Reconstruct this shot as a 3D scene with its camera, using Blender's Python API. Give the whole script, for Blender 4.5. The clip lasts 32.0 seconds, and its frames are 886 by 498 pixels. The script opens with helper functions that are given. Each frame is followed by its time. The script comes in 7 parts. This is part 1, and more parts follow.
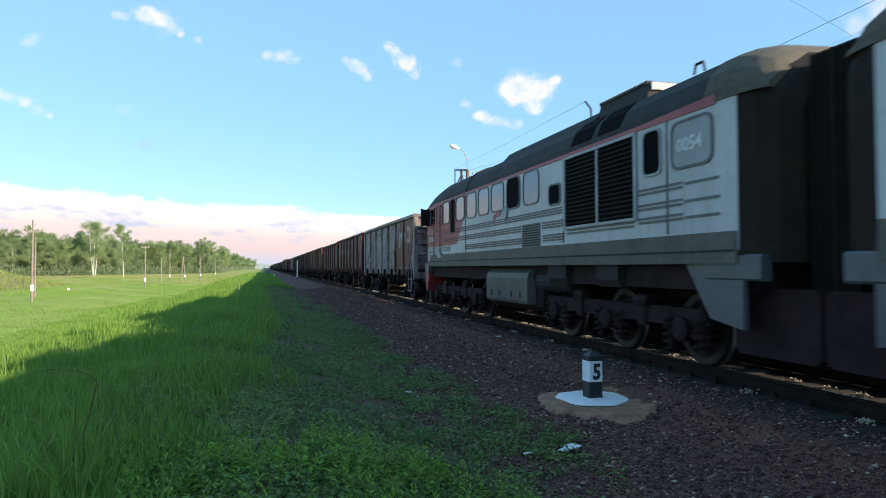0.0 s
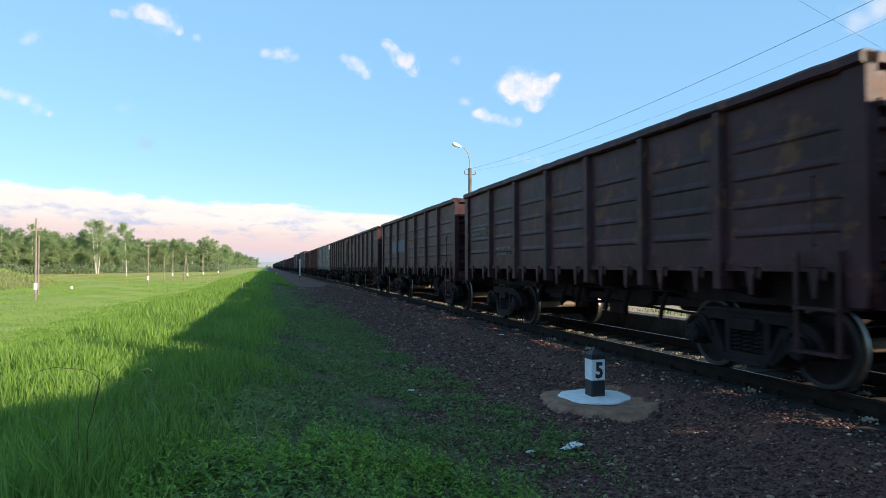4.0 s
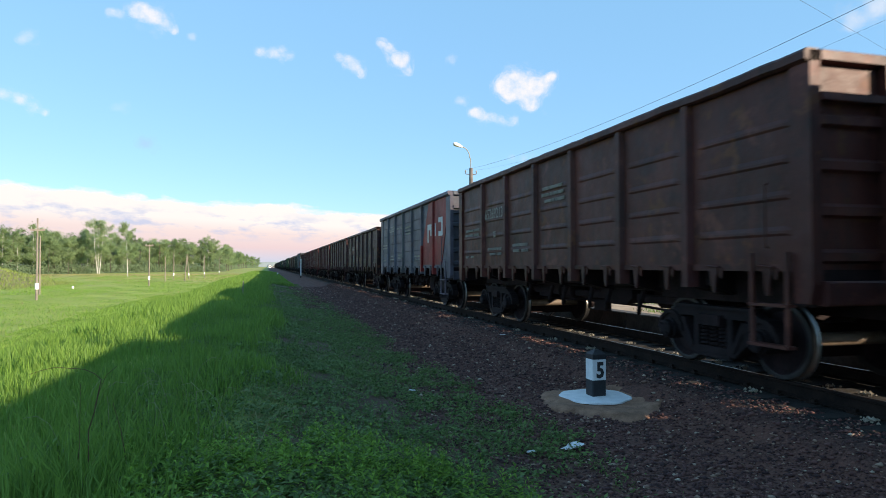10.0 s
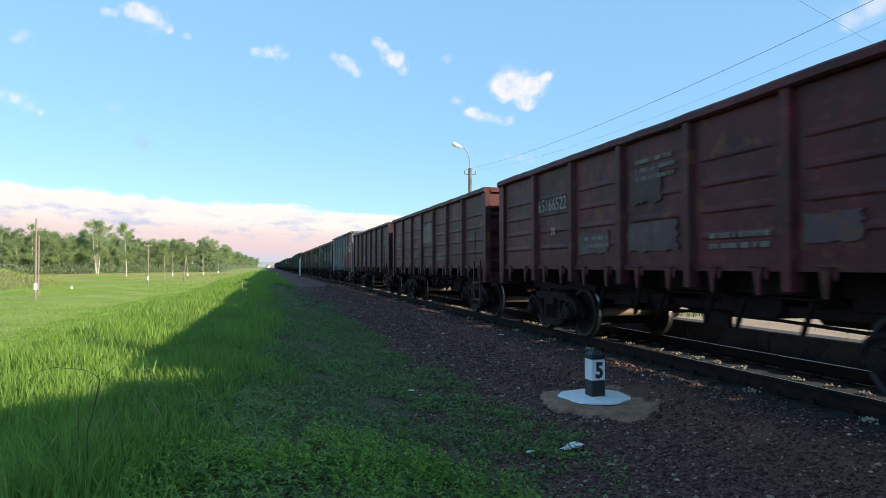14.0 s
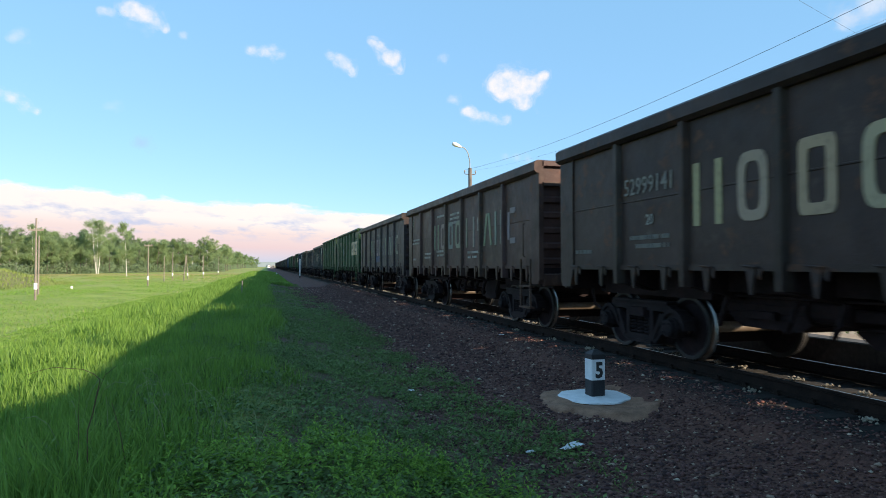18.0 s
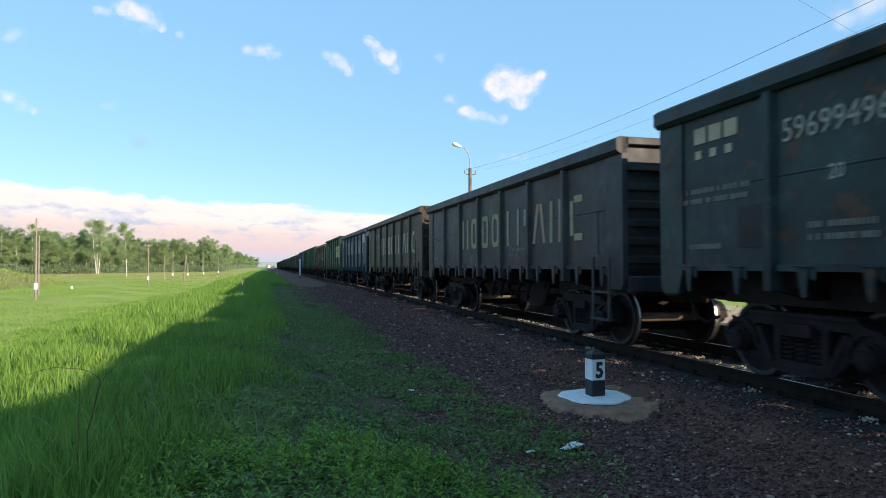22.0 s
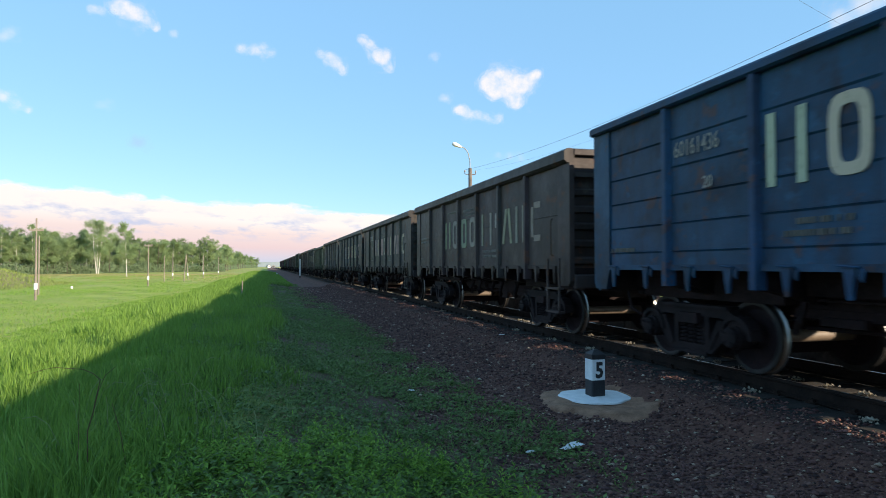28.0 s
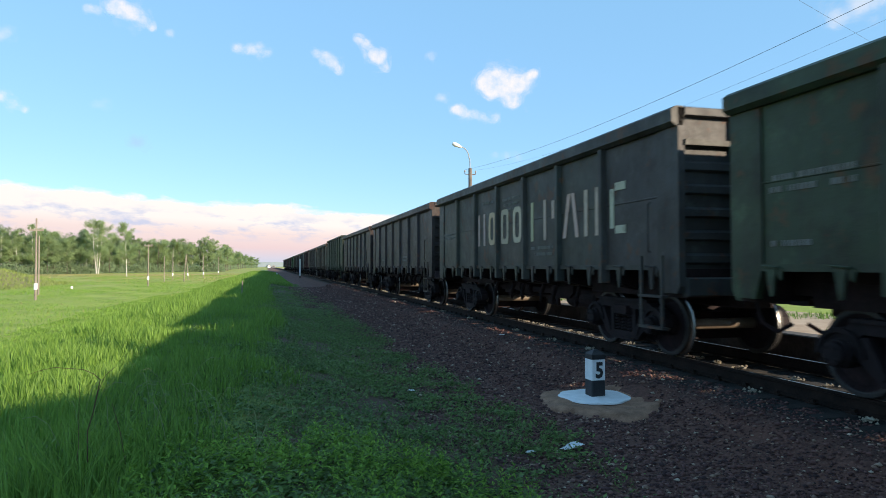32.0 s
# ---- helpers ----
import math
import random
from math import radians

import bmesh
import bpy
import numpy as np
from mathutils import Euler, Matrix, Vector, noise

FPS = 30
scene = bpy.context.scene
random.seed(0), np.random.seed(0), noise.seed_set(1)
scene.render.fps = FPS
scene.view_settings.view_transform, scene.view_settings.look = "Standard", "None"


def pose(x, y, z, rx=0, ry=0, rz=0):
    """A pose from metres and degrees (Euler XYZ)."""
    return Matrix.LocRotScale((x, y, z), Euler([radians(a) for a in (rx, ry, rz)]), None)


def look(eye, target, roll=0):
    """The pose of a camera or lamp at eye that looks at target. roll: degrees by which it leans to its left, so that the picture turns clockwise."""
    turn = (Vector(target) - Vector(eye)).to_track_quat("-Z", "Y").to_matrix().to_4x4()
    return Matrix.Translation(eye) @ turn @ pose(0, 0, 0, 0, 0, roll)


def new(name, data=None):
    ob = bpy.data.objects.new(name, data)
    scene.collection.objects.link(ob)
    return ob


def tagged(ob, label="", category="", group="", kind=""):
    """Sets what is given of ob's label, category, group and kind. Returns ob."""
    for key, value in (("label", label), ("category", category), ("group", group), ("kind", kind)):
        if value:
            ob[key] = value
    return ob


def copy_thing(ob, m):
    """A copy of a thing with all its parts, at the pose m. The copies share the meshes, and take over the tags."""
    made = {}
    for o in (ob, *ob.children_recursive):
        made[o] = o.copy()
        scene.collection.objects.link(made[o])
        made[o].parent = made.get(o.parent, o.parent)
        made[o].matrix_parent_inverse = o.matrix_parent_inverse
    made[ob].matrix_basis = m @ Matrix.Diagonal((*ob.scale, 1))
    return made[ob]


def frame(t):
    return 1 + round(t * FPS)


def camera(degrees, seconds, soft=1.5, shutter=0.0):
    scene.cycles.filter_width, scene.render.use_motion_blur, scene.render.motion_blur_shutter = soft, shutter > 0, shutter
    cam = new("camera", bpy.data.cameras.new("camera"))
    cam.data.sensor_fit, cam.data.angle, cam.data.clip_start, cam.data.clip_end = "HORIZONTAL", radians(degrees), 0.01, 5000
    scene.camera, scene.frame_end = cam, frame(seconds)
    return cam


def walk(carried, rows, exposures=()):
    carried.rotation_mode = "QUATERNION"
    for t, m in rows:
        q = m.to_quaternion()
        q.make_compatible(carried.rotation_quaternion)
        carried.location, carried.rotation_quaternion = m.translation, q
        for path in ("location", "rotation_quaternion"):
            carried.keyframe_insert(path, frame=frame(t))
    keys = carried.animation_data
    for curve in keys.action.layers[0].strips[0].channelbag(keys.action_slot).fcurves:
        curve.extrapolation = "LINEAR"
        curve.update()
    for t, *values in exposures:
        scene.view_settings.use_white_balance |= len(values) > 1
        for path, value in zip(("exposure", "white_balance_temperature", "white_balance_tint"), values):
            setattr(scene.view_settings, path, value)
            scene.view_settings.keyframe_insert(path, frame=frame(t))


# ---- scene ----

# World: x across the line, y along it towards the distance, z up from the rail head.
TRACK = 6.955                       # track axis
EYE = (0.0, 0.0, 1.404)
YAW, PITCH, ROLL, FOCAL = 0.2632, 0.0261, -0.06, 1150.0

cam = camera(68.57, 32.0, soft=0.9, shutter=0.12)


def view(dx, dy):
    """The camera's pose, turned by a small angle from where it rests (thousandths)."""
    yaw, tilt = YAW - dx / FOCAL, PITCH + dy / FOCAL
    d = Vector((math.sin(yaw) * math.cos(tilt), math.cos(yaw) * math.cos(tilt), math.sin(tilt)))
    return look(EYE, Vector(EYE) + 10 * d, ROLL)


walk(cam, [(0.0, view(-4.5, 3)), (0.5, view(-5, 2.6)), (1.0, view(-4.3, 1.4)), (1.5, view(-3.8, 0)), (2.0, view(-2.4, -0.2)),
           (3.0, view(-1.6, -0.2)), (3.5, view(-0.6, 0.2)), (5.5, view(0, 0)), (6.3, view(0.2, 0)), (7.0, view(1.4, 0)),
           (11.0, view(1.4, 0)), (12.0, view(0.8, 0.4)), (13.0, view(0, 0.4)), (16.0, view(-0.3, 0)), (22.0, view(0, 0)), (32.0, view(0, 0.2))],
     exposures=[(0.0, 1.16, 6900, 13), (0.5, 1.14, 6900, 13), (1.0, 1.06, 6900, 13), (1.5, 1.05, 6900, 13), (32.0, 1.05, 6900, 13)])

# ---- light ----
TO_SUN = Vector((1.0, -1.0, 0.468)).normalized()
world = bpy.data.worlds.new("sky")
scene.world = world
world.use_nodes = True
wn = world.node_tree
sky = wn.nodes.new("ShaderNodeTexSky")
sky.sky_type = "NISHITA"
sky.sun_disc = False
sky.sun_elevation = math.asin(TO_SUN.z)
sky.sun_rotation = math.atan2(TO_SUN.x, TO_SUN.y)
sky.air_density, sky.dust_density, sky.ozone_density = 0.9, 0.1, 2.6
sky.altitude = 300
back = wn.nodes["Background"]
back.inputs["Strength"].default_value = 0.15
# a clear blue evening tone evens out the pale horizon
tone = wn.nodes.new("ShaderNodeMix")
tone.data_type = "RGBA"
tone.inputs[0].default_value = 0.72
wn.links.new(sky.outputs["Color"], tone.inputs[6])
tone.inputs[7].default_value = (0.84, 2.0, 3.25, 1)
wn.links.new(tone.outputs[2], back.inputs["Color"])
sun = new("sun", bpy.data.lights.new("sun", "SUN"))
sun.data.energy, sun.data.angle, sun.data.color = 4.1, radians(0.53), (1.0, 0.87, 0.68)
sun.matrix_world = look(TO_SUN * 100, (0, 0, 0))

# ---- materials ----


def material(name):
    m = bpy.data.materials.new(name)
    m.use_nodes = True
    nt = m.node_tree
    return m, nt, nt.nodes["Principled BSDF"]


def node(nt, kind, **kw):
    n = nt.nodes.new(kind)
    for k, v in kw.items():
        n.inputs[k].default_value = v
    return n


def noise_tex(nt, scale, detail=4.0, rough=0.55, vec=None, dims="3D", w=None):
    n = nt.nodes.new("ShaderNodeTexNoise")
    n.noise_dimensions = dims
    n.inputs["Scale"].default_value, n.inputs["Detail"].default_value, n.inputs["Roughness"].default_value = scale, detail, rough
    if vec:
        nt.links.new(vec, n.inputs["Vector"])
    if w:
        nt.links.new(w, n.inputs["W"])
    return n.outputs["Fac"]


def ramp(nt, fac, stops):
    n = nt.nodes.new("ShaderNodeValToRGB")
    e = n.color_ramp.elements
    while len(e) < len(stops):
        e.new(0.5)
    for el, (p, c) in zip(e, stops):
        el.position = p
        el.color = (*c, 1) if len(c) == 3 else c
    nt.links.new(fac, n.inputs["Fac"])
    return n.outputs["Color"]


def step(nt, fac, lo, hi):
    n = nt.nodes.new("ShaderNodeMapRange")
    n.inputs["From Min"].default_value, n.inputs["From Max"].default_value = lo, hi
    nt.links.new(fac, n.inputs["Value"])
    return n.outputs["Result"]


def mix(nt, fac, a, b, mode="MIX"):
    n = nt.nodes.new("ShaderNodeMix")
    n.data_type, n.blend_type = "RGBA", mode
    for sock, v in ((n.inputs[0], fac), (n.inputs[6], a), (n.inputs[7], b)):
        if hasattr(v, "links"):
            nt.links.new(v, sock)
        elif isinstance(v, (int, float)):
            sock.default_value = v
        else:
            sock.default_value = (*v, 1)
    return n.outputs[2]


def calc(nt, op, a, b=0.0):
    n = nt.nodes.new("ShaderNodeMath")
    n.operation = op
    for sock, v in zip(n.inputs, (a, b)):
        if hasattr(v, "links"):
            nt.links.new(v, sock)
        else:
            sock.default_value = v
    return n.outputs[0]


def bump(nt, bsdf, height, strength, dist=0.01):
    n = nt.nodes.new("ShaderNodeBump")
    n.inputs["Strength"].default_value, n.inputs["Distance"].default_value = strength, dist
    nt.links.new(height, n.inputs["Height"])
    nt.links.new(n.outputs["Normal"], bsdf.inputs["Normal"])


def coords(nt, kind="Object"):
    return nt.nodes.new("ShaderNodeTexCoord").outputs[kind]


def simple(name, a, b, scale, rough=0.7, metal=0.0, relief=0.3, dist=0.01, spec=0.5):
    """Two tones mixed by noise at two scales, with fine relief."""
    m, nt, p = material(name)
    co = coords(nt)
    big, fine = noise_tex(nt, scale, 3, vec=co), noise_tex(nt, scale * 9, 5, vec=co)
    f = step(nt, calc(nt, "ADD", calc(nt, "MULTIPLY", big, 0.6), calc(nt, "MULTIPLY", fine, 0.4)), 0.35, 0.65)
    nt.links.new(mix(nt, f, a, b), p.inputs["Base Color"])
    p.inputs["Roughness"].default_value, p.inputs["Metallic"].default_value = rough, metal
    p.inputs["Specular IOR Level"].default_value = spec
    bump(nt, p, fine, relief, dist)
    return m


def paint_material():
    """Worn wagon paint: the colour comes with each object, rust, soot and streaks over it."""
    m, nt, p = material("wagon_paint")
    info = nt.nodes.new("ShaderNodeObjectInfo")
    co = coords(nt)
    w = calc(nt, "MULTIPLY", info.outputs["Random"], 37.0)
    big = noise_tex(nt, 0.7, 4, 0.6, co, "4D", w)
    mid = noise_tex(nt, 3.0, 6, 0.65, co, "4D", w)
    fine = noise_tex(nt, 28.0, 4, 0.6, co, "4D", w)
    st = nt.nodes.new("ShaderNodeMapping")
    st.inputs["Scale"].default_value = (6.0, 6.0, 0.35)
    nt.links.new(co, st.inputs["Vector"])
    streak = noise_tex(nt, 1.0, 4, 0.6, st.outputs["Vector"], "4D", w)
    base = info.outputs["Color"]
    tone = mix(nt, step(nt, big, 0.3, 0.7), (0.38, 0.295, 0.315), (1.20, 0.98, 1.04))
    col = mix(nt, 1.0, base, tone, "MULTIPLY")
    age = info.outputs["Alpha"]
    worn = lambda f, k: calc(nt, "MULTIPLY", calc(nt, "MULTIPLY", f, k), age)
    col = mix(nt, worn(step(nt, streak, 0.48, 0.68), 0.5), col, (0.031, 0.020, 0.021))
    col = mix(nt, worn(step(nt, mid, 0.57, 0.63), 0.8), col, (0.125, 0.048, 0.022))
    col = mix(nt, calc(nt, "MULTIPLY", step(nt, fine, 0.5, 0.75), 0.28), col, (0.041, 0.031, 0.034))
    # patches rubbed pale or scuffed dark
    rub = noise_tex(nt, 1.9, 5, 0.7, co, "4D", calc(nt, "ADD", w, 11.0))
    col = mix(nt, worn(step(nt, rub, 0.58, 0.66), 0.5), col, mix(nt, 1.0, base, (1.9, 1.75, 1.7), "MULTIPLY"))
    col = mix(nt, worn(step(nt, rub, 0.47, 0.36), 0.58), col, (0.018, 0.011, 0.011))
    nt.links.new(col, p.inputs["Base Color"])
    p.inputs["Specular IOR Level"].default_value = 0.23
    nt.links.new(calc(nt, "ADD", calc(nt, "MULTIPLY", mid, 0.4), 0.32), p.inputs["Roughness"])
    dent = noise_tex(nt, 1.6, 2, 0.5, co, "4D", w)
    bump(nt, p, calc(nt, "ADD", calc(nt, "MULTIPLY", dent, 3.0), calc(nt, "ADD", mid, calc(nt, "MULTIPLY", fine, 0.25))), 0.5, 0.022)
    return m


def letter_material():
    """Chalky stencil paint, worn through in places."""
    m, nt, p = material("stencil_paint")
    info = nt.nodes.new("ShaderNodeObjectInfo")
    co = coords(nt)
    n = noise_tex(nt, 5.0, 6, 0.7, co, "4D", calc(nt, "MULTIPLY", info.outputs["Random"], 19.0))
    col = mix(nt, calc(nt, "MULTIPLY", step(nt, n, 0.52, 0.72), 0.7), info.outputs["Color"], (0.12, 0.095, 0.07))
    nt.links.new(col, p.inputs["Base Color"])
    p.inputs["Roughness"].default_value = 0.8
    return m


def ground_material():
    m, nt, p = material("ground_soil")
    co = coords(nt)
    sep = nt.nodes.new("ShaderNodeSeparateXYZ")
    nt.links.new(co, sep.inputs[0])
    big, mid, fine = noise_tex(nt, 0.25, 4, vec=co), noise_tex(nt, 1.6, 5, vec=co), noise_tex(nt, 22.0, 5, 0.7, vec=co)
    x = calc(nt, "ADD", sep.outputs["X"], calc(nt, "MULTIPLY", calc(nt, "SUBTRACT", mid, 0.5), 2.2))
    grass = mix(nt, step(nt, big, 0.35, 0.65), (0.22, 0.29, 0.032), (0.325, 0.40, 0.052))
    grass = mix(nt, calc(nt, "MULTIPLY", step(nt, fine, 0.4, 0.7), 0.6), grass, (0.13, 0.18, 0.035))
    gravel = mix(nt, step(nt, fine, 0.35, 0.7), (0.053, 0.020, 0.0145), (0.19, 0.080, 0.058))
    gravel = mix(nt, step(nt, mid, 0.45, 0.75), gravel, (0.15, 0.059, 0.039))
    sand = mix(nt, step(nt, fine, 0.3, 0.7), (0.22, 0.16, 0.10), (0.36, 0.28, 0.19))
    grass = mix(nt, calc(nt, "MULTIPLY", step(nt, mid, 0.55, 0.75), 0.5), grass, (0.30, 0.24, 0.06))
    strip = noise_tex(nt, 0.05, 4, 0.6, vec=co)
    dry = calc(nt, "MULTIPLY", step(nt, strip, 0.46, 0.62), step(nt, sep.outputs["Y"], 90.0, 190.0))
    dry.node.use_clamp = True
    grass = mix(nt, calc(nt, "MULTIPLY", dry, 0.8), grass, (0.34, 0.29, 0.12))
    soil = mix(nt, step(nt, fine, 0.35, 0.7), (0.045, 0.024, 0.012), (0.13, 0.07, 0.04))
    col = mix(nt, step(nt, x, -0.8, 0.4), grass, soil)
    col = mix(nt, step(nt, x, 2.0, 3.2), col, gravel)
    # near-black bed: oil, plus the train's shade painted into the colour
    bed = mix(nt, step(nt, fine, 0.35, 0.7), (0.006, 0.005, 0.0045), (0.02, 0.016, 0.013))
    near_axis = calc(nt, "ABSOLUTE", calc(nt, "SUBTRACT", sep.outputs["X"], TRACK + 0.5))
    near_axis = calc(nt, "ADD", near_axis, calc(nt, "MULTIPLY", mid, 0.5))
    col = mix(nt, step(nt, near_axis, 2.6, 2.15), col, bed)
    col = mix(nt, step(nt, x, TRACK + 3.6, TRACK + 4.4), col, sand)
    col = mix(nt, step(nt, x, TRACK + 6.0, TRACK + 8.0), col, grass)
    nt.links.new(col, p.inputs["Base Color"])
    p.inputs["Roughness"].default_value = 0.95
    bump(nt, p, fine, 0.8, 0.03)
    return m


def leaf_material(name, a, b, spread=0.65, thin=0.35):
    m, nt, p = material(name)
    geo = nt.nodes.new("ShaderNodeNewGeometry")
    info = nt.nodes.new("ShaderNodeObjectInfo")
    co = coords(nt)
    f = calc(nt, "ADD", calc(nt, "MULTIPLY", geo.outputs["Random Per Island"], spread), calc(nt, "MULTIPLY", noise_tex(nt, 0.5, 3, vec=co), 0.5))
    f = calc(nt, "ADD", f, calc(nt, "MULTIPLY", calc(nt, "SUBTRACT", info.outputs["Random"], 0.5), 0.5))
    nt.links.new(mix(nt, f, a, b), p.inputs["Base Color"])
    p.inputs["Roughness"].default_value = 0.55
    p.inputs["Specular IOR Level"].default_value = 0.3
    tr = nt.nodes.new("ShaderNodeBsdfTranslucent")
    nt.links.new(mix(nt, f, a, b), tr.inputs["Color"])
    ms = nt.nodes.new("ShaderNodeMixShader")
    ms.inputs[0].default_value = thin
    nt.links.new(p.outputs[0], ms.inputs[1])
    nt.links.new(tr.outputs[0], ms.inputs[2])
    nt.links.new(ms.outputs[0], nt.nodes["Material Output"].inputs["Surface"])
    return m


PAINT = paint_material()
STENCIL = letter_material()
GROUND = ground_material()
GRASS = leaf_material("grass_blade", (0.060, 0.145, 0.026), (0.205, 0.345, 0.060), 0.75)
WEED = leaf_material("weed_leaf", (0.036, 0.080, 0.021), (0.175, 0.268, 0.072), 0.8)
SCRUB = leaf_material("scrub_leaf", (0.13, 0.185, 0.045), (0.28, 0.345, 0.095), 0.75)
DRY_GRASS = leaf_material("dry_grass_blade", (0.22, 0.24, 0.075), (0.44, 0.37, 0.19), 0.75)
CLOVER = leaf_material("clover_leaf", (0.085, 0.185, 0.022), (0.31, 0.50, 0.065), 0.8)
FOLIAGE = leaf_material("tree_leaf", (0.185, 0.265, 0.115), (0.33, 0.425, 0.20), 0.3, 0.5)
DARK_FOLIAGE = leaf_material("dark_tree_leaf", (0.14, 0.205, 0.115), (0.225, 0.305, 0.165), 0.3, 0.5)
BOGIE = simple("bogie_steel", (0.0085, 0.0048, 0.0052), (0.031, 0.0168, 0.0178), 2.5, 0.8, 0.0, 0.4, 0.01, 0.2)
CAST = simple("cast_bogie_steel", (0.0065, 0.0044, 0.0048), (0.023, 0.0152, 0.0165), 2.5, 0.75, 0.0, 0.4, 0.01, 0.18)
RIM = simple("wheel_rim_side", (0.012, 0.0115, 0.011), (0.034, 0.031, 0.029), 5, 0.6, 0.2, 0.2)
AXLE = simple("rusty_axle", (0.10, 0.072, 0.05), (0.2, 0.15, 0.11), 4, 0.6)
TREAD = simple("wheel_rim_steel", (0.30, 0.29, 0.28), (0.48, 0.46, 0.44), 6, 0.36, 1.0, 0.05)
RAIL = simple("rail_rust", (0.009, 0.006, 0.005), (0.026, 0.016, 0.012), 4, 0.85, 0.0, 0.4, 0.01, 0.15)
RAILHEAD = simple("rail_head", (0.32, 0.31, 0.30), (0.5, 0.48, 0.46), 8, 0.33, 1.0, 0.05)
SLEEPER = simple("sleeper_wood", (0.008, 0.007, 0.006), (0.028, 0.022, 0.018), 5, 0.9, 0.0, 0.6)
CONCRETE = simple("grey_concrete", (0.25, 0.24, 0.22), (0.4, 0.38, 0.35), 3, 0.9)
POLEWOOD = simple("weathered_pole", (0.16, 0.13, 0.11), (0.30, 0.26, 0.22), 3, 0.9)
WHITE = simple("white_paint", (0.66, 0.67, 0.68), (0.82, 0.82, 0.82), 7, 0.7)
BLACK = simple("black_paint", (0.010, 0.010, 0.012), (0.03, 0.03, 0.034), 7, 0.6)
SAND = simple("sand", (0.17, 0.085, 0.052), (0.36, 0.19, 0.12), 7, 0.95, 0.0, 0.8)
BARK = simple("bark", (0.07, 0.055, 0.045), (0.17, 0.14, 0.12), 3, 0.9)
BIRCH = simple("birch_bark", (0.35, 0.33, 0.30), (0.7, 0.68, 0.64), 1.5, 0.8)
WIRE = simple("wire", (0.02, 0.02, 0.022), (0.05, 0.05, 0.05), 3, 0.5)
# flat black for dark panes and for the shade inside openings
GLASS_AND_GLOOM = simple("glass_and_gloom", (0.002, 0.002, 0.0025), (0.004, 0.004, 0.0045), 1, 0.8, 0.0, 0.02, 0.01, 0.05)
GREY_PANEL = simple("blanked_window", (0.20, 0.22, 0.24), (0.28, 0.30, 0.32), 3, 0.5)
LAMPGLASS = simple("lamp_glass", (0.7, 0.7, 0.68), (0.85, 0.85, 0.83), 3, 0.2)

# ---- mesh helpers ----


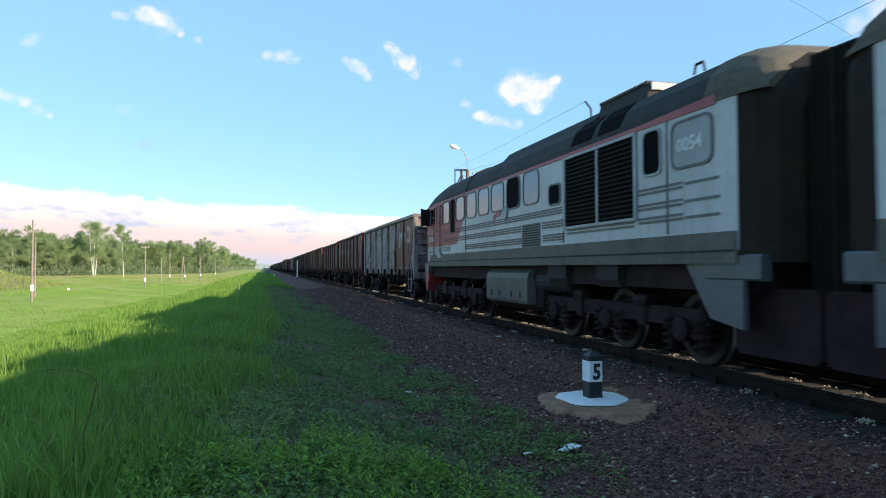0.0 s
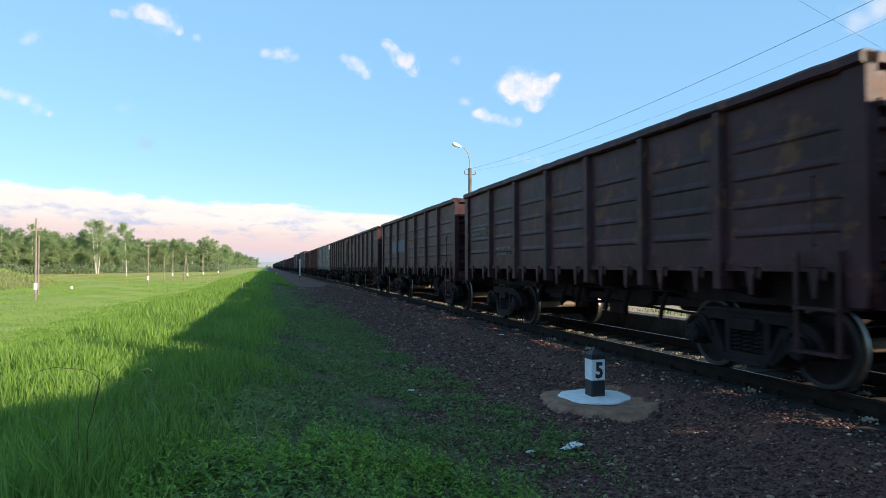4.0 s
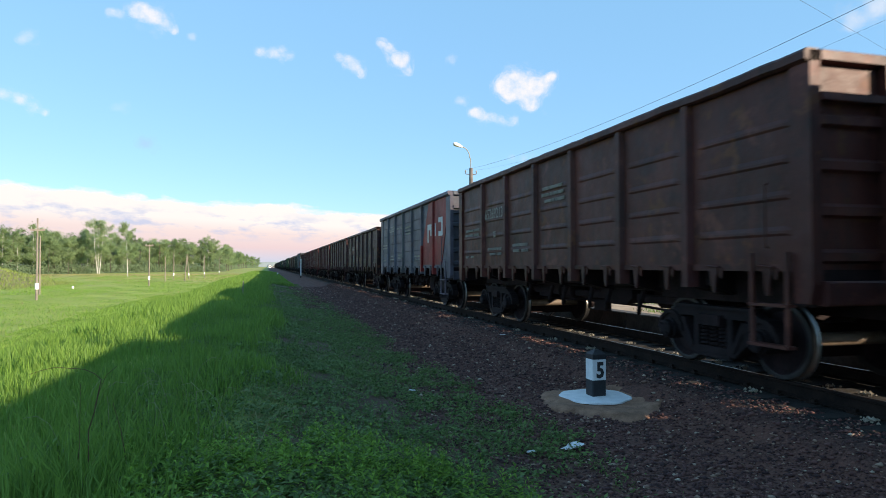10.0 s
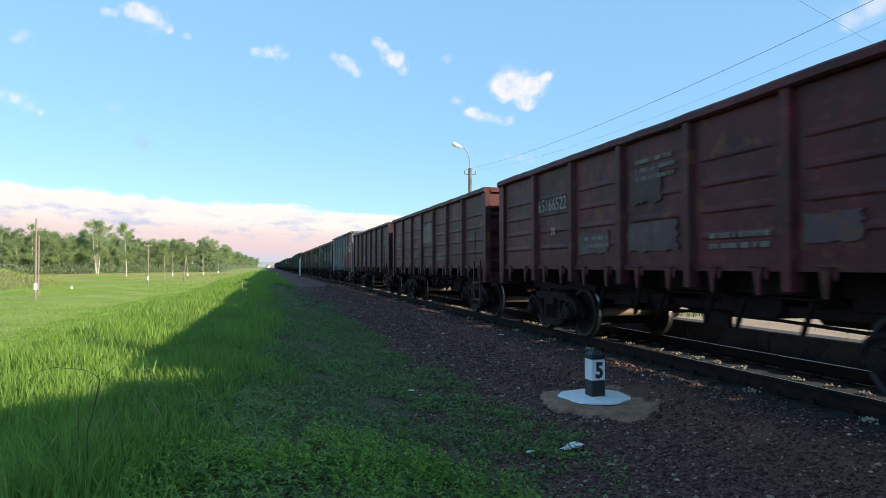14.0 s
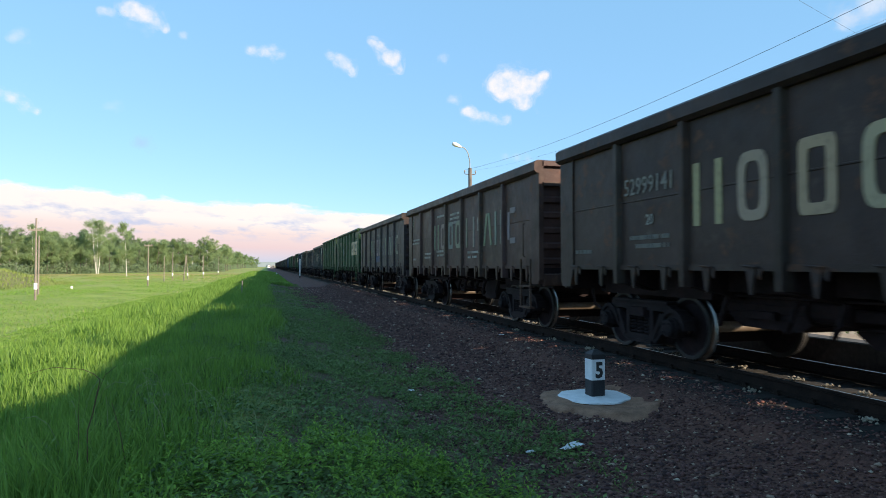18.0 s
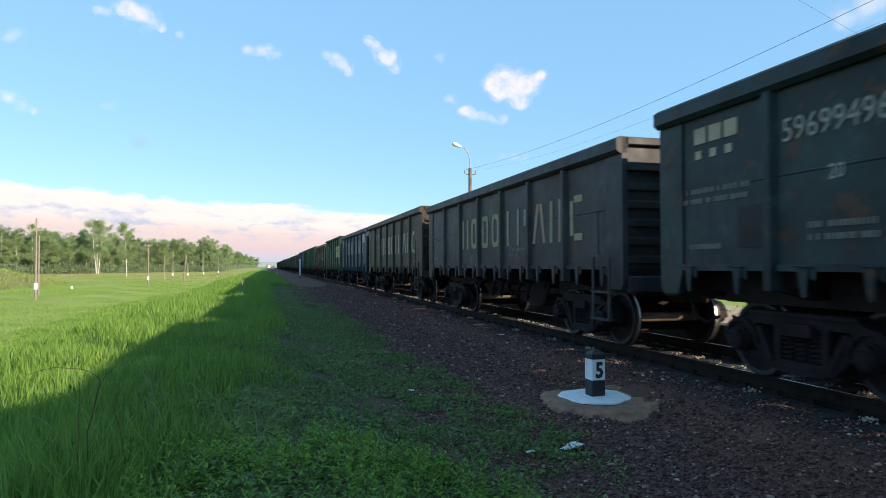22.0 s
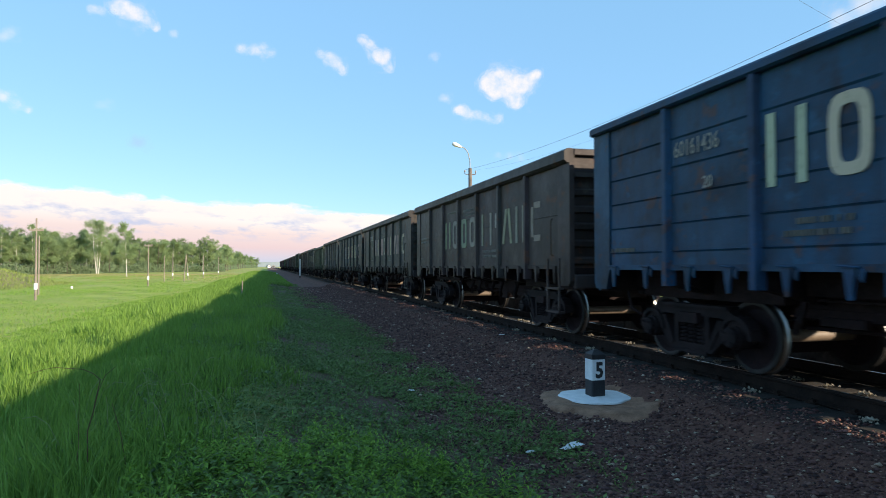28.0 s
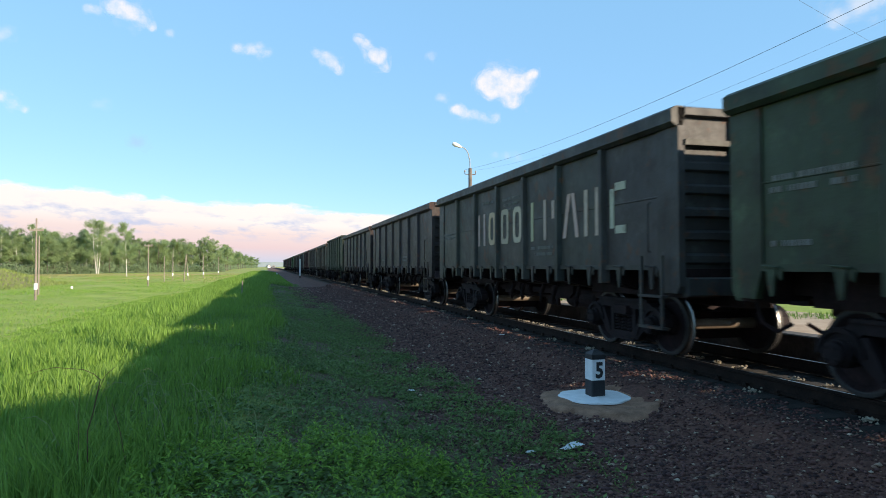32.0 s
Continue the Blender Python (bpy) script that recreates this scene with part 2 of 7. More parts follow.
class Shape:
    """Collects plain solids into one mesh."""

    def __init__(self):
        self.v, self.f, self.slot = [], [], []
        self.now = 0

    def add(self, verts, faces):
        o = len(self.v)
        self.v.extend(tuple(p) for p in verts)
        self.f.extend(tuple(i + o for i in fc) for fc in faces)
        self.slot.extend([self.now] * len(faces))
        return self

    def box(self, x0, x1, y0, y1, z0, z1, c=0.0):
        """A box; c cuts its four edges along z... along the longest side."""
        if c <= 0:
            v = [(x, y, z) for z in (z0, z1) for y in (y0, y1) for x in (x0, x1)]
            return self.add(v, [(0, 2, 3, 1), (4, 5, 7, 6), (0, 1, 5, 4), (2, 6, 7, 3), (0, 4, 6, 2), (1, 3, 7, 5)])
        d = (x1 - x0, y1 - y0, z1 - z0)
        k = d.index(max(d))
        a, b = [i for i in range(3) if i != k]
        lo, hi = (x0, y0, z0), (x1, y1, z1)
        ring = []
        for u, w in ((lo[a] + c, lo[b]), (hi[a] - c, lo[b]), (hi[a], lo[b] + c), (hi[a], hi[b] - c), (hi[a] - c, hi[b]), (lo[a] + c, hi[b]), (lo[a], hi[b] - c), (lo[a], lo[b] + c)):
            p = [0, 0, 0]
            p[a], p[b] = u, w
            ring.append(p)
        return self.loft(ring, k, lo[k], hi[k])

    def loft(self, ring, k, lo, hi):
        n = len(ring)
        v = []
        for e in (lo, hi):
            for p in ring:
                q = list(p)
                q[k] = e
                v.append(tuple(q))
        faces = [(i, (i + 1) % n, (i + 1) % n + n, i + n) for i in range(n)]
        faces += [tuple(range(n - 1, -1, -1)), tuple(range(n, 2 * n))]
        return self.add(v, faces)

    def prism(self, poly, k, lo, hi):
        """poly: points in the plane across axis k (the two other axes, in order)."""
        a, b = [i for i in range(3) if i != k]
        ring = []
        for u, w in poly:
            p = [0, 0, 0]
            p[a], p[b] = u, w
            ring.append(p)
        return self.loft(ring, k, lo, hi)

    def tube(self, p0, p1, r0, r1=None, n=10, caps=True):
        p0, p1 = Vector(p0), Vector(p1)
        r1 = r0 if r1 is None else r1
        d = (p1 - p0).normalized()
        s = d.orthogonal().normalized()
        t = d.cross(s)
        v = []
        for p, r in ((p0, r0), (p1, r1)):
            for i in range(n):
                a = 2 * math.pi * i / n
                v.append(p + r * (math.cos(a) * s + math.sin(a) * t))
        faces = [(i, (i + 1) % n, (i + 1) % n + n, i + n) for i in range(n)]
        if caps:
            faces += [tuple(range(n - 1, -1, -1)), tuple(range(n, 2 * n))]
        return self.add(v, faces)

    def path(self, pts, r, n=6):
        for a, b in zip(pts, pts[1:]):
            self.tube(a, b, r, None, n)
        return self

    def pipe(self, pts, r, n=6):
        """One continuous tube along pts."""
        pts = [Vector(p) for p in pts]
        v = []
        up = Vector((0.31, 0.17, 0.93))
        for i, p in enumerate(pts):
            d = (pts[min(i + 1, len(pts) - 1)] - pts[max(i - 1, 0)]).normalized()
            s = d.cross(up).normalized()
            t = d.cross(s)
            rr = r[i] if isinstance(r, (list, tuple)) else r
            v += [p + rr * (math.cos(2 * math.pi * q / n) * s + math.sin(2 * math.pi * q / n) * t) for q in range(n)]
        f = [(j * n + i, j * n + (i + 1) % n, (j + 1) * n + (i + 1) % n, (j + 1) * n + i) for j in range(len(pts) - 1) for i in range(n)]
        f += [tuple(range(n - 1, -1, -1)), tuple((len(pts) - 1) * n + i for i in range(n))]
        return self.add(v, f)

    def lathe(self, prof, axis_point, k, n=20, caps=True):
        """prof: (along axis k, radius) pairs, turned about axis k through axis_point."""
        a, b = [i for i in range(3) if i != k]
        v = []
        for s, r in prof:
            for i in range(n):
                t = 2 * math.pi * i / n
                p = list(axis_point)
                p[k] += s
                p[a] += r * math.cos(t)
                p[b] += r * math.sin(t)
                v.append(tuple(p))
        faces = []
        for j in range(len(prof) - 1):
            for i in range(n):
                q = (i + 1) % n
                faces.append((j * n + i, j * n + q, (j + 1) * n + q, (j + 1) * n + i))
        if caps:
            faces += [tuple(range(n - 1, -1, -1)), tuple((len(prof) - 1) * n + i for i in range(n))]
        return self.add(v, faces)

    def mesh(self, name, *mats, smooth=False):
        me = bpy.data.meshes.new(name)
        me.from_pydata(self.v, [], self.f)
        for m in mats:
            me.materials.append(m)
        if len(mats) > 1:
            me.polygons.foreach_set("material_index", self.slot)
        bm = bmesh.new()
        bm.from_mesh(me)
        bmesh.ops.recalc_face_normals(bm, faces=bm.faces)
        bm.to_mesh(me)
        bm.free()
        if smooth:
            me.shade_smooth()
        return me


def part(name, me, parent, label="", color=None, loc=None):
    ob = new(name, me)
    ob.parent = parent
    if color:
        ob.color = (*color, 1)
    if loc:
        ob.location = loc
    if label:
        ob["label"] = label
    return ob


def thing(name, label, category, group="", loc=(0, 0, 0), rz=0.0):
    ob = new(name)
    ob.location = loc
    ob.rotation_euler = (0, 0, rz)
    return tagged(ob, label, category, group)


def solid(name, me, label, category="", group="", kind="", loc=(0, 0, 0), rz=0.0):
    ob = new(name, me)
    ob.location = loc
    ob.rotation_euler = (0, 0, rz)
    return tagged(ob, label, category, group, kind)


def text_mesh(words, size, mat, narrow=1.0, bold=0.012):
    """Words as flat raised letters standing on a side wall that faces -x; they start at y = 0 and run to -y."""
    cu = bpy.data.curves.new("letters", "FONT")
    cu.body, cu.size, cu.extrude, cu.offset = words, size, 0.002, bold
    cu.resolution_u = 2
    ob = bpy.data.objects.new("letters", cu)
    scene.collection.objects.link(ob)
    me = bpy.data.meshes.new_from_object(ob.evaluated_get(bpy.context.evaluated_depsgraph_get()))
    bpy.data.objects.remove(ob)
    me.transform(Matrix(((0, 0, -1, 0), (-narrow, 0, 0, 0), (0, 1, 0, 0), (0, 0, 0, 1))))
    me.materials.clear()
    me.materials.append(mat)
    return me


# ---- ground ----
PROFILE = [(-4500, -1.9), (-200, -1.7), (-60, -1.6), (-9, -1.55), (-7, -1.2), (-4.6, -0.22), (-3.5, -0.05), (-1.5, -0.01), (0.0, -0.12),
           (1.5, -0.4), (2.4, -0.5), (4.4, -0.52), (4.9, -0.44), (5.25, -0.25), (5.6, -0.205), (8.3, -0.205), (8.7, -0.27), (9.6, -0.6), (20, -0.7), (60, -0.9), (200, -1.2), (4500, -2.0)]
PX, PZ = [p[0] for p in PROFILE], [p[1] for p in PROFILE]


def ground_z(x, y):
    z = np.interp(x, PX, PZ)
    a = np.clip((np.abs(np.asarray(x) - TRACK) - 3.2) / 3, 0, 1)
    near = np.clip(1.2 - np.abs(np.asarray(y)) / 400, 0, 1)
    return z + a * near * (0.05 * np.sin(0.9 * x + 0.31 * y) * np.sin(0.23 * y + 1.3) + 0.05 * np.sin(0.13 * y + 0.4 * x))


def build_ground():
    xs = sorted(set([-4500, -2500, -1200, -600, -300, -200, -140, -100, -80, -60, -45, -35, -28, -22, -18, -15, -12, -10.5]
                    + [round(-9.5 + 0.25 * i, 3) for i in range(82)] + PX + [12, 14, 17, 20, 25, 32, 45, 60, 100, 200, 500, 1200, 2500, 4500]))
    ys = sorted(set([-4500, -1500, -500, -200, -100, -60, -40, -30, -20, -15, -10] + [round(-6 + 0.5 * i, 3) for i in range(120)]
                    + [56, 59, 62, 66, 70, 75, 80, 86, 92, 100, 110, 120, 135, 150, 170, 200, 240, 300, 400, 600, 1000, 2000, 4500]))
    X, Y = np.meshgrid(xs, ys)
    Z = ground_z(X, Y)
    n = len(xs)
    v = np.stack([X, Y, Z], -1).reshape(-1, 3).tolist()
    f = [(j * n + i, j * n + i + 1, (j + 1) * n + i + 1, (j + 1) * n + i) for j in range(len(ys) - 1) for i in range(n - 1)]
    me = bpy.data.meshes.new("ground")
    me.from_pydata(v, [], f)
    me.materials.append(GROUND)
    me.shade_smooth()
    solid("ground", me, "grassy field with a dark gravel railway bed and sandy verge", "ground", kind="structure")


build_ground()

# ---- track ----


def build_track():
    prof = [(-0.075, -0.18), (0.075, -0.18), (0.075, -0.168), (0.015, -0.145), (0.010, -0.045), (0.036, -0.035), (0.036, -0.006), (0.028, -0.0006), (-0.028, -0.0006),
            (-0.036, -0.006), (-0.036, -0.035), (-0.010, -0.045), (-0.015, -0.145), (-0.075, -0.168)]
    track = thing("railway_track", "straight rusty steel railway track on dark sleepers", "railway track", loc=(TRACK, 0, 0))
    track["kind"] = "structure"
    rail = Shape().prism(prof, 1, -300, 1500)
    rail_me = rail.mesh("rail", RAIL)
    head_me = Shape().box(-0.014, 0.004, -300, 1500, -0.0006, 0.0015).mesh("rail_head", RAILHEAD)
    for s in (-1, 1):
        r = part("rail", rail_me, track, loc=(s * 0.796, 0, 0))
        part("running_surface", head_me, r, "thin polished running line", loc=(0.012 if s < 0 else -0.006, 0, 0))
    bar = Shape().box(-1.35, 1.35, -0.12, 0.12, -0.36, -0.185, 0.02)
    me = bar.mesh("sleeper", SLEEPER)
    rnd = random.Random(3)
    for i in range(240):
        s = part("sleeper", me, track, loc=(rnd.uniform(-0.03, 0.03), -8 + 0.545 * i, rnd.uniform(-0.012, 0.004)))
        s.rotation_euler = (0, 0, rnd.uniform(-0.015, 0.015))
    far = Shape()
    for i in range(700):
        y = -8 + 0.545 * (240 + i)
        far.box(-1.35, 1.35, y - 0.12, y + 0.12, -0.36, -0.185)
    tagged(part("far_sleepers", far.mesh("far_sleepers", SLEEPER), track), kind="stuff")
    clip = Shape().box(-0.12, 0.12, -0.07, 0.07, -0.186, -0.165).box(-0.105, -0.06, -0.035, 0.035, -0.165, -0.13).box(0.06, 0.105, -0.035, 0.035, -0.165, -0.13)
    cme = clip.mesh("rail_fastening", RAIL)
    for i in range(80):
        part("rail_fastening", cme, track, loc=(-0.796, -2 + 0.545 * i, 0.0))


build_track()

# ---- freight train ----
POSTS = (-4.33, -2.6, -0.87, 0.87, 2.6, 4.33)
CACHE = {}


def cached(key, make):
    if key not in CACHE:
        CACHE[key] = make()
    return CACHE[key]


def bays():
    e = (-6.32,) + POSTS + (6.32,)
    return list(zip(e, e[1:]))


def loft_rings(rings, mat, name, slot_of=None, mats=()):
    n = len(rings[0])
    v = [p for r in rings for p in r]
    f = [(j * n + i, j * n + (i + 1) % n, (j + 1) * n + (i + 1) % n, (j + 1) * n + i) for j in range(len(rings) - 1) for i in range(n)]
    f += [tuple(range(n - 1, -1, -1)), tuple((len(rings) - 1) * n + i for i in range(n))]
    s = Shape()
    s.add(v, f)
    return s.mesh(name, mat)


def panel_mesh(style, h, half):
    """One bay of the near side wall, its ribs pressed into the sheet; half: half the bay's width."""
    out = [(-1.475, 1.40)]
    if style == "old":
        pass
    elif style == "ribbed":
        for k in range(5):
            z = 1.62 + k * (h - 1.95) / 4.6
            out += [(-1.474, z - 0.03), (-1.494, z - 0.004), (-1.475, z + 0.002)]
    else:
        z = 1.42 + 0.45 * (h - 1.42)
        out += [(-1.475, z - 0.02), (-1.486, z - 0.012), (-1.486, z + 0.004), (-1.475, z + 0.008)]
    out += [(-1.475, h - 0.1), (-1.445, h - 0.1), (-1.445, 1.40)]
    if style != "old":
        return Shape().prism(out, 1, -half, half).mesh("side_panel", PAINT)
    # four short pressed ribs that end before the posts
    w = half - 0.17
    cols = [-half, -w, -w + 0.14, 0.0, w - 0.14, w, half]
    rows = [(1.40, 0)]
    for k in range(4):
        z = 1.78 + k * (h - 2.1) / 4
        rows += [(z - 0.05, 0), (z - 0.02, 0.014), (z + 0.01, 0.013), (z + 0.06, 0)]
    rows.append((h - 0.1, 0))
    n, m = len(cols), len(rows)
    v = [(-1.475 - (d if 2 <= i <= n - 3 else 0), y, z) for z, d in rows for i, y in enumerate(cols)]
    f = [(j * n + i, j * n + i + 1, (j + 1) * n + i + 1, (j + 1) * n + i) for j in range(m - 1) for i in range(n - 1)]
    rim = list(range(n)) + [j * n + n - 1 for j in range(1, m)] + [(m - 1) * n + i for i in range(n - 2, -1, -1)] + [j * n for j in range(m - 2, 0, -1)]
    o = len(v)
    v += [(-1.445, v[k][1], v[k][2]) for k in rim]
    c = len(rim)
    f += [(rim[k], rim[(k + 1) % c], o + (k + 1) % c, o + k) for k in range(c)] + [tuple(range(o, o + c))]
    return Shape().add(v, f).mesh("side_panel", PAINT)


def sill_mesh():
    return Shape().box(-1.50, -1.42, -6.38, 6.38, 1.34, 1.42).mesh("side_sill", PAINT)


def far_side_mesh(h):
    s = Shape().box(1.445, 1.475, -6.38, 6.38, 1.42, h - 0.1).box(1.42, 1.50, -6.38, 6.38, 1.36, 1.44)
    return s.mesh("side_wall", PAINT)


def post_mesh(style, h):
    w = {"old": 0.095, "flat": 0.085, "ribbed": 0.08}[style]
    s = Shape()
    s.prism([(-1.475, -w), (-1.545, -w + 0.025), (-1.56, -w + 0.04), (-1.56, w - 0.04), (-1.545, w - 0.025), (-1.475, w)], 2, 1.44, h - 0.09)
    s.prism([(-1.40, -w), (-1.56, -w + 0.03), (-1.56, w - 0.03), (-1.40, w)], 2, 1.12, 1.44)
    return s.mesh("post", PAINT)


def rail_mesh(style, h, bent=0):
    s = Shape()
    if bent:
        # an old top rail, knocked out of line by grabs
        prof = [(-1.40, h - 0.03), (-1.43, h), (-1.56, h), (-1.585, h - 0.03), (-1.585, h - 0.11), (-1.55, h - 0.135), (-1.43, h - 0.135)]
        rings = []
        for k in range(65):
            y = -6.44 + 12.88 * k / 64
            k2 = 1.0 if bent > 4 else 0.35
            dz = k2 * (0.04 * noise.noise(Vector((y * 0.9, bent * 7.3, 0))) + 0.035 * noise.noise(Vector((y * 2.7, bent * 3.1, 5))))
            dx = k2 * 0.05 * noise.noise(Vector((y * 0.8, bent * 5.7, 9)))
            rings.append([(x + dx, y, z + dz) for x, z in prof])
        return loft_rings(rings, PAINT, "top_rail")
    if style == "flat":
        s.prism([(-1.37, h - 0.06), (-1.42, h), (-1.53, h), (-1.605, h - 0.05), (-1.605, h - 0.22), (-1.54, h - 0.27), (-1.43, h - 0.27)], 1, -6.44, 6.44)
    else:
        s.prism([(-1.40, h - 0.03), (-1.43, h), (-1.56, h), (-1.585, h - 0.03), (-1.585, h - 0.11), (-1.55, h - 0.135), (-1.43, h - 0.135)], 1, -6.44, 6.44)
    return s.mesh("top_rail", PAINT)


def corner_mesh(style, h):
    """The corner at -x, +y."""
    s = Shape()
    if style == "old":
        s.prism([(6.16, 1.40), (6.2, 1.0), (6.40, 1.0), (6.44, 1.2), (6.44, h - 0.02), (6.16, h - 0.02)], 0, -1.535, -1.40)
    else:
        s.prism([(5.93, 1.37), (6.05, 1.02), (6.38, 1.02), (6.44, 1.12), (6.44, h - 0.02), (5.93, h - 0.02)], 0, -1.503, -1.40)
    return s.mesh("corner_post", PAINT)


def end_mesh(style, h):
    out = [(6.33, 1.2), (6.36, 1.2)]
    n = 4 if style == "old" else 5
    for k in range(n):
        z = 1.5 + k * (h - (2.0 if style == "flat" else 1.75)) / n
        out += [(6.36, z - 0.08), (6.415, z - 0.05), (6.415, z + 0.04), (6.36, z + 0.08)]
    out += [(6.36, h - 0.14), (6.46, h - 0.12), (6.46, h - 0.02), (6.42, h), (6.33, h)]
    return Shape().prism(out, 0, -1.40, 1.40).mesh("end_wall", PAINT)


def end_rail_mesh(h):
    """The shelf under the top panel of the end wall."""
    return Shape().box(-1.40, 1.40, 6.36, 6.47, h - 0.54, h - 0.46).mesh("end_rail", PAINT)


def end_post_mesh(h):
    return Shape().box(-0.05, 0.05, 6.36, 6.475, 1.2, h - 0.12).mesh("end_post", PAINT)


def end_sill_mesh():
    return Shape().box(-1.40, 1.40, 6.2, 6.5, 0.98, 1.24, 0.02).mesh("end_sill", PAINT)


def end_ladder_mesh(h):
    s = Shape()
    for x in (-1.22, -0.82):
        s.box(x - 0.02, x + 0.02, 6.46, 6.50, 1.3, h - 0.05)
    for k in range(6):
        s.box(-1.22, -0.82, 6.47, 6.49, 1.5 + k * 0.33, 1.53 + k * 0.33)
    return s.mesh("end_ladder", PAINT)


def lock_mesh():
    s = Shape()
    s.prism([(-0.085, 1.40), (0.085, 1.40), (0.06, 1.30), (0.035, 1.14), (0.012, 1.06), (-0.03, 1.07), (-0.045, 1.24), (-0.07, 1.33)], 0, -1.525, -1.49)
    s.tube((-1.54, -0.12, 1.385), (-1.54, 0.10, 1.40), 0.014, None, 6)
    s.prism([(-0.16, 1.36), (-0.10, 1.39), (-0.10, 1.28), (-0.14, 1.24)], 0, -1.515, -1.49)
    return s.mesh("hatch_lock", PAINT)


def hatch_mesh(h):
    s = Shape()
    for sx in (-1, 1):
        for a, b in bays():
            s.add([(sx * 0.2, a + 0.1, 1.30), (sx * 1.42, a + 0.1, 1.36), (sx * 1.42, b - 0.1, 1.36), (sx * 0.2, b - 0.1, 1.30),
                   (sx * 0.2, a + 0.1, 1.34), (sx * 1.42, a + 0.1, 1.40), (sx * 1.42, b - 0.1, 1.40), (sx * 0.2, b - 0.1, 1.34)],
                  [(0, 1, 2, 3), (4, 7, 6, 5), (0, 4, 5, 1), (1, 5, 6, 2), (2, 6, 7, 3), (3, 7, 4, 0)])
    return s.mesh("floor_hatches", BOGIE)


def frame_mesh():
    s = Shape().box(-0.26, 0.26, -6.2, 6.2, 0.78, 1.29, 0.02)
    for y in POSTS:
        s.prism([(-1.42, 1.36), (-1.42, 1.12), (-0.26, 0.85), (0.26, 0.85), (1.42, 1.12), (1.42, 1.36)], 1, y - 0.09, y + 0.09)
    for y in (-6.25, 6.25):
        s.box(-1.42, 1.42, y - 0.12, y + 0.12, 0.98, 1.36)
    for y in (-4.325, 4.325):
        # block added over the bogie to close bright gaps below the floor
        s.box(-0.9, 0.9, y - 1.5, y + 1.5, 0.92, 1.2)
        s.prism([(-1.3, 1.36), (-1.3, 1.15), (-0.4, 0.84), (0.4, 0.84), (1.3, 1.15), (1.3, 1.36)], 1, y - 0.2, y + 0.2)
    # inner beams added to keep low sun off the ballast
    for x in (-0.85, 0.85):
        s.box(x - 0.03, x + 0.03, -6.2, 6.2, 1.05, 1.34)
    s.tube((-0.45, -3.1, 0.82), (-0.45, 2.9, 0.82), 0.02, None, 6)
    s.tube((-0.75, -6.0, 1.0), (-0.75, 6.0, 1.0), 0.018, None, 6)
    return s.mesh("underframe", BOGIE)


def coupler_mesh():
    s = Shape().box(-0.09, 0.09, 6.2, 6.62, 0.97, 1.13, 0.02)
    s.prism([(-0.2, 6.6), (0.16, 6.6), (0.2, 6.8), (0.06, 6.92), (0.0, 6.80), (-0.1, 6.82), (-0.16, 6.96), (-0.24, 6.88)], 2, 0.88, 1.22)
    s.path([(0.3, 6.45, 1.0), (0.32, 6.62, 0.62), (0.22, 6.8, 0.5), (0.1, 6.94, 0.62)], 0.028, 8)
    return s.mesh("coupler", BOGIE, smooth=False)


def step_mesh():
    """The shunter's step and handrails at the corner -x, -y."""
    s = Shape()
    for y in (-6.15, -5.62):
        s.box(-1.60, -1.565, y - 0.025, y + 0.025, 0.52, 1.55)
    for z in (0.50, 0.95):
        s.box(-1.62, -1.50, -6.18, -5.59, z, z + 0.035)
    s.path([(-1.60, -5.9, 1.6), (-1.64, -5.9, 1.62), (-1.64, -5.9, 2.3), (-1.60, -5.9, 2.32)], 0.012, 5)
    return s.mesh("step_ladder", PAINT)


def side_frame_mesh():
    s = Shape()
    lo, hi = -1.13, -0.98
    s.prism([(-1.20, 0.60), (-0.74, 0.83), (0.74, 0.83), (1.20, 0.60), (1.20, 0.48), (1.04, 0.60), (0.80, 0.60), (0.66, 0.70), (-0.66, 0.70), (-0.80, 0.60), (-1.04, 0.60), (-1.20, 0.48)], 0, lo, hi)
    s.prism([(-0.74, 0.62), (-0.70, 0.42), (-0.44, 0.20), (0.44, 0.20), (0.70, 0.42), (0.74, 0.62), (0.64, 0.62), (0.58, 0.46), (0.38, 0.31), (-0.38, 0.31), (-0.58, 0.46), (-0.64, 0.62)], 0, lo, hi)
    for y in (-1, 1):
        s.box(lo, hi, y * 0.34 - 0.05, y * 0.34 + 0.05, 0.28, 0.72)
        s.prism([(y * 0.68, 0.66), (y * 0.44, 0.26), (y * 0.38, 0.30), (y * 0.60, 0.68)], 0, lo - 0.02, hi)
        # the lip of the pedestal arch over the axle box, the rib along the top chord
        arch = [(y * 0.925 + q * math.cos(a), 0.46 + q * math.sin(a)) for q, steps in ((0.30, range(9)), (0.245, range(8, -1, -1))) for a in [math.pi * k / 8 for k in steps]]
        s.prism(arch, 0, lo - 0.035, hi)
    s.prism([(-0.78, 0.86), (0.78, 0.86), (0.78, 0.815), (-0.78, 0.815)], 0, lo - 0.03, hi + 0.02)
    s.box(lo - 0.02, hi, -0.36, 0.36, 0.17, 0.22)
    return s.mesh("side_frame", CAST)


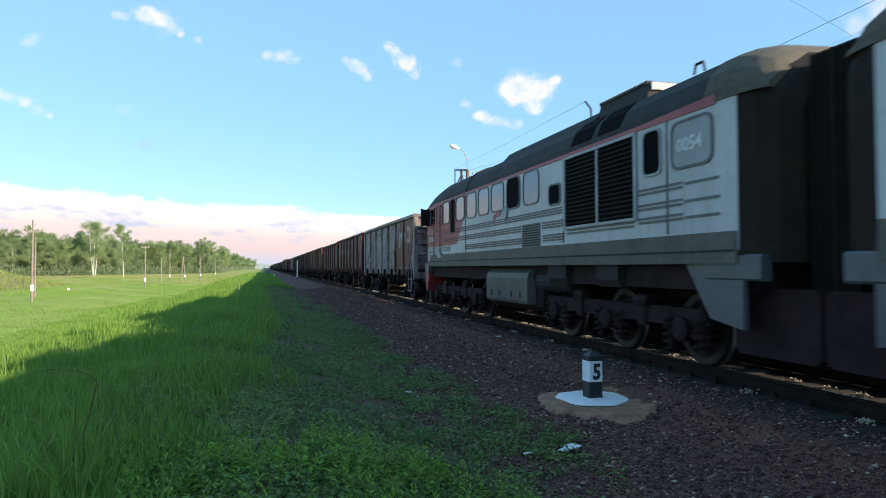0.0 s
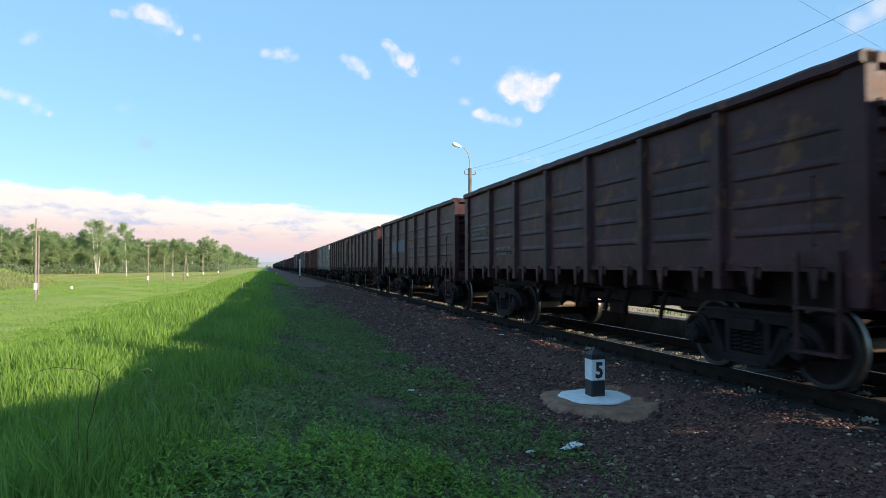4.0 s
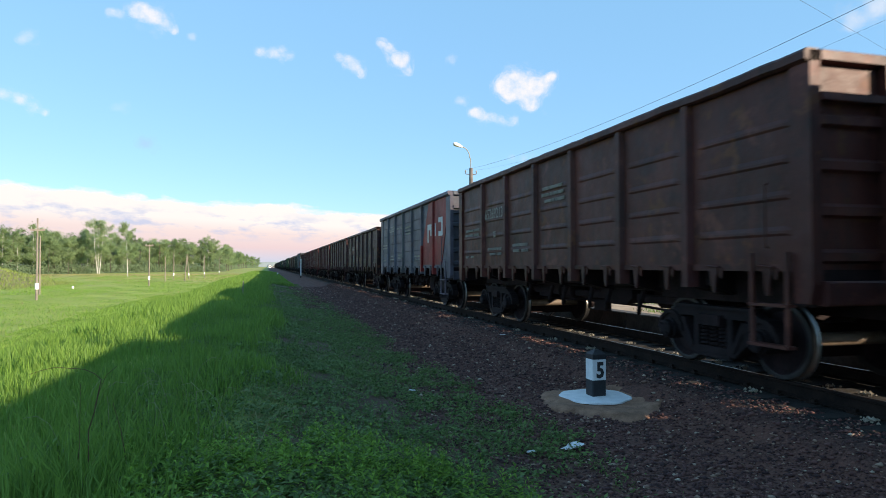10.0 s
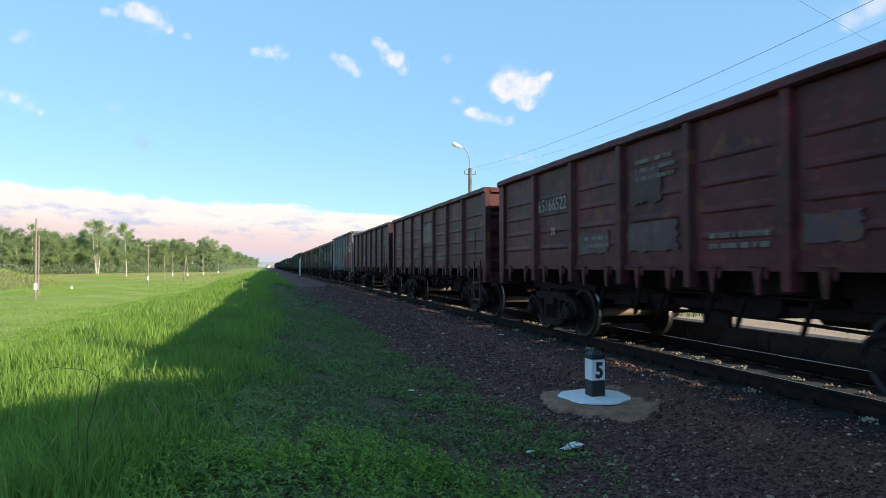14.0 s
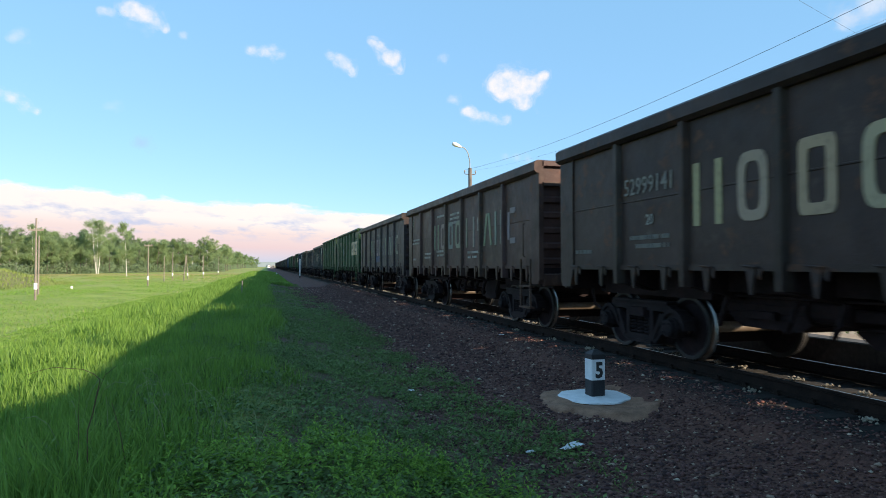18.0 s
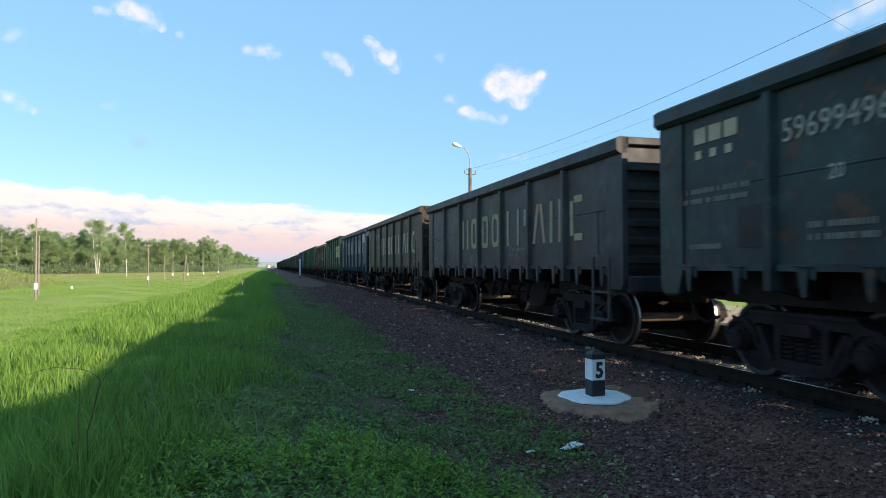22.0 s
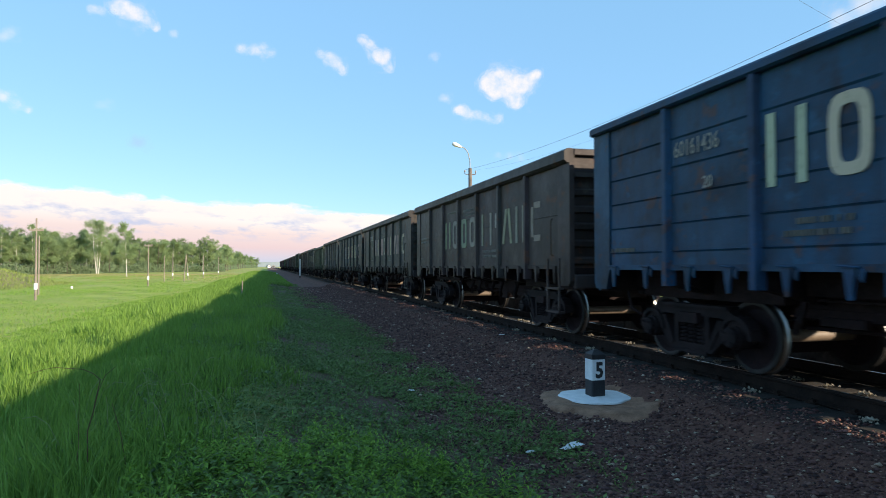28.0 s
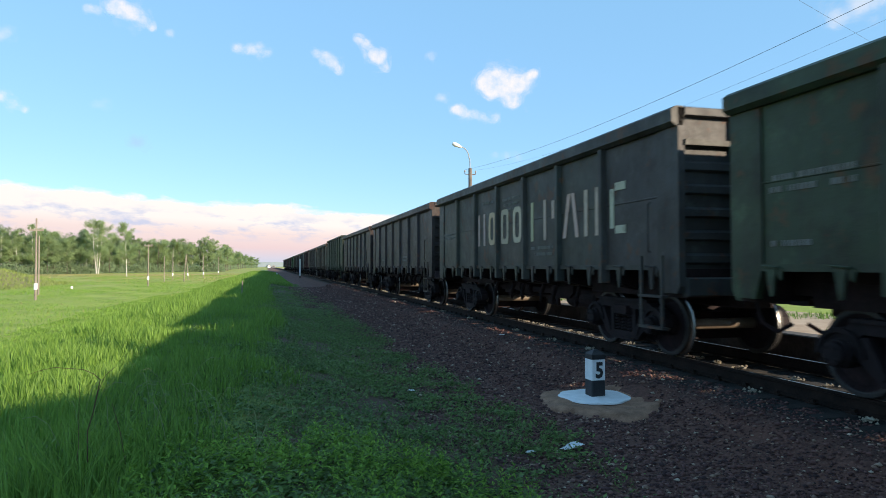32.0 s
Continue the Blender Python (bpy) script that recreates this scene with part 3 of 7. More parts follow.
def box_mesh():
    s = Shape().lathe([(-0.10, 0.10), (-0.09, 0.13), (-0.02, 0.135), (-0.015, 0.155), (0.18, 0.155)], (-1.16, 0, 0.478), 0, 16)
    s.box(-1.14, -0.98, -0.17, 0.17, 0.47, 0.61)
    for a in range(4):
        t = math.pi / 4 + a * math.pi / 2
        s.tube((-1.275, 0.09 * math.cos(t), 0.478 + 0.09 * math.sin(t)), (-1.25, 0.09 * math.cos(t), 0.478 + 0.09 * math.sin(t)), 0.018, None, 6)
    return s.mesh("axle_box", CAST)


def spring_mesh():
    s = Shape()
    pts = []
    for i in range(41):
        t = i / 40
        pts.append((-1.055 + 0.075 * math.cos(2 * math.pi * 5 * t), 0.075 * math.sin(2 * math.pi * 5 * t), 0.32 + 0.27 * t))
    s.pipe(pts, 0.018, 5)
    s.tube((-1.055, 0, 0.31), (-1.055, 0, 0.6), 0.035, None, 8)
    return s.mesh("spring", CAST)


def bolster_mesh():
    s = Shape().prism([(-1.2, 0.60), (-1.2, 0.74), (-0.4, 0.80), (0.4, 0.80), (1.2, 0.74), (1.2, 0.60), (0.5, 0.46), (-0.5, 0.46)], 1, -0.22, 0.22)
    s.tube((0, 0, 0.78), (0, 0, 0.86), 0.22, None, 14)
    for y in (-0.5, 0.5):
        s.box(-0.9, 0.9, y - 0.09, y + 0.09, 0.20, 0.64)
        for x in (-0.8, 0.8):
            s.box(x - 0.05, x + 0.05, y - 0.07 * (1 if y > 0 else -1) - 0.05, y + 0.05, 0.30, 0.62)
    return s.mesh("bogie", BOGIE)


def wheel_mesh(r=0.478):
    """Axle and both wheels turned as one body: dark discs, bright treads, rusty axle."""
    half = [(1.05, 0.065, 2), (0.93, 0.07, 2), (0.92, 0.085, 2), (0.90, 0.10, 0), (0.90, 0.14, 0), (0.80, 0.16, 0), (0.80, 0.36, 0), (0.86, 0.415, 3), (0.866, r - 0.05, 3), (0.866, r - 0.012, 3),
            (0.862, r - 0.004, 3), (0.800, r - 0.001, 1), (0.768, r + 0.003, 1), (0.757, r + 0.022, 3), (0.742, r + 0.028, 3), (0.730, r + 0.018, 3), (0.730, r - 0.052, 0), (0.735, 0.41, 0), (0.775, 0.36, 0), (0.765, 0.16, 0), (0.70, 0.14, 0), (0.70, 0.085, 2)]
    prof = [(-a, b) for a, b, _ in half] + [(a, b) for a, b, _ in reversed(half)]
    slots = [q for _, _, q in half] + [q for _, _, q in reversed(half[:-1])]
    n = 32
    s = Shape().lathe(prof, (0, 0, 0), 0, n)
    s.slot = [slots[k // n] for k in range(n * (len(prof) - 1))] + [2, 2]
    return s.mesh("wheelset", BOGIE, TREAD, AXLE, RIM)


def brake_mesh():
    s = Shape().lathe([(-0.4, 0.12), (-0.38, 0.165), (0.1, 0.165), (0.12, 0.2), (0.16, 0.2), (0.18, 0.1), (0.5, 0.03)], (-0.55, 1.2, 0.86), 1, 14)
    return s.mesh("brake_cylinder", BOGIE)


def tank_mesh():
    s = Shape().lathe([(-0.72, 0.05), (-0.68, 0.16), (-0.6, 0.20), (0.6, 0.20), (0.68, 0.16), (0.72, 0.05)], (-0.45, -1.75, 0.72), 1, 14)
    return s.mesh("air_tank", BOGIE)


def lever_mesh():
    s = Shape().tube((-1.3, -0.2, 0.74), (0.6, -0.2, 0.78), 0.02, None, 6)
    s.path([(-0.4, -3.0, 0.62), (-0.4, -1.2, 0.68), (-0.4, 0.6, 0.68), (-0.4, 3.0, 0.62)], 0.025, 6)
    s.box(-0.43, -0.37, -0.3, 0.3, 0.50, 0.95)
    s.box(-0.7, -0.62, 1.9, 2.5, 0.7, 0.8)
    return s.mesh("brake_rigging", BOGIE)


def hook_mesh():
    """A hatch arm hanging under the floor."""
    s = Shape().pipe([(-0.9, 0, 0.98), (-0.95, 0.05, 0.74), (-0.9, 0.16, 0.60), (-0.82, 0.22, 0.66)], [0.05, 0.04, 0.035, 0.02], 6)
    return s.mesh("hatch_arm", BOGIE)


def shaft_mesh():
    return Shape().box(-0.06, 0.06, -3.0, 3.0, 0.76, 0.9, 0.02).mesh("hatch_shaft", BOGIE)


def valve_mesh():
    return Shape().box(-0.3, 0.3, -0.42, 0.42, 0.66, 0.95, 0.06).mesh("valve_box", BOGIE)


WHEELS = []


def bogie(wagon, y, fine):
    b = part("bogie", cached("bolster", bolster_mesh), wagon, loc=(0, y, 0))
    sf = cached("side_frame", side_frame_mesh)
    for k in (0, 1):
        f = part("side_frame", sf, b)
        f.rotation_euler = (0, 0, math.pi * k)
    for k in (-1, 1):
        w = part("wheelset", cached("wheelset", wheel_mesh), b, "dark wheelset with polished steel treads", loc=(0, 0.925 * k, 0.478))
        WHEELS.append((w, 0.925 * k, 0.478, 0.478))
        if fine:
            part("axle_box", cached("axle_box", box_mesh), b, loc=(0, 0.925 * k, 0))
            o = part("axle_box", cached("axle_box", box_mesh), b, loc=(0, 0.925 * k, 0))
            o.rotation_euler = (0, 0, math.pi)
    if fine:
        for k in (-0.19, 0, 0.19):
            part("spring", cached("spring", spring_mesh), b, loc=(0, k, 0))


def bars_mesh(rows, x0):
    """Flat painted bars on the near side: (y from, y to, z from, z to)."""
    s = Shape()
    for a, b, lo, hi in rows:
        s.box(x0, -1.474, b, a, lo, hi)
    return s.mesh("marking", STENCIL)


def small_writing(seed):
    """Rows of writing too small to read, as bars of its size."""
    r = random.Random(seed)
    rows = []
    for a, b, z, n in ((6.0, 4.7, 2.35, 2), (4.0, 3.0, 1.80, 2), (2.3, 1.2, 3.0, 1), (0.6, -0.5, 2.95, 3), (2.2, 1.3, 1.85, 2), (-1.2, -2.3, 1.75, 2), (5.9, 5.2, 1.62, 1)):
        if r.random() < (1.0 if seed in (13, 21, 23, 27, 30, 38) else 0.5):
            for k in range(n):
                y = a - r.uniform(0, 0.2)
                while y > b:
                    if r.random() > 0.16:
                        w = r.choice((0.022, 0.03, 0.038))
                        rows.append((y, y - w, z - 0.13 * k, z - 0.13 * k + 0.065))
                    y -= 0.052
    return rows or [(2.2, 1.8, 3.0, 3.08)]


# the nine tall signs of the operator's name, each a plain shape between two places along the side
NAME_SIGNS = (("bars", 2.42, 1.86), ("ring", 1.58, 1.08), ("block", 0.65, 0.16), ("ring", -0.13, -0.65), ("bar", -1.04, -1.49), ("flag", -1.86, -2.38), ("slant", -2.76, -3.42), ("bars", -3.64, -4.17), ("hook", -4.55, -5.08))


def sign_mesh(kind, w):
    """A stencilled sign w wide, standing from z 1.93 to 2.76, its first edge at y = 0 and running to -y."""
    lo, hi, b = 1.93, 2.76, 0.125
    x0, x1 = -1.4885, -1.474
    s = Shape()
    if kind == "bars":
        s.box(x0, x1, -b, 0, lo, hi).box(x0, x1, -w, -w + b, lo, hi)
    elif kind == "bar":
        s.box(x0, x1, -w / 2 - b / 2, -w / 2 + b / 2, lo, hi)
    elif kind == "flag":
        s.box(x0, x1, -b, 0, lo, hi).box(x0, x1, -w, -w + b, lo + 0.42, hi - 0.05)
    elif kind == "slant":
        c = w / 2
        s.prism([(0, lo), (-b, lo), (-c - 0.02, hi), (-c + b, hi)], 0, x0, x1).prism([(-w, lo), (-w + b, lo), (-c - 0.03, hi), (-c - b - 0.03, hi)], 0, x0, x1)
    elif kind == "hook":
        s.box(x0, x1, -b, 0, lo + 0.09, hi - 0.09).box(x0, x1, -w + 0.05, -b - 0.04, hi - 0.13, hi).box(x0, x1, -w + 0.05, -b - 0.04, lo, lo + 0.13)
    else:
        n = 20
        c, r = (lo + hi) / 2, (hi - lo) / 2
        e = 0.55 if kind == "ring" else 0.25
        sq = lambda v: math.copysign(abs(v) ** e, v)
        rim = [(sq(math.cos(2 * math.pi * k / n)), sq(math.sin(2 * math.pi * k / n))) for k in range(n)]
        v = [(x, -w / 2 + a * (w / 2 - q), c + d * (r - q)) for x in (x0, x1) for q in (0, b) for a, d in rim]
        f = []
        for k in range(n):
            j = (k + 1) % n
            f += [(k, j, n + j, n + k), (k, 2 * n + k, 2 * n + j, j), (n + k, n + j, 3 * n + j, 3 * n + k), (2 * n + k, 3 * n + k, 3 * n + j, 2 * n + j)]
        s.add(v, f)
    return s.mesh("name_sign", STENCIL)


def mark_block():
    """The owner's mark in the first bay: three blocks over a row of small ones."""
    s = Shape()
    for k in range(3):
        s.box(-1.4885, -1.474, 5.68 - 0.29 * k - 0.23, 5.68 - 0.29 * k, 3.0, 3.21)
        s.box(-1.4885, -1.474, 5.66 - 0.29 * k - 0.12, 5.66 - 0.29 * k, 2.80, 2.91)
    return s.mesh("owner_mark", STENCIL)


CREAM, CHALK = (0.50, 0.40, 0.29), (0.29, 0.27, 0.24)


def red_field(wagon, h, color, x0, sign=(0.5, 0.5, 0.5)):
    """The slanted red field with the operator's sign as plain white blocks."""
    lo, hi = 1.45, h - 0.14
    cut = lo + (hi - lo) * 0.38
    for poly in ([(-2.15, lo), (-2.50, lo), (-2.50, lo + 0.24 * (hi - lo))], [(-2.70, lo), (-4.24, lo), (-4.24, hi), (-3.6, hi), (-2.70, cut)],
                 [(-4.42, lo), (-5.35, lo), (-6.10, lo + 0.8 * (hi - lo)), (-6.10, hi), (-4.42, hi)]):
        part("painted_field", Shape().prism(poly, 0, x0, -1.47).mesh("painted_field", PAINT), wagon, "faded red painted field", color)
    part("painted_foot", Shape().box(-1.564, -1.40, -2.70, -2.50, 1.2, 2.15).mesh("painted_foot", PAINT), wagon, "faded red painted post foot", color)
    for y0, y1, z0, z1 in ((-3.42, -3.60, 2.23, 2.86), (-3.60, -4.0, 2.66, 2.86), (-3.85, -4.0, 2.45, 2.86), (-4.48, -4.62, 2.42, 2.86), (-4.95, -5.5, 2.40, 2.56), (-5.32, -5.5, 2.56, 3.02), (-4.95, -5.32, 2.86, 3.02)):
        part("sign_block", Shape().box(x0 - 0.003, x0 + 0.004, y1, y0, z0, z1).mesh("sign_block", STENCIL), wagon, "white painted block", sign)


def wagon(i, spec):
    style, h, color, words, extra = spec
    fine = i < 46
    wg = thing("gondola_wagon", words + " on the rails", "freight wagon", "wagons of the freight train", loc=(TRACK, 30 + 13.92 * i, 0))
    wear = random.Random(100 + i)
    shade = lambda k=0.06: tuple(c * wear.uniform(1 - k, 1 + k) for c in color)
    part("underframe", cached("frame", frame_mesh), wg)
    part("floor_hatches", cached("hatch", lambda: hatch_mesh(h)), wg)
    for a, b in bays():
        half = round((b - a) / 2, 3)
        part("side_panel", cached((style, h, "panel", half), lambda: panel_mesh(style, h, half)), wg, color=shade(0.05), loc=(0, (a + b) / 2, 0))
    part("side_sill", cached("sill", sill_mesh), wg, color=color)
    part("side_wall", cached((style, h, "fside"), lambda: far_side_mesh(h)), wg, color=color)
    pm = cached((style, h, "post"), lambda: post_mesh(style, h))
    red = extra.get("red")
    for y in POSTS:
        part("post", pm, wg, color=(red if red and y < -4 else shade(0.12)), loc=(0, y, 0))
    for y in POSTS:
        o = part("post", pm, wg, color=shade(), loc=(0, y, 0))
        o.rotation_euler = (0, 0, math.pi)
    bent = (5 if extra.get("rungs") else 1 + i % 4) if style == "old" else 0
    rm = cached((style, h, "rail", bent), lambda: rail_mesh(style, h, bent))
    cm = cached((style, h, "corner"), lambda: corner_mesh(style, h))
    em = cached((style, h, "end"), lambda: end_mesh(style, h))
    lm = cached((h, "ladder"), lambda: end_ladder_mesh(h))
    mirror = cached((style, h, "corner2"), lambda: mirrored(cm))
    for k in (0, 1):
        for name, me in (("top_rail", rm), ("end_wall", em), ("corner_post", cm), ("corner_post", mirror), ("coupler", cached("coupler", coupler_mesh))) + ((("end_ladder", lm), ("step_ladder", cached("step", step_mesh))) if fine and not extra.get("rungs") else ()):
            o = part(name, me, wg, color=shade())
            o.rotation_euler = (0, 0, math.pi * k)
        part("end_rail", cached((h, "end_rail"), lambda: end_rail_mesh(h)), wg, color=shade()).rotation_euler = (0, 0, math.pi * k)
        part("end_sill", cached("end_sill", end_sill_mesh), wg, color=shade()).rotation_euler = (0, 0, math.pi * k)
        for x in (-0.5, 0.5):
            o = part("end_post", cached((h, "end_post"), lambda: end_post_mesh(h)), wg, color=shade(), loc=(x, 0, 0))
            o.rotation_euler = (0, 0, math.pi * k)
    if extra.get("rungs"):
        for k in range(5):
            part("rung", cached("rung", lambda: Shape().pipe([(-1.52, -6.33, 0), (-1.60, -6.31, 0), (-1.60, -6.1, -0.03), (-1.60, -5.8, 0), (-1.52, -5.78, 0)], 0.009, 6).mesh("rung", BOGIE)), wg, "dark curved grab iron", loc=(0, 0, 1.72 + 0.37 * k))
        for k in range(5):
            for y in (-6.33, -5.78):
                part("rung_boss", cached("boss", lambda: Shape().lathe([(-0.04, 0.03), (-0.03, 0.045), (0.01, 0.045)], (-1.50, 0, 0), 0, 10).mesh("rung_boss", BOGIE)), wg, loc=(0, y, 1.72 + 0.37 * k))
    for y in (-4.325, 4.325):
        bogie(wg, y, fine)
    part("brake_cylinder", cached("brake", brake_mesh), wg)
    low = style != "old" and i < 34
    deep = i in (1, 2, 5, 6, 9, 10) or low
    # plain blocks stand for tangled hatch gear and stop sun passing underneath
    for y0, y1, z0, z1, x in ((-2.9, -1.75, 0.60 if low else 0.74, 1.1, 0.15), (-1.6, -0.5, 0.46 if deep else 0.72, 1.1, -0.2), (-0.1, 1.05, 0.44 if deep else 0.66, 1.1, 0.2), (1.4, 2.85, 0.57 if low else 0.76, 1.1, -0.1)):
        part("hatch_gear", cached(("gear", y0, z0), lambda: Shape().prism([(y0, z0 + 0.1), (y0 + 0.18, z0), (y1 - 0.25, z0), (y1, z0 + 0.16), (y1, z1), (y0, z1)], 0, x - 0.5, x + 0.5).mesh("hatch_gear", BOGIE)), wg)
    if i >= 34:
        part("air_tank", cached("tank", tank_mesh), wg)
    part("brake_rigging", cached("lever", lever_mesh), wg)
    for x in (-0.55, 0.55):
        part("hatch_shaft", cached("shaft", shaft_mesh), wg, loc=(x, 0, 0))
    for x, y in ((0.0, -2.2), (0.45, 1.8)):
        part("valve_box", cached("valve", valve_mesh), wg, loc=(x, y, 0))
    if i < 46:
        for y in (-2.3, -1.2, -0.55, 0.62, 1.3, 2.5):
            part("hatch_arm", cached("arm", hook_mesh), wg, loc=(0, y, 0))
    if fine:
        lk = cached("lock", lock_mesh)
        for a, b in bays():
            for q in (0.27, 0.73):
                part("hatch_lock", lk, wg, color=shade(), loc=(0, a + (b - a) * q, 0))
                part("hatch_lock", lk, wg, color=shade(), loc=(0, a + (b - a) * q, 0)).rotation_euler = (0, 0, math.pi)
    if red:
        red_field(wg, h, red, -1.496 if style == "ribbed" else -1.5, extra.get("sign", (0.5, 0.5, 0.5)))
    if extra.get("name"):
        gone = extra.get("gone", ())
        for k, (kind, a, b) in enumerate(NAME_SIGNS):
            if k not in gone:
                part("name_sign", cached(("sign", kind, round(a - b, 2)), lambda: sign_mesh(kind, a - b)), wg, color=tuple(c * wear.uniform(0.8, 1.05) for c in extra["name"]), loc=(0 if style == "flat" else -0.008, a, extra.get("nz", 0.0)))
    if extra.get("mark"):
        part("owner_mark", cached("owner_mark", mark_block), wg, "pale blocks of an owner's mark", tuple(c * 0.8 for c in extra["mark"]))
    if extra.get("number"):
        z = extra.get("z", 2.72)
        part("number", text_mesh(extra["number"], extra.get("tall", 0.37), STENCIL, extra.get("wide", 0.90), 0.001), wg, "white stencilled running number", tuple(c * extra.get("chalk", 1.0) for c in CHALK), loc=(-1.502 if style == "old" else -1.497 if style == "ribbed" else -1.489, 4.16, z))
        if extra["number"]:
            part("load_figure", text_mesh("20", 0.22, STENCIL, 0.9, 0.003), wg, "small white stencilled figures", CHALK, loc=(-1.502 if style == "old" else -1.497 if style == "ribbed" else -1.489, 3.55, z - 0.48))
    if i < 50:
        marks = part("marking", bars_mesh(small_writing(i), {"old": -1.5005, "ribbed": -1.4955, "flat": -1.488}[style]), wg, "rows of small white stencilled writing", tuple(c * extra.get("ink", 0.6) for c in CHALK))
        tagged(marks, kind="stuff")
    for y0, y1, z0, z1, col, lab in extra.get("patch", ()):
        front = {"old": -1.4995, "ribbed": -1.495, "flat": -1.4875}[style]
        if "white" in lab or "faded" in lab or "scr" in lab:
            # ragged outline of brushed or worn paint
            k = 0.05 * min(1.0, (z1 - z0) / 0.4)
            ring = []
            for (ya, za), (yb, zb) in zip(((y0, z0), (y1, z0), (y1, z1), (y0, z1)), ((y1, z0), (y1, z1), (y0, z1), (y0, z0))):
                for q in range(7):
                    ring.append((ya + (yb - ya) * q / 7 + wear.uniform(-k, k), za + (zb - za) * q / 7 + wear.uniform(-k, k) * 0.6))
            s = Shape().prism(ring, 0, front, -1.474)
        else:
            s = Shape().box(front, -1.474, y1, y0, z0, z1)
        part("patch", s.mesh("patch", PAINT), wg, lab, col)
    if extra.get("banner"):
        y0, y1, z0, z1 = extra["banner"]
        cream = (0.62, 0.45, 0.30)
        ink = (0.13, 0.15, 0.10)
        fields = [part("banner", Shape().box(-1.4965, -1.474, b, a, z0, z1).mesh("banner", STENCIL), wg, "faded cream banner", cream) for a, b in ((y0, -4.24), (-4.42, y1))]
        fields.append(part("banner", Shape().box(-1.566, -1.46, -4.44, -4.22, z0, z1).mesh("banner", STENCIL), wg, "faded cream banner over a post", cream))
        for k in range(9):
            yy = y0 - 0.55 - 0.125 * k
            if yy - 0.1 > -4.22:
                part("print_bar", cached("print", lambda: Shape().box(-1.5, -1.4955, -0.085, 0, 0, 0.30).mesh("print_bar", STENCIL)), fields[0], "dark printed bar", ink, loc=(0, yy, z0 + 0.42))
        for k in range(6):
            yy = -4.5 - 0.15 * k
            if yy - 0.1 > y1:
                part("print_bar", cached("print", None), fields[1], "dark printed bar", ink, loc=(0, yy, z0 + 0.42))
        for f, a, b in ((0, y0 - 0.5, -4.2), (1, -4.5, y1 + 0.15)):
            part("print_line", Shape().box(-1.4995, -1.4955, b, a, z0 + 0.2, z0 + 0.27).mesh("print_line", STENCIL), fields[f], "thin printed line", (0.20, 0.17, 0.12))
        part("print_disc", Shape().lathe([(0, 0.17), (0.005, 0.17)], (-1.501, y0 - 0.28, z0 + 0.5), 0, 20).mesh("print_disc", STENCIL), fields[0], "dark printed disc", ink)
    if extra.get("logo"):
        ink = (0.21, 0.235, 0.20)
        x = -1.497
        for y0, y1, z0, z1 in ((2.27, 2.13, 2.16, 2.50), (2.25, 2.15, 2.55, 2.63), (1.72, 1.20, 2.36, 2.42)):
            part("logo_block", Shape().box(x, -1.474, y1, y0, z0, z1).mesh("logo_block", STENCIL), wg, "pale painted block", ink)
        for y in (1.83, 1.36):
            part("logo_ring", Shape().lathe([(-0.003, 0.165), (-0.003, 0.24), (0.02, 0.24), (0.02, 0.165), (-0.003, 0.165)], (x, y, 2.40), 0, 24, False).mesh("logo_ring", STENCIL), wg, "pale painted ring", ink)
    if extra.get("disc"):
        y, z, r, col = extra["disc"]
        s = Shape().lathe([(-0.004, r * 0.8), (-0.004, r), (0.003, r), (0.003, r * 0.8), (-0.004, r * 0.8)], (-1.5 if style == "old" else -1.49, y, z), 0, 28, False).box((-1.5 if style == "old" else -1.49) - 0.004, -1.474, y - r * 0.45, y + r * 0.45, z - r * 0.16, z + r * 0.2)
        part("emblem", s.mesh("emblem", STENCIL), wg, "round painted emblem", col)
    age = extra.get("age", {"old": 1.0, "flat": 0.7, "ribbed": 0.3}[style])
    for o in wg.children:
        o.color[3] = age
    return wg


def mirrored(me):
    m2 = me.copy()
    m2.transform(Matrix.Diagonal((1, -1, 1, 1)))
    m2.flip_normals()
    return m2


BROWN, DARK, REDDISH, RUST = (0.084, 0.022, 0.028), (0.054, 0.0175, 0.024), (0.098, 0.018, 0.023), (0.105, 0.030, 0.027)
GREY, OLIVE, SLATE = (0.060, 0.058, 0.054), (0.062, 0.058, 0.044), (0.046, 0.058, 0.064)
GREEN, TEAL, NAVY, BLUE = (0.022, 0.096, 0.038), (0.020, 0.056, 0.058), (0.018, 0.052, 0.090), (0.013, 0.082, 0.155)
PALE, STEELBLUE = (0.18, 0.21, 0.225), (0.118, 0.142, 0.172)
RED = (0.22, 0.045, 0.034)
BANNER = (-2.82, -5.45, 2.12, 2.98)
WHITE_PATCH = (0.19, 0.18, 0.17)


def old(color, words, **extra):
    return ("old", extra.get("h", 3.45), color, words, extra)


def flat(color, words, **extra):
    return ("flat", extra.get("h", 3.62), color, words, extra)


def ribbed(color, words, **extra):
    return ("ribbed", 3.76, color, words, extra)


# wagons that stand a little off the even spacing
SHIFT = {2: -0.42, 6: 0.28, 12: -0.05, 31: -0.05, 36: -0.08}

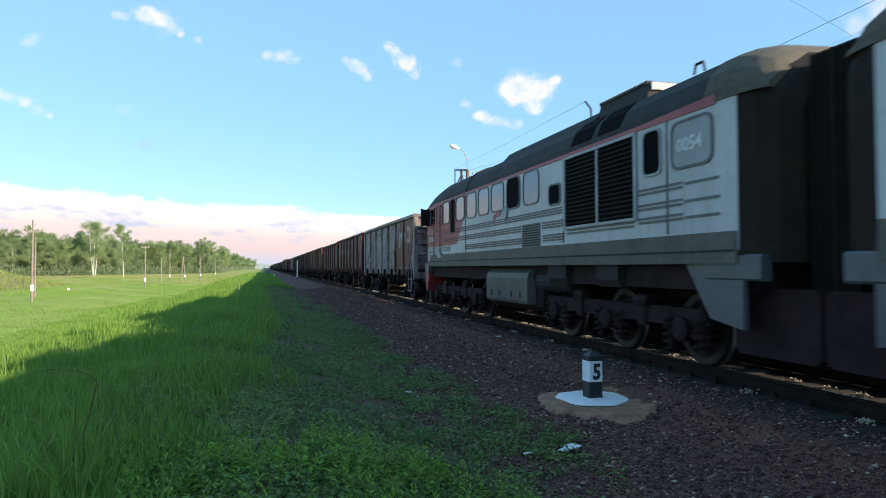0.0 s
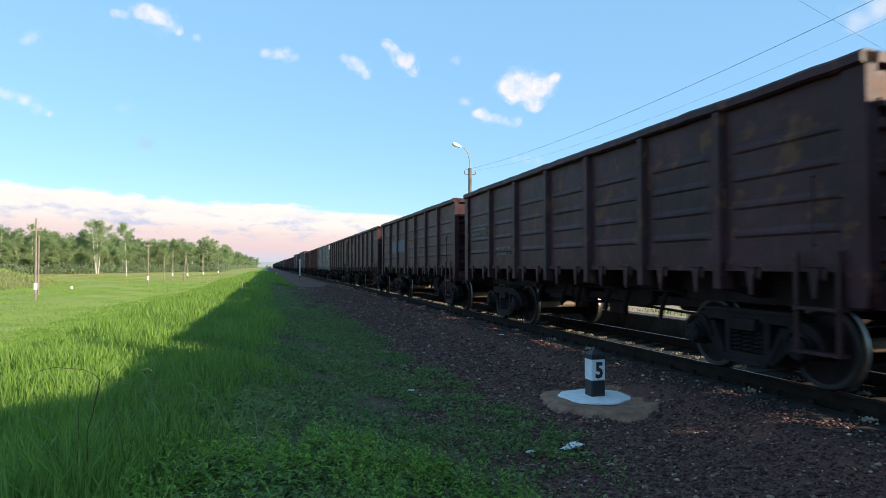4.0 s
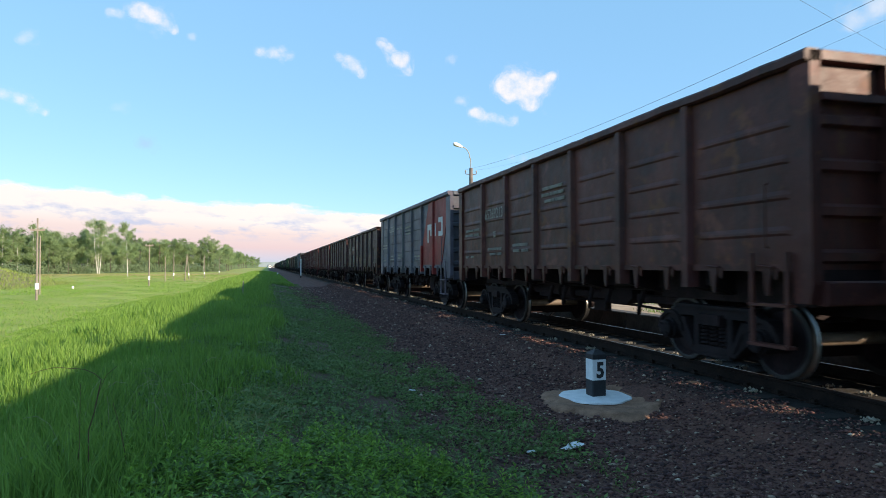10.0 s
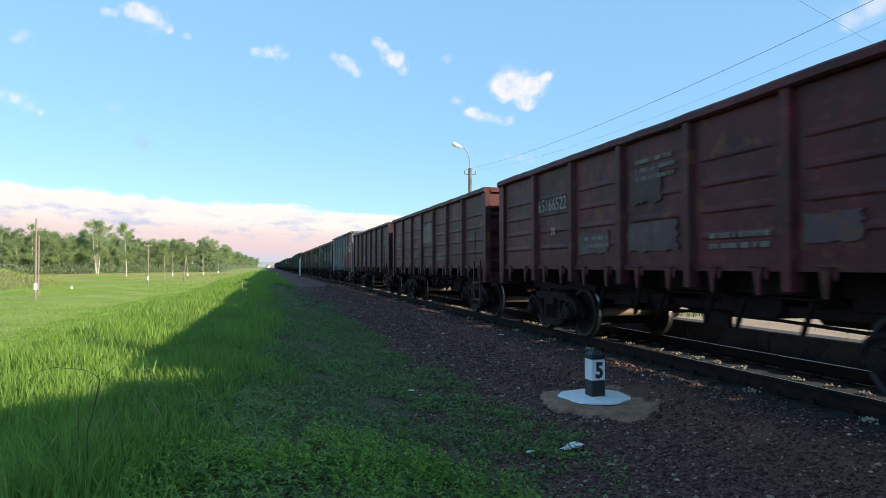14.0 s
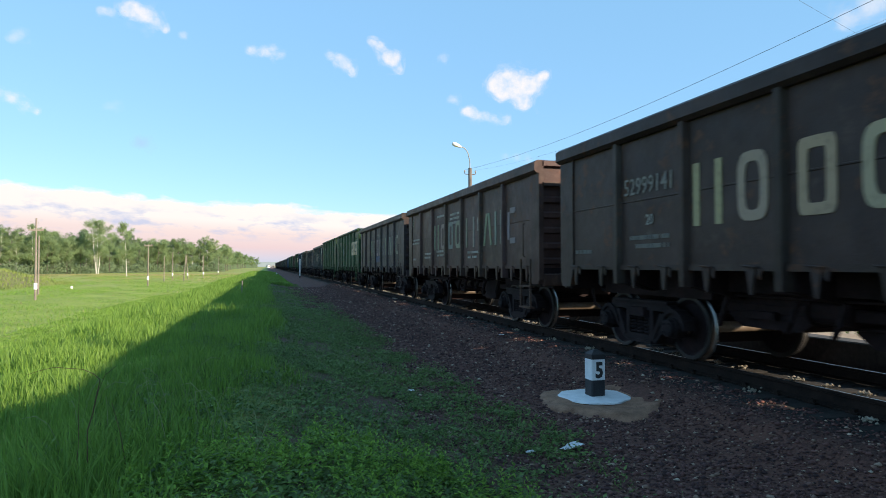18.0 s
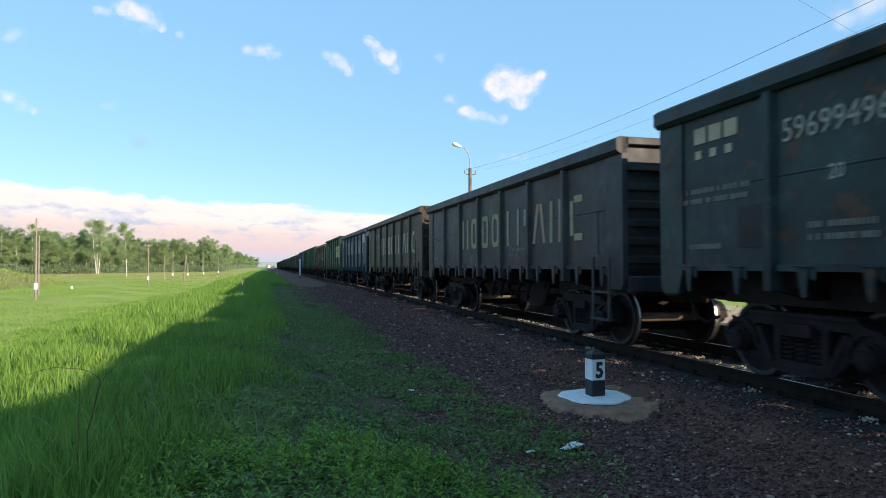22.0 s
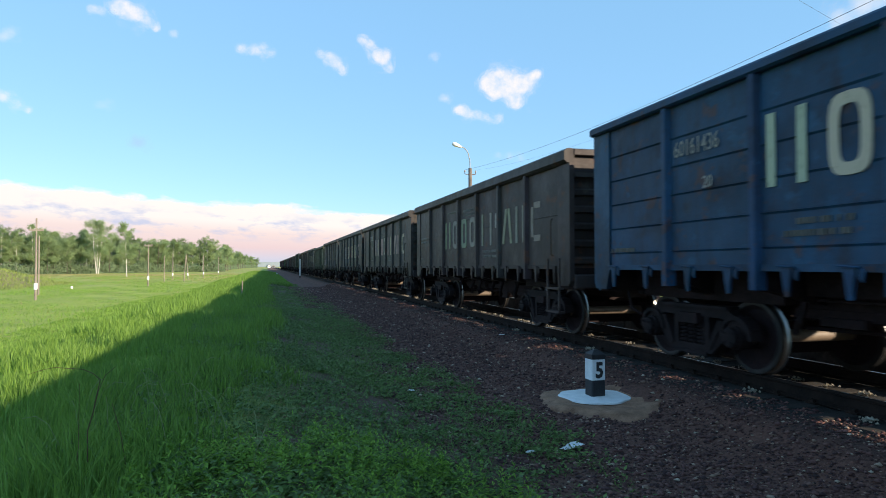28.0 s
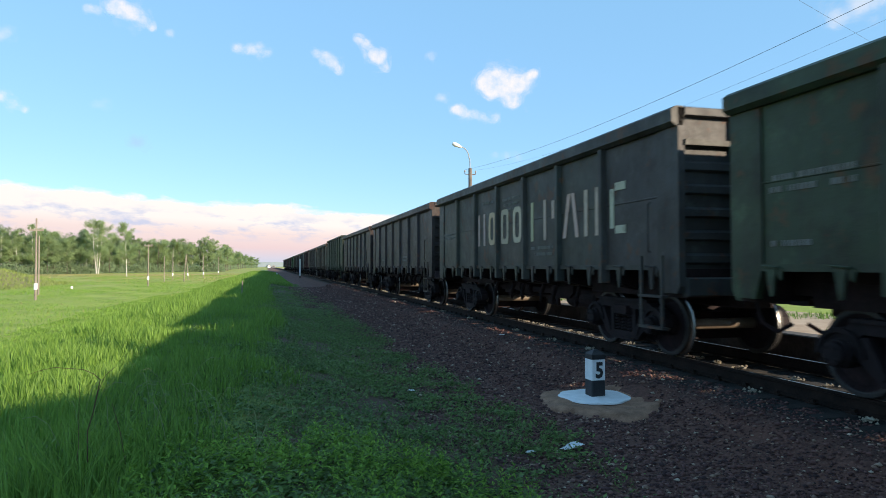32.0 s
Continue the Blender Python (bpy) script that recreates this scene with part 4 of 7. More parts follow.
SPECS = {
    0: old((0.25, 0.265, 0.25), "dirty pale grey gondola with a faded red field", red=(0.18, 0.057, 0.048), sign=(0.3, 0.3, 0.28)),
    1: old(REDDISH, "rusty red-brown gondola with whitewashed patches", patch=((5.72, 4.95, 2.23, 2.58, WHITE_PATCH, "whitewashed patch"), (3.99, 2.75, 2.37, 2.66, WHITE_PATCH, "whitewashed patch"), (1.96, 1.37, 2.42, 2.7, WHITE_PATCH, "whitewashed patch"), (0.45, -0.72, 2.21, 2.67, WHITE_PATCH, "whitewashed patch"))),
    2: old(BROWN, "worn brown steel gondola", h=3.40),
    3: old(RUST, "rusty brown steel gondola"),
    4: old(DARK, "soot-dark brown steel gondola"),
    5: old(DARK, "dark brown gondola with blue scrawls", patch=((3.9, 0.9, 2.0, 2.5, (0.05, 0.12, 0.2), "faded blue scrawl"),)),
    6: old(DARK, "dark brown gondola with a stencilled number", number="65212532", z=2.38, chalk=0.55, patch=((4.1, 2.76, 2.28, 2.78, (0.075, 0.036, 0.028), "faded rusty patch"), (5.85, 4.8, 2.1, 2.75, (0.062, 0.038, 0.036), "faded rusty patch"), (5.8, 5.0, 2.5, 2.7, (0.12, 0.12, 0.1), "grey patch"),)),
    7: old(DARK, "dark brown steel gondola"),
    8: old((0.31, 0.32, 0.28), "rusty off-white gondola with a pinkish faded field", rungs=True, patch=((-0.97, -2.50, 1.46, 3.30, (0.26, 0.21, 0.20), "faded pinkish field"), (-2.70, -4.24, 1.46, 3.30, (0.27, 0.22, 0.205), "faded pinkish field"))),
    9: old(REDDISH, "dull red-brown gondola with white stencils", number="61444755", z=2.55),
    10: old((0.092, 0.015, 0.016), "dark red gondola with a white number", number="64862428", z=2.36, chalk=1.3, patch=((4.2, 3.74, 1.51, 1.94, (0.04, 0.03, 0.03), "dark repaired patch"),)),
    11: ribbed(PALE, "blue-grey gondola with a faded red field", age=0.8, red=(0.27, 0.062, 0.046), ink=1.0),
    12: old((0.095, 0.034, 0.026), "tan-brown gondola with white stencils", h=3.68, number="65269213", z=2.6, ink=0.8),
    13: ribbed(STEELBLUE, "clean blue-grey gondola with a red field", red=(0.26, 0.03, 0.027), number="61328258", z=2.95, chalk=1.35, ink=1.1),
    14: old((0.042, 0.021, 0.025), "soot-grey patched gondola with a white number", number="66491705", z=2.4, chalk=1.2, patch=((4.14, 2.75, 2.2, 2.72, (0.088, 0.024, 0.019), "repainted red-brown patch"), (5.95, 5.2, 2.1, 2.6, (0.062, 0.046, 0.042), "faded brown patch"), (5.15, 4.6, 2.15, 2.6, (0.11, 0.03, 0.025), "faded red patch"), (3.3, 2.76, 1.75, 2.05, (0.06, 0.05, 0.045), "faded grey patch"), (2.3, 1.0, 2.45, 3.0, (0.105, 0.066, 0.052), "faded brown patch"), (5.95, 4.6, 1.5, 1.62, (0.09, 0.038, 0.022), "faded rusty patch"), (2.35, 1.2, 1.6, 2.0, (0.085, 0.034, 0.022), "faded rusty patch"), (0.7, -0.6, 1.55, 1.95, (0.09, 0.034, 0.022), "faded rusty patch"))),
    15: old(DARK, "dark brown steel gondola", disc=(5.4, 2.75, 0.22, (0.12, 0.11, 0.1)), number="", ink=0.8),
    16: old(BROWN, "brown gondola with white stencils"),
    17: old(REDDISH, "dull dark-red gondola with white stencils", number="65166522", z=2.5, patch=((2.35, 1.3, 1.62, 1.98, (0.10, 0.075, 0.085), "scrubbed grey patch"), (0.65, -0.6, 1.62, 2.05, (0.105, 0.078, 0.088), "scrubbed grey patch"), (0.6, -0.2, 2.35, 2.85, (0.085, 0.055, 0.062), "scrubbed faded patch"), (-2.8, -3.5, 1.65, 1.95, (0.095, 0.07, 0.08), "scrubbed grey patch"))),
    18: old(BROWN, "brown gondola with scrubbed grey patches", patch=((0.6, -0.6, 2.2, 2.9, (0.16, 0.14, 0.13), "scrubbed patch"),)),
    19: old(DARK, "soot-dark steel gondola"),
    20: ribbed((0.17, 0.21, 0.235), "light blue-grey gondola with a red field", red=RED),
    21: flat(TEAL, "dark teal gondola with a cream painted name", mark=CREAM, name=CREAM, number="55627842", z=2.78),
    22: flat((0.050, 0.040, 0.033), "dirty olive-grey gondola with a tawny painted name", name=(0.37, 0.29, 0.19), chalk=0.75, number="52999141", z=2.5),
    23: flat((0.088, 0.056, 0.043), "dirty brown-grey gondola with a worn painted name", ink=1.3, disc=(5.72, 3.05, 0.13, (0.3, 0.26, 0.2)), name=(0.26, 0.24, 0.19)),
    24: flat(GREY, "dark grey gondola with a worn painted name", name=(0.28, 0.26, 0.21), patch=((1.0, -0.7, 1.6, 1.9, (0.05, 0.10, 0.2), "blue patch"),)),
    25: ribbed(GREEN, "green gondola with a large cream banner", banner=BANNER, number="59250568", logo=True, z=2.93),
    26: ribbed((0.026, 0.098, 0.037), "green gondola with white stencils", number="54699707", logo=True, z=2.88, patch=((0.17, -0.23, 2.87, 3.14, (0.09, 0.24, 0.2), "turquoise patch"),)),
    27: flat((0.026, 0.058, 0.060), "slate-blue gondola with a white painted name", mark=CREAM, name=(0.42, 0.38, 0.30), number="59699496", z=2.76, patch=((4.86, 4.42, 1.62, 2.12, (0.012, 0.018, 0.02), "dark repainted patch"), (-4.6, -5.7, 2.8, 3.3, (0.5, 0.52, 0.4), "pale poster"),)),
    28: flat(SLATE, "slate-grey gondola with a rusty painted name", h=3.48, nz=-0.06, name=(0.33, 0.27, 0.18)),
    29: flat(OLIVE, "olive-grey gondola with a white painted name", name=CREAM, number="55714036", z=2.76),
    30: flat(NAVY, "navy-blue gondola with a white painted name", age=0.3, mark=CREAM, name=(0.47, 0.43, 0.35), nz=0.24, number="55787246", z=2.79, patch=((-4.6, -5.7, 2.8, 3.3, (0.5, 0.52, 0.48), "pale poster"),)),
    31: ribbed(GREEN, "green gondola with a large cream banner", banner=BANNER, number="59729434", logo=True, z=2.9, patch=((4.07, 3.55, 1.60, 2.02, (0.010, 0.022, 0.024), "dark repainted patch"), (5.95, 5.1, 2.82, 2.98, (0.11, 0.075, 0.02), "scrubbed ochre patch"), (5.95, 5.2, 1.60, 1.78, (0.06, 0.17, 0.14), "scrubbed turquoise patch"))),
    32: flat(OLIVE, "olive-grey gondola with a white painted name", name=CREAM),
    33: ribbed(GREEN, "green gondola with a pale painted emblem", logo=True),
    34: ribbed((0.024, 0.08, 0.04), "bright green gondola"),
    35: ribbed(BLUE, "bright blue gondola with a cream painted name", age=0.7, name=(0.5, 0.47, 0.36), nz=0.36, number="60161436", z=2.90, tall=0.31, wide=0.76, ink=0.4),
    36: flat(GREY, "grey gondola with a worn painted name", name=(0.3, 0.28, 0.22)),
    37: flat((0.058, 0.07, 0.06), "grey-green gondola with a worn painted name", name=CREAM, number="54978337", z=2.75),
    38: flat((0.034, 0.054, 0.052), "dark grey gondola with a cream painted name", name=CREAM, patch=((1.2, 0.6, 1.6, 2.0, (0.05, 0.14, 0.26), "blue patch"),)),
    39: flat((0.05, 0.064, 0.062), "slate gondola patched with blue and grey paint", name=(0.34, 0.27, 0.17), patch=((5.72, 4.5, 2.60, 2.95, (0.20, 0.215, 0.22), "grey repainted patch"), (4.07, 2.75, 2.31, 2.73, (0.24, 0.25, 0.25), "grey repainted patch"), (4.08, 2.9, 1.58, 2.21, (0.025, 0.15, 0.23), "blue repainted patch"), (6.0, 4.5, 1.5, 2.0, (0.26, 0.28, 0.29), "pale repainted patch"), (2.33, 1.0, 2.76, 3.14, (0.22, 0.25, 0.26), "grey repainted patch"))),
    40: flat((0.048, 0.082, 0.046), "dark green gondola with a round emblem", h=3.50, disc=(-4.95, 2.68, 0.44, (0.3, 0.29, 0.24))),
    41: flat((0.058, 0.07, 0.06), "grey-green gondola with a cream painted name", name=CREAM),
    42: flat(GREY, "dirty grey gondola"),
    43: flat(GREY, "dirty grey gondola"),
    44: ribbed((0.035, 0.06, 0.036), "dull green gondola"),
}


def build_train():
    made = []
    tail = [OLIVE, GREY, DARK, SLATE, GREY, OLIVE, GREEN, DARK, GREY, BROWN, GREY, DARK, SLATE]
    for i in range(58):
        spec = SPECS.get(i)
        if spec is None:
            spec = flat(tail[(i - 45) % len(tail)], "worn steel gondola far back in the train")
        made.append(wagon(i, spec))
    return made


TRAIN = build_train()


# ---- diesel locomotive ----
LOCO_WHITE = simple("loco_white_paint", (0.19, 0.215, 0.23), (0.29, 0.32, 0.34), 1.2, 0.45)
LOCO_ROOF = simple("loco_roof_paint", (0.014, 0.014, 0.014), (0.034, 0.032, 0.03), 1.2, 0.75, 0.0, 0.3, 0.01, 0.3)
LOCO_TAN = simple("loco_sunlit_end", (0.05, 0.042, 0.03), (0.12, 0.10, 0.07), 1.0, 0.85)
LOCO_RED = simple("loco_red_paint", (0.22, 0.022, 0.03), (0.32, 0.045, 0.05), 1.5, 0.45)
LOCO_DARKRED = simple("loco_red_edge", (0.05, 0.006, 0.010), (0.09, 0.012, 0.016), 1.5, 0.55)
# blue-grey in the pane colour stands for sky mirrored in glass
PANE = simple("sky_tinted_glass", (0.10, 0.13, 0.16), (0.15, 0.18, 0.215), 1.5, 0.14, 0.0, 0.03, 0.01, 0.5)
LOCO_OLIVE = simple("loco_dirty_band", (0.045, 0.044, 0.036), (0.10, 0.097, 0.08), 1.0, 0.6)
LOCO_STRIPE = simple("loco_grey_stripe", (0.055, 0.062, 0.068), (0.10, 0.11, 0.115), 1.5, 0.5)
LOCO_END = simple("loco_end_paint", (0.009, 0.0065, 0.005), (0.022, 0.015, 0.011), 1.0, 0.8, 0.0, 0.3, 0.01, 0.2)
RUBBER = simple("gangway_rubber", (0.006, 0.006, 0.006), (0.016, 0.015, 0.014), 3, 0.9, 0.0, 0.3, 0.01, 0.15)


def loco_body_material():
    """White paint with soot and brownish runs."""
    m, nt, p = material("loco_body_paint")
    co = coords(nt)
    st = nt.nodes.new("ShaderNodeMapping")
    st.inputs["Scale"].default_value = (2.0, 2.0, 0.25)
    nt.links.new(co, st.inputs["Vector"])
    runs, big, fine = noise_tex(nt, 2.2, 5, 0.65, st.outputs["Vector"]), noise_tex(nt, 0.5, 3, vec=co), noise_tex(nt, 14.0, 4, 0.6, co)
    col = mix(nt, step(nt, big, 0.35, 0.65), (0.34, 0.365, 0.385), (0.46, 0.48, 0.49))
    col = mix(nt, calc(nt, "MULTIPLY", step(nt, runs, 0.5, 0.7), 0.5), col, (0.20, 0.185, 0.16))
    col = mix(nt, calc(nt, "MULTIPLY", step(nt, fine, 0.5, 0.75), 0.25), col, (0.17, 0.16, 0.14))
    nt.links.new(col, p.inputs["Base Color"])
    p.inputs["Roughness"].default_value = 0.45
    bump(nt, p, calc(nt, "ADD", big, calc(nt, "MULTIPLY", fine, 0.1)), 0.3, 0.02)
    return m


def loco_bogie(lo, y):
    b = Shape()
    b.prism([(-2.65, 0.62), (-2.5, 0.82), (2.5, 0.82), (2.65, 0.62), (2.45, 0.56), (-2.45, 0.56)], 0, -1.18, -1.02)
    b.prism([(-2.65, 0.62), (-2.5, 0.82), (2.5, 0.82), (2.65, 0.62), (2.45, 0.56), (-2.45, 0.56)], 0, 1.02, 1.18)
    for yy in (-2.5, -1.05, 1.05, 2.5):
        b.box(-1.1, 1.1, yy - 0.08, yy + 0.08, 0.55, 0.8)
    bg = part("bogie", b.mesh("bogie", BOGIE), lo, loc=(0, y, 0))
    for k in (-1, 0, 1):
        yy = 2.1 * k
        w = part("wheelset", cached("locowheel", lambda: wheel_mesh(0.525)), bg, "dark wheelset with polished steel treads", loc=(0, yy, 0.525))
        WHEELS.append((w, yy, 0.525, 0.525))
        ax = Shape().lathe([(-0.12, 0.11), (-0.1, 0.17), (0.12, 0.17)], (-1.17, yy, 0.525), 0, 14).box(-1.2, -1.02, yy - 0.34, yy + 0.34, 0.42, 0.52)
        part("axle_box", ax.mesh("axle_box", BOGIE), bg)
        part("traction_motor", Shape().box(-0.62, 0.62, yy - 0.25, yy + 0.85, 0.16, 0.86, 0.08).mesh("traction_motor", BOGIE), bg)
        for q in (-0.36, 0.36):
            s = Shape()
            pts = [(-1.12 + 0.12 * math.cos(2 * math.pi * 4 * t / 32), yy + q + 0.12 * math.sin(2 * math.pi * 4 * t / 32), 0.26 + 0.44 * t / 32) for t in range(33)]
            s.pipe(pts, 0.03, 5).tube((-1.12, yy + q, 0.20), (-1.12, yy + q, 0.84), 0.075, None, 10)
            part("spring", s.mesh("spring", BOGIE), bg)
    for yy in (-1.05, 1.05):
        s = Shape().lathe([(-0.16, 0.11), (0.16, 0.11)], (-1.15, yy, 0.88), 1, 10).box(-1.22, -1.1, yy - 0.1, yy + 0.1, 0.5, 0.86)
        part("brake_cylinder", s.mesh("brake_cylinder", BOGIE), bg)
    return bg


def window(lo, y0, y1, z0, z1, mat, frame_mat, name="window", label=""):
    s = Shape()
    w, hgt = y0 - y1, z1 - z0
    r = min(w, hgt) * 0.22
    ring = []
    for cy, cz, a0 in ((y0 - r, z1 - r, 0), (y1 + r, z1 - r, 90), (y1 + r, z0 + r, 180), (y0 - r, z0 + r, 270)):
        for k in range(4):
            a = radians(a0 + 30 * k)
            ring.append((cy + r * math.cos(a), cz + r * math.sin(a)))
    s.prism(ring, 0, -1.482, -1.46)
    o = part(name, s.mesh(name, mat), lo, label)
    fr = Shape()
    n = len(ring)
    grow = [((y - (y0 + y1) / 2) * (1 + 0.07 / w) + (y0 + y1) / 2, (z - (z0 + z1) / 2) * (1 + 0.07 / hgt) + (z0 + z1) / 2) for y, z in ring]
    v = [(-1.495, *p) for p in ring] + [(-1.495, *p) for p in grow] + [(-1.47, *p) for p in ring] + [(-1.47, *p) for p in grow]
    f = []
    for i in range(n):
        j = (i + 1) % n
        f += [(i, j, n + j, n + i), (n + i, n + j, 3 * n + j, 3 * n + i), (i, 2 * n + i, 2 * n + j, j)]
    fr.add(v, f)
    part("frame", fr.mesh("frame", frame_mat), o)
    return o


def locomotive():
    lo = thing("diesel_locomotive", "white and grey diesel locomotive section with a dark roof", "locomotive", "locomotive sections", loc=(TRACK, 14.66, 0))
    # walls and roof as separate lofts
    ys = [(-8.05, 0.985), (-7.9, 0.997), (-7.7, 1.0), (5.45, 1.0)]
    def wall_ring(y, sx):
        return [(1.47 * sx, y, 1.62), (1.475 * sx, y, 3.5), (-1.475 * sx, y, 3.5), (-1.47 * sx, y, 1.62)]
    part("body", loft_rings([wall_ring(y, s) for y, s in ys], loco_body_material(), "body"), lo, "grubby white painted body")
    top = [(1.475, 3.5), (1.44, 3.66), (1.33, 3.90), (1.13, 4.10), (0.85, 4.23), (0.5, 4.31), (0, 4.34)]
    top = top + [(-x, z) for x, z in reversed(top[:-1])]
    def roof_ring(y, sx, drop):
        return [(x * sx * 1.004, y, 3.502 + (z - 3.502) * (1 - drop)) for x, z in top]
    part("roof", loft_rings([roof_ring(-8.06, 0.985, 0.17), roof_ring(-7.75, 0.998, 0.04), roof_ring(-7.4, 1, 0), roof_ring(5.6, 1, 0.02), roof_ring(6.4, 1, 0.12), roof_ring(6.95, 0.995, 0.3), roof_ring(7.35, 0.985, 0.58), roof_ring(7.60, 0.95, 0.88)], LOCO_ROOF, "roof"), lo, "sooty dark grey roof")
    hump = [(x * 0.88, z + 0.16) for x, z in top if abs(x) < 1.4 and z > 3.8]
    hump = [(hump[0][0], 3.9)] + hump + [(hump[-1][0], 3.9)]
    s = Shape().prism(hump, 1, -3.95, 0.75)
    part("roof_hatch", s.mesh("roof_hatch", LOCO_ROOF), lo)
    s = Shape().prism([(1.1, 4.0), (1.0, 4.38), (-1.0, 4.38), (-1.1, 4.0)], 1, -5.55, -3.95)
    part("fan_housing", s.mesh("fan_housing", LOCO_ROOF), lo)
    for k in range(14):
        y = -3.98 - 0.113 * k
        part("louvre", cached("louvre", lambda: Shape().box(-1.02, 1.02, -0.02, 0.045, 4.37, 4.43).mesh("louvre", LOCO_ROOF)), lo, loc=(0, y, 0))
    part("fan_end", Shape().box(-1.0, 1.0, -5.59, -5.55, 4.26, 4.38).mesh("fan_end", LOCO_WHITE), lo, "pale end plate")
    # lower dirty band, red cornice, stripes
    part("skirt", Shape().prism([(-8.04, 1.45), (7.3, 1.45), (6.9, 1.83), (-8.02, 1.85)], 0, -1.4815, 1.4815).mesh("skirt", LOCO_OLIVE), lo, "dirty olive-grey skirt")
    part("sill_rail", Shape().box(-1.492, -1.47, -8.0, 7.0, 1.60, 1.625).mesh("sill_rail", LOCO_ROOF), lo)
    part("cornice", Shape().prism([(6.6, 3.49), (6.6, 3.53), (-5.8, 3.55), (-7.7, 3.60), (-7.7, 3.47), (-5.8, 3.48)], 0, -1.489, -1.455).mesh("cornice", LOCO_RED), lo, "thin faded red line")
    for y0, y1, zs in ((2.87, -3.26, (2.46, 2.51, 2.56)), (2.87, -1.2, (2.21, 2.26, 2.31)), (2.87, -1.22, (1.94, 1.99, 2.04)), (-2.36, -3.3, (2.21, 2.26, 2.31)), (-2.4, -3.3, (1.95, 2.0, 2.05)), (-5.92, -7.0, (2.07, 2.13, 2.27, 2.33, 2.50, 2.56)), (-7.05, -7.75, (2.08, 2.3, 2.54)), (-3.5, -5.8, (2.04, 2.1))):
        for z in zs:
            part("stripe", Shape().box(-1.483, -1.47, y1, y0, z - 0.018, z + 0.018).mesh("stripe", LOCO_STRIPE), lo)
    # red cab end of the hull with its slanting edge, ribs pressed in it
    part("red_field", Shape().prism([(2.98, 3.49), (3.05, 2.88), (3.86, 2.10), (5.45, 2.10), (5.45, 3.49)], 0, -1.4795, -1.46).mesh("red_field", LOCO_RED), lo, "faded red paint with a slanting edge")
    for z in (2.46, 2.51, 2.56, 2.21, 2.26, 2.31):
        part("rib", Shape().box(-1.4835, -1.47, 3.0 if z > 2.4 else 2.98, 3.95 if z > 2.4 else 5.30, z - 0.013, z + 0.013).mesh("rib", LOCO_DARKRED if z > 2.2 else LOCO_STRIPE), lo)
    for z in (2.46, 2.51, 2.56):
        part("rib", Shape().box(-1.4835, -1.47, 4.5, 5.30, z - 0.013, z + 0.013).mesh("rib", LOCO_DARKRED), lo)
    for z in (1.94, 1.99, 2.04):
        part("rib", Shape().box(-1.4835, -1.47, 4.5, 5.30, z - 0.013, z + 0.013).mesh("rib", LOCO_STRIPE), lo)
    # the cab: two side walls with open windows, an empty space between them
    for k in (-1, 1):
        x0, x1 = sorted((k * 1.478, k * 1.43))
        wall = Shape()
        wall.now = 1
        wall.box(x0, x1, 5.45, 7.32, 1.62, 2.10)
        wall.now = 0
        wall.box(x0, x1, 5.45, 7.32, 2.10, 2.87).box(x0, x1, 5.45, 6.38, 2.87, 3.49).box(x0, x1, 6.38, 7.32, 3.36, 3.49).box(x0, x1, 7.16, 7.32, 2.87, 3.36)
        side_wall = part("cab_side", wall.mesh("cab_side", LOCO_RED, LOCO_WHITE), lo, "red cab side over a grubby white foot")
        part("quarter_glass", Shape().box(k * 1.455 - 0.004, k * 1.455 + 0.004, 6.92, 7.16, 2.87, 3.36).mesh("quarter_glass", PANE), side_wall)
        part("window_bar", Shape().box(k * 1.47 - 0.012, k * 1.47 + 0.012, 6.87, 6.93, 2.87, 3.36).mesh("window_bar", BLACK), side_wall)
        part("window_rail", Shape().box(k * 1.45 - 0.02, k * 1.45 + 0.02, 6.38, 6.87, 3.06, 3.12).mesh("window_rail", BLACK), side_wall, "lowered window's dark top rail")
    part("cab_floor", Shape().box(-1.43, 1.43, 5.45, 7.32, 1.55, 1.62).mesh("cab_floor", LOCO_ROOF), lo)
    part("control_desk", Shape().prism([(6.9, 1.62), (7.32, 1.62), (7.32, 2.75), (7.05, 2.6), (6.9, 2.3)], 0, -1.2, 1.2).mesh("control_desk", LOCO_ROOF), lo)
    # cab door with its window, handle and the two grab rails
    dr = part("cab_door", Shape().box(-1.484, -1.46, 5.58, 6.14, 2.10, 3.44).mesh("cab_door", LOCO_RED), lo, "red cab door")
    part("door_foot", Shape().prism([(6.14, 2.10), (6.14, 1.80), (6.06, 1.72), (5.66, 1.72), (5.58, 1.80), (5.58, 2.10)], 0, -1.484, -1.46).mesh("door_foot", LOCO_WHITE), dr, "grubby white foot of the door")
    part("door_gap", Shape().box(-1.486, -1.47, 6.14, 6.155, 1.75, 3.45).box(-1.486, -1.47, 5.565, 5.58, 1.75, 3.45).box(-1.486, -1.47, 5.58, 6.14, 3.44, 3.455).mesh("door_gap", LOCO_DARKRED), dr)
    part("handle", Shape().box(-1.515, -1.484, 5.98, 6.13, 2.60, 2.63).mesh("handle", BLACK), dr)
    window(lo, 6.08, 5.70, 2.88, 3.38, PANE, LOCO_DARKRED, "door_window")
    for y in (6.27, 5.50):
        part("grab_rail", Shape().path([(-1.478, y, 3.40), (-1.54, y, 3.36), (-1.54, y, 1.86), (-1.478, y, 1.80)], 0.016, 6).mesh("grab_rail", LOCO_DARKRED), lo)
    for z in (2.22, 2.50, 1.93):
        part("rib", Shape().box(-1.484, -1.47, 6.42, 7.24, z - 0.016, z + 0.016).mesh("rib", LOCO_DARKRED if z > 2 else LOCO_STRIPE), lo)
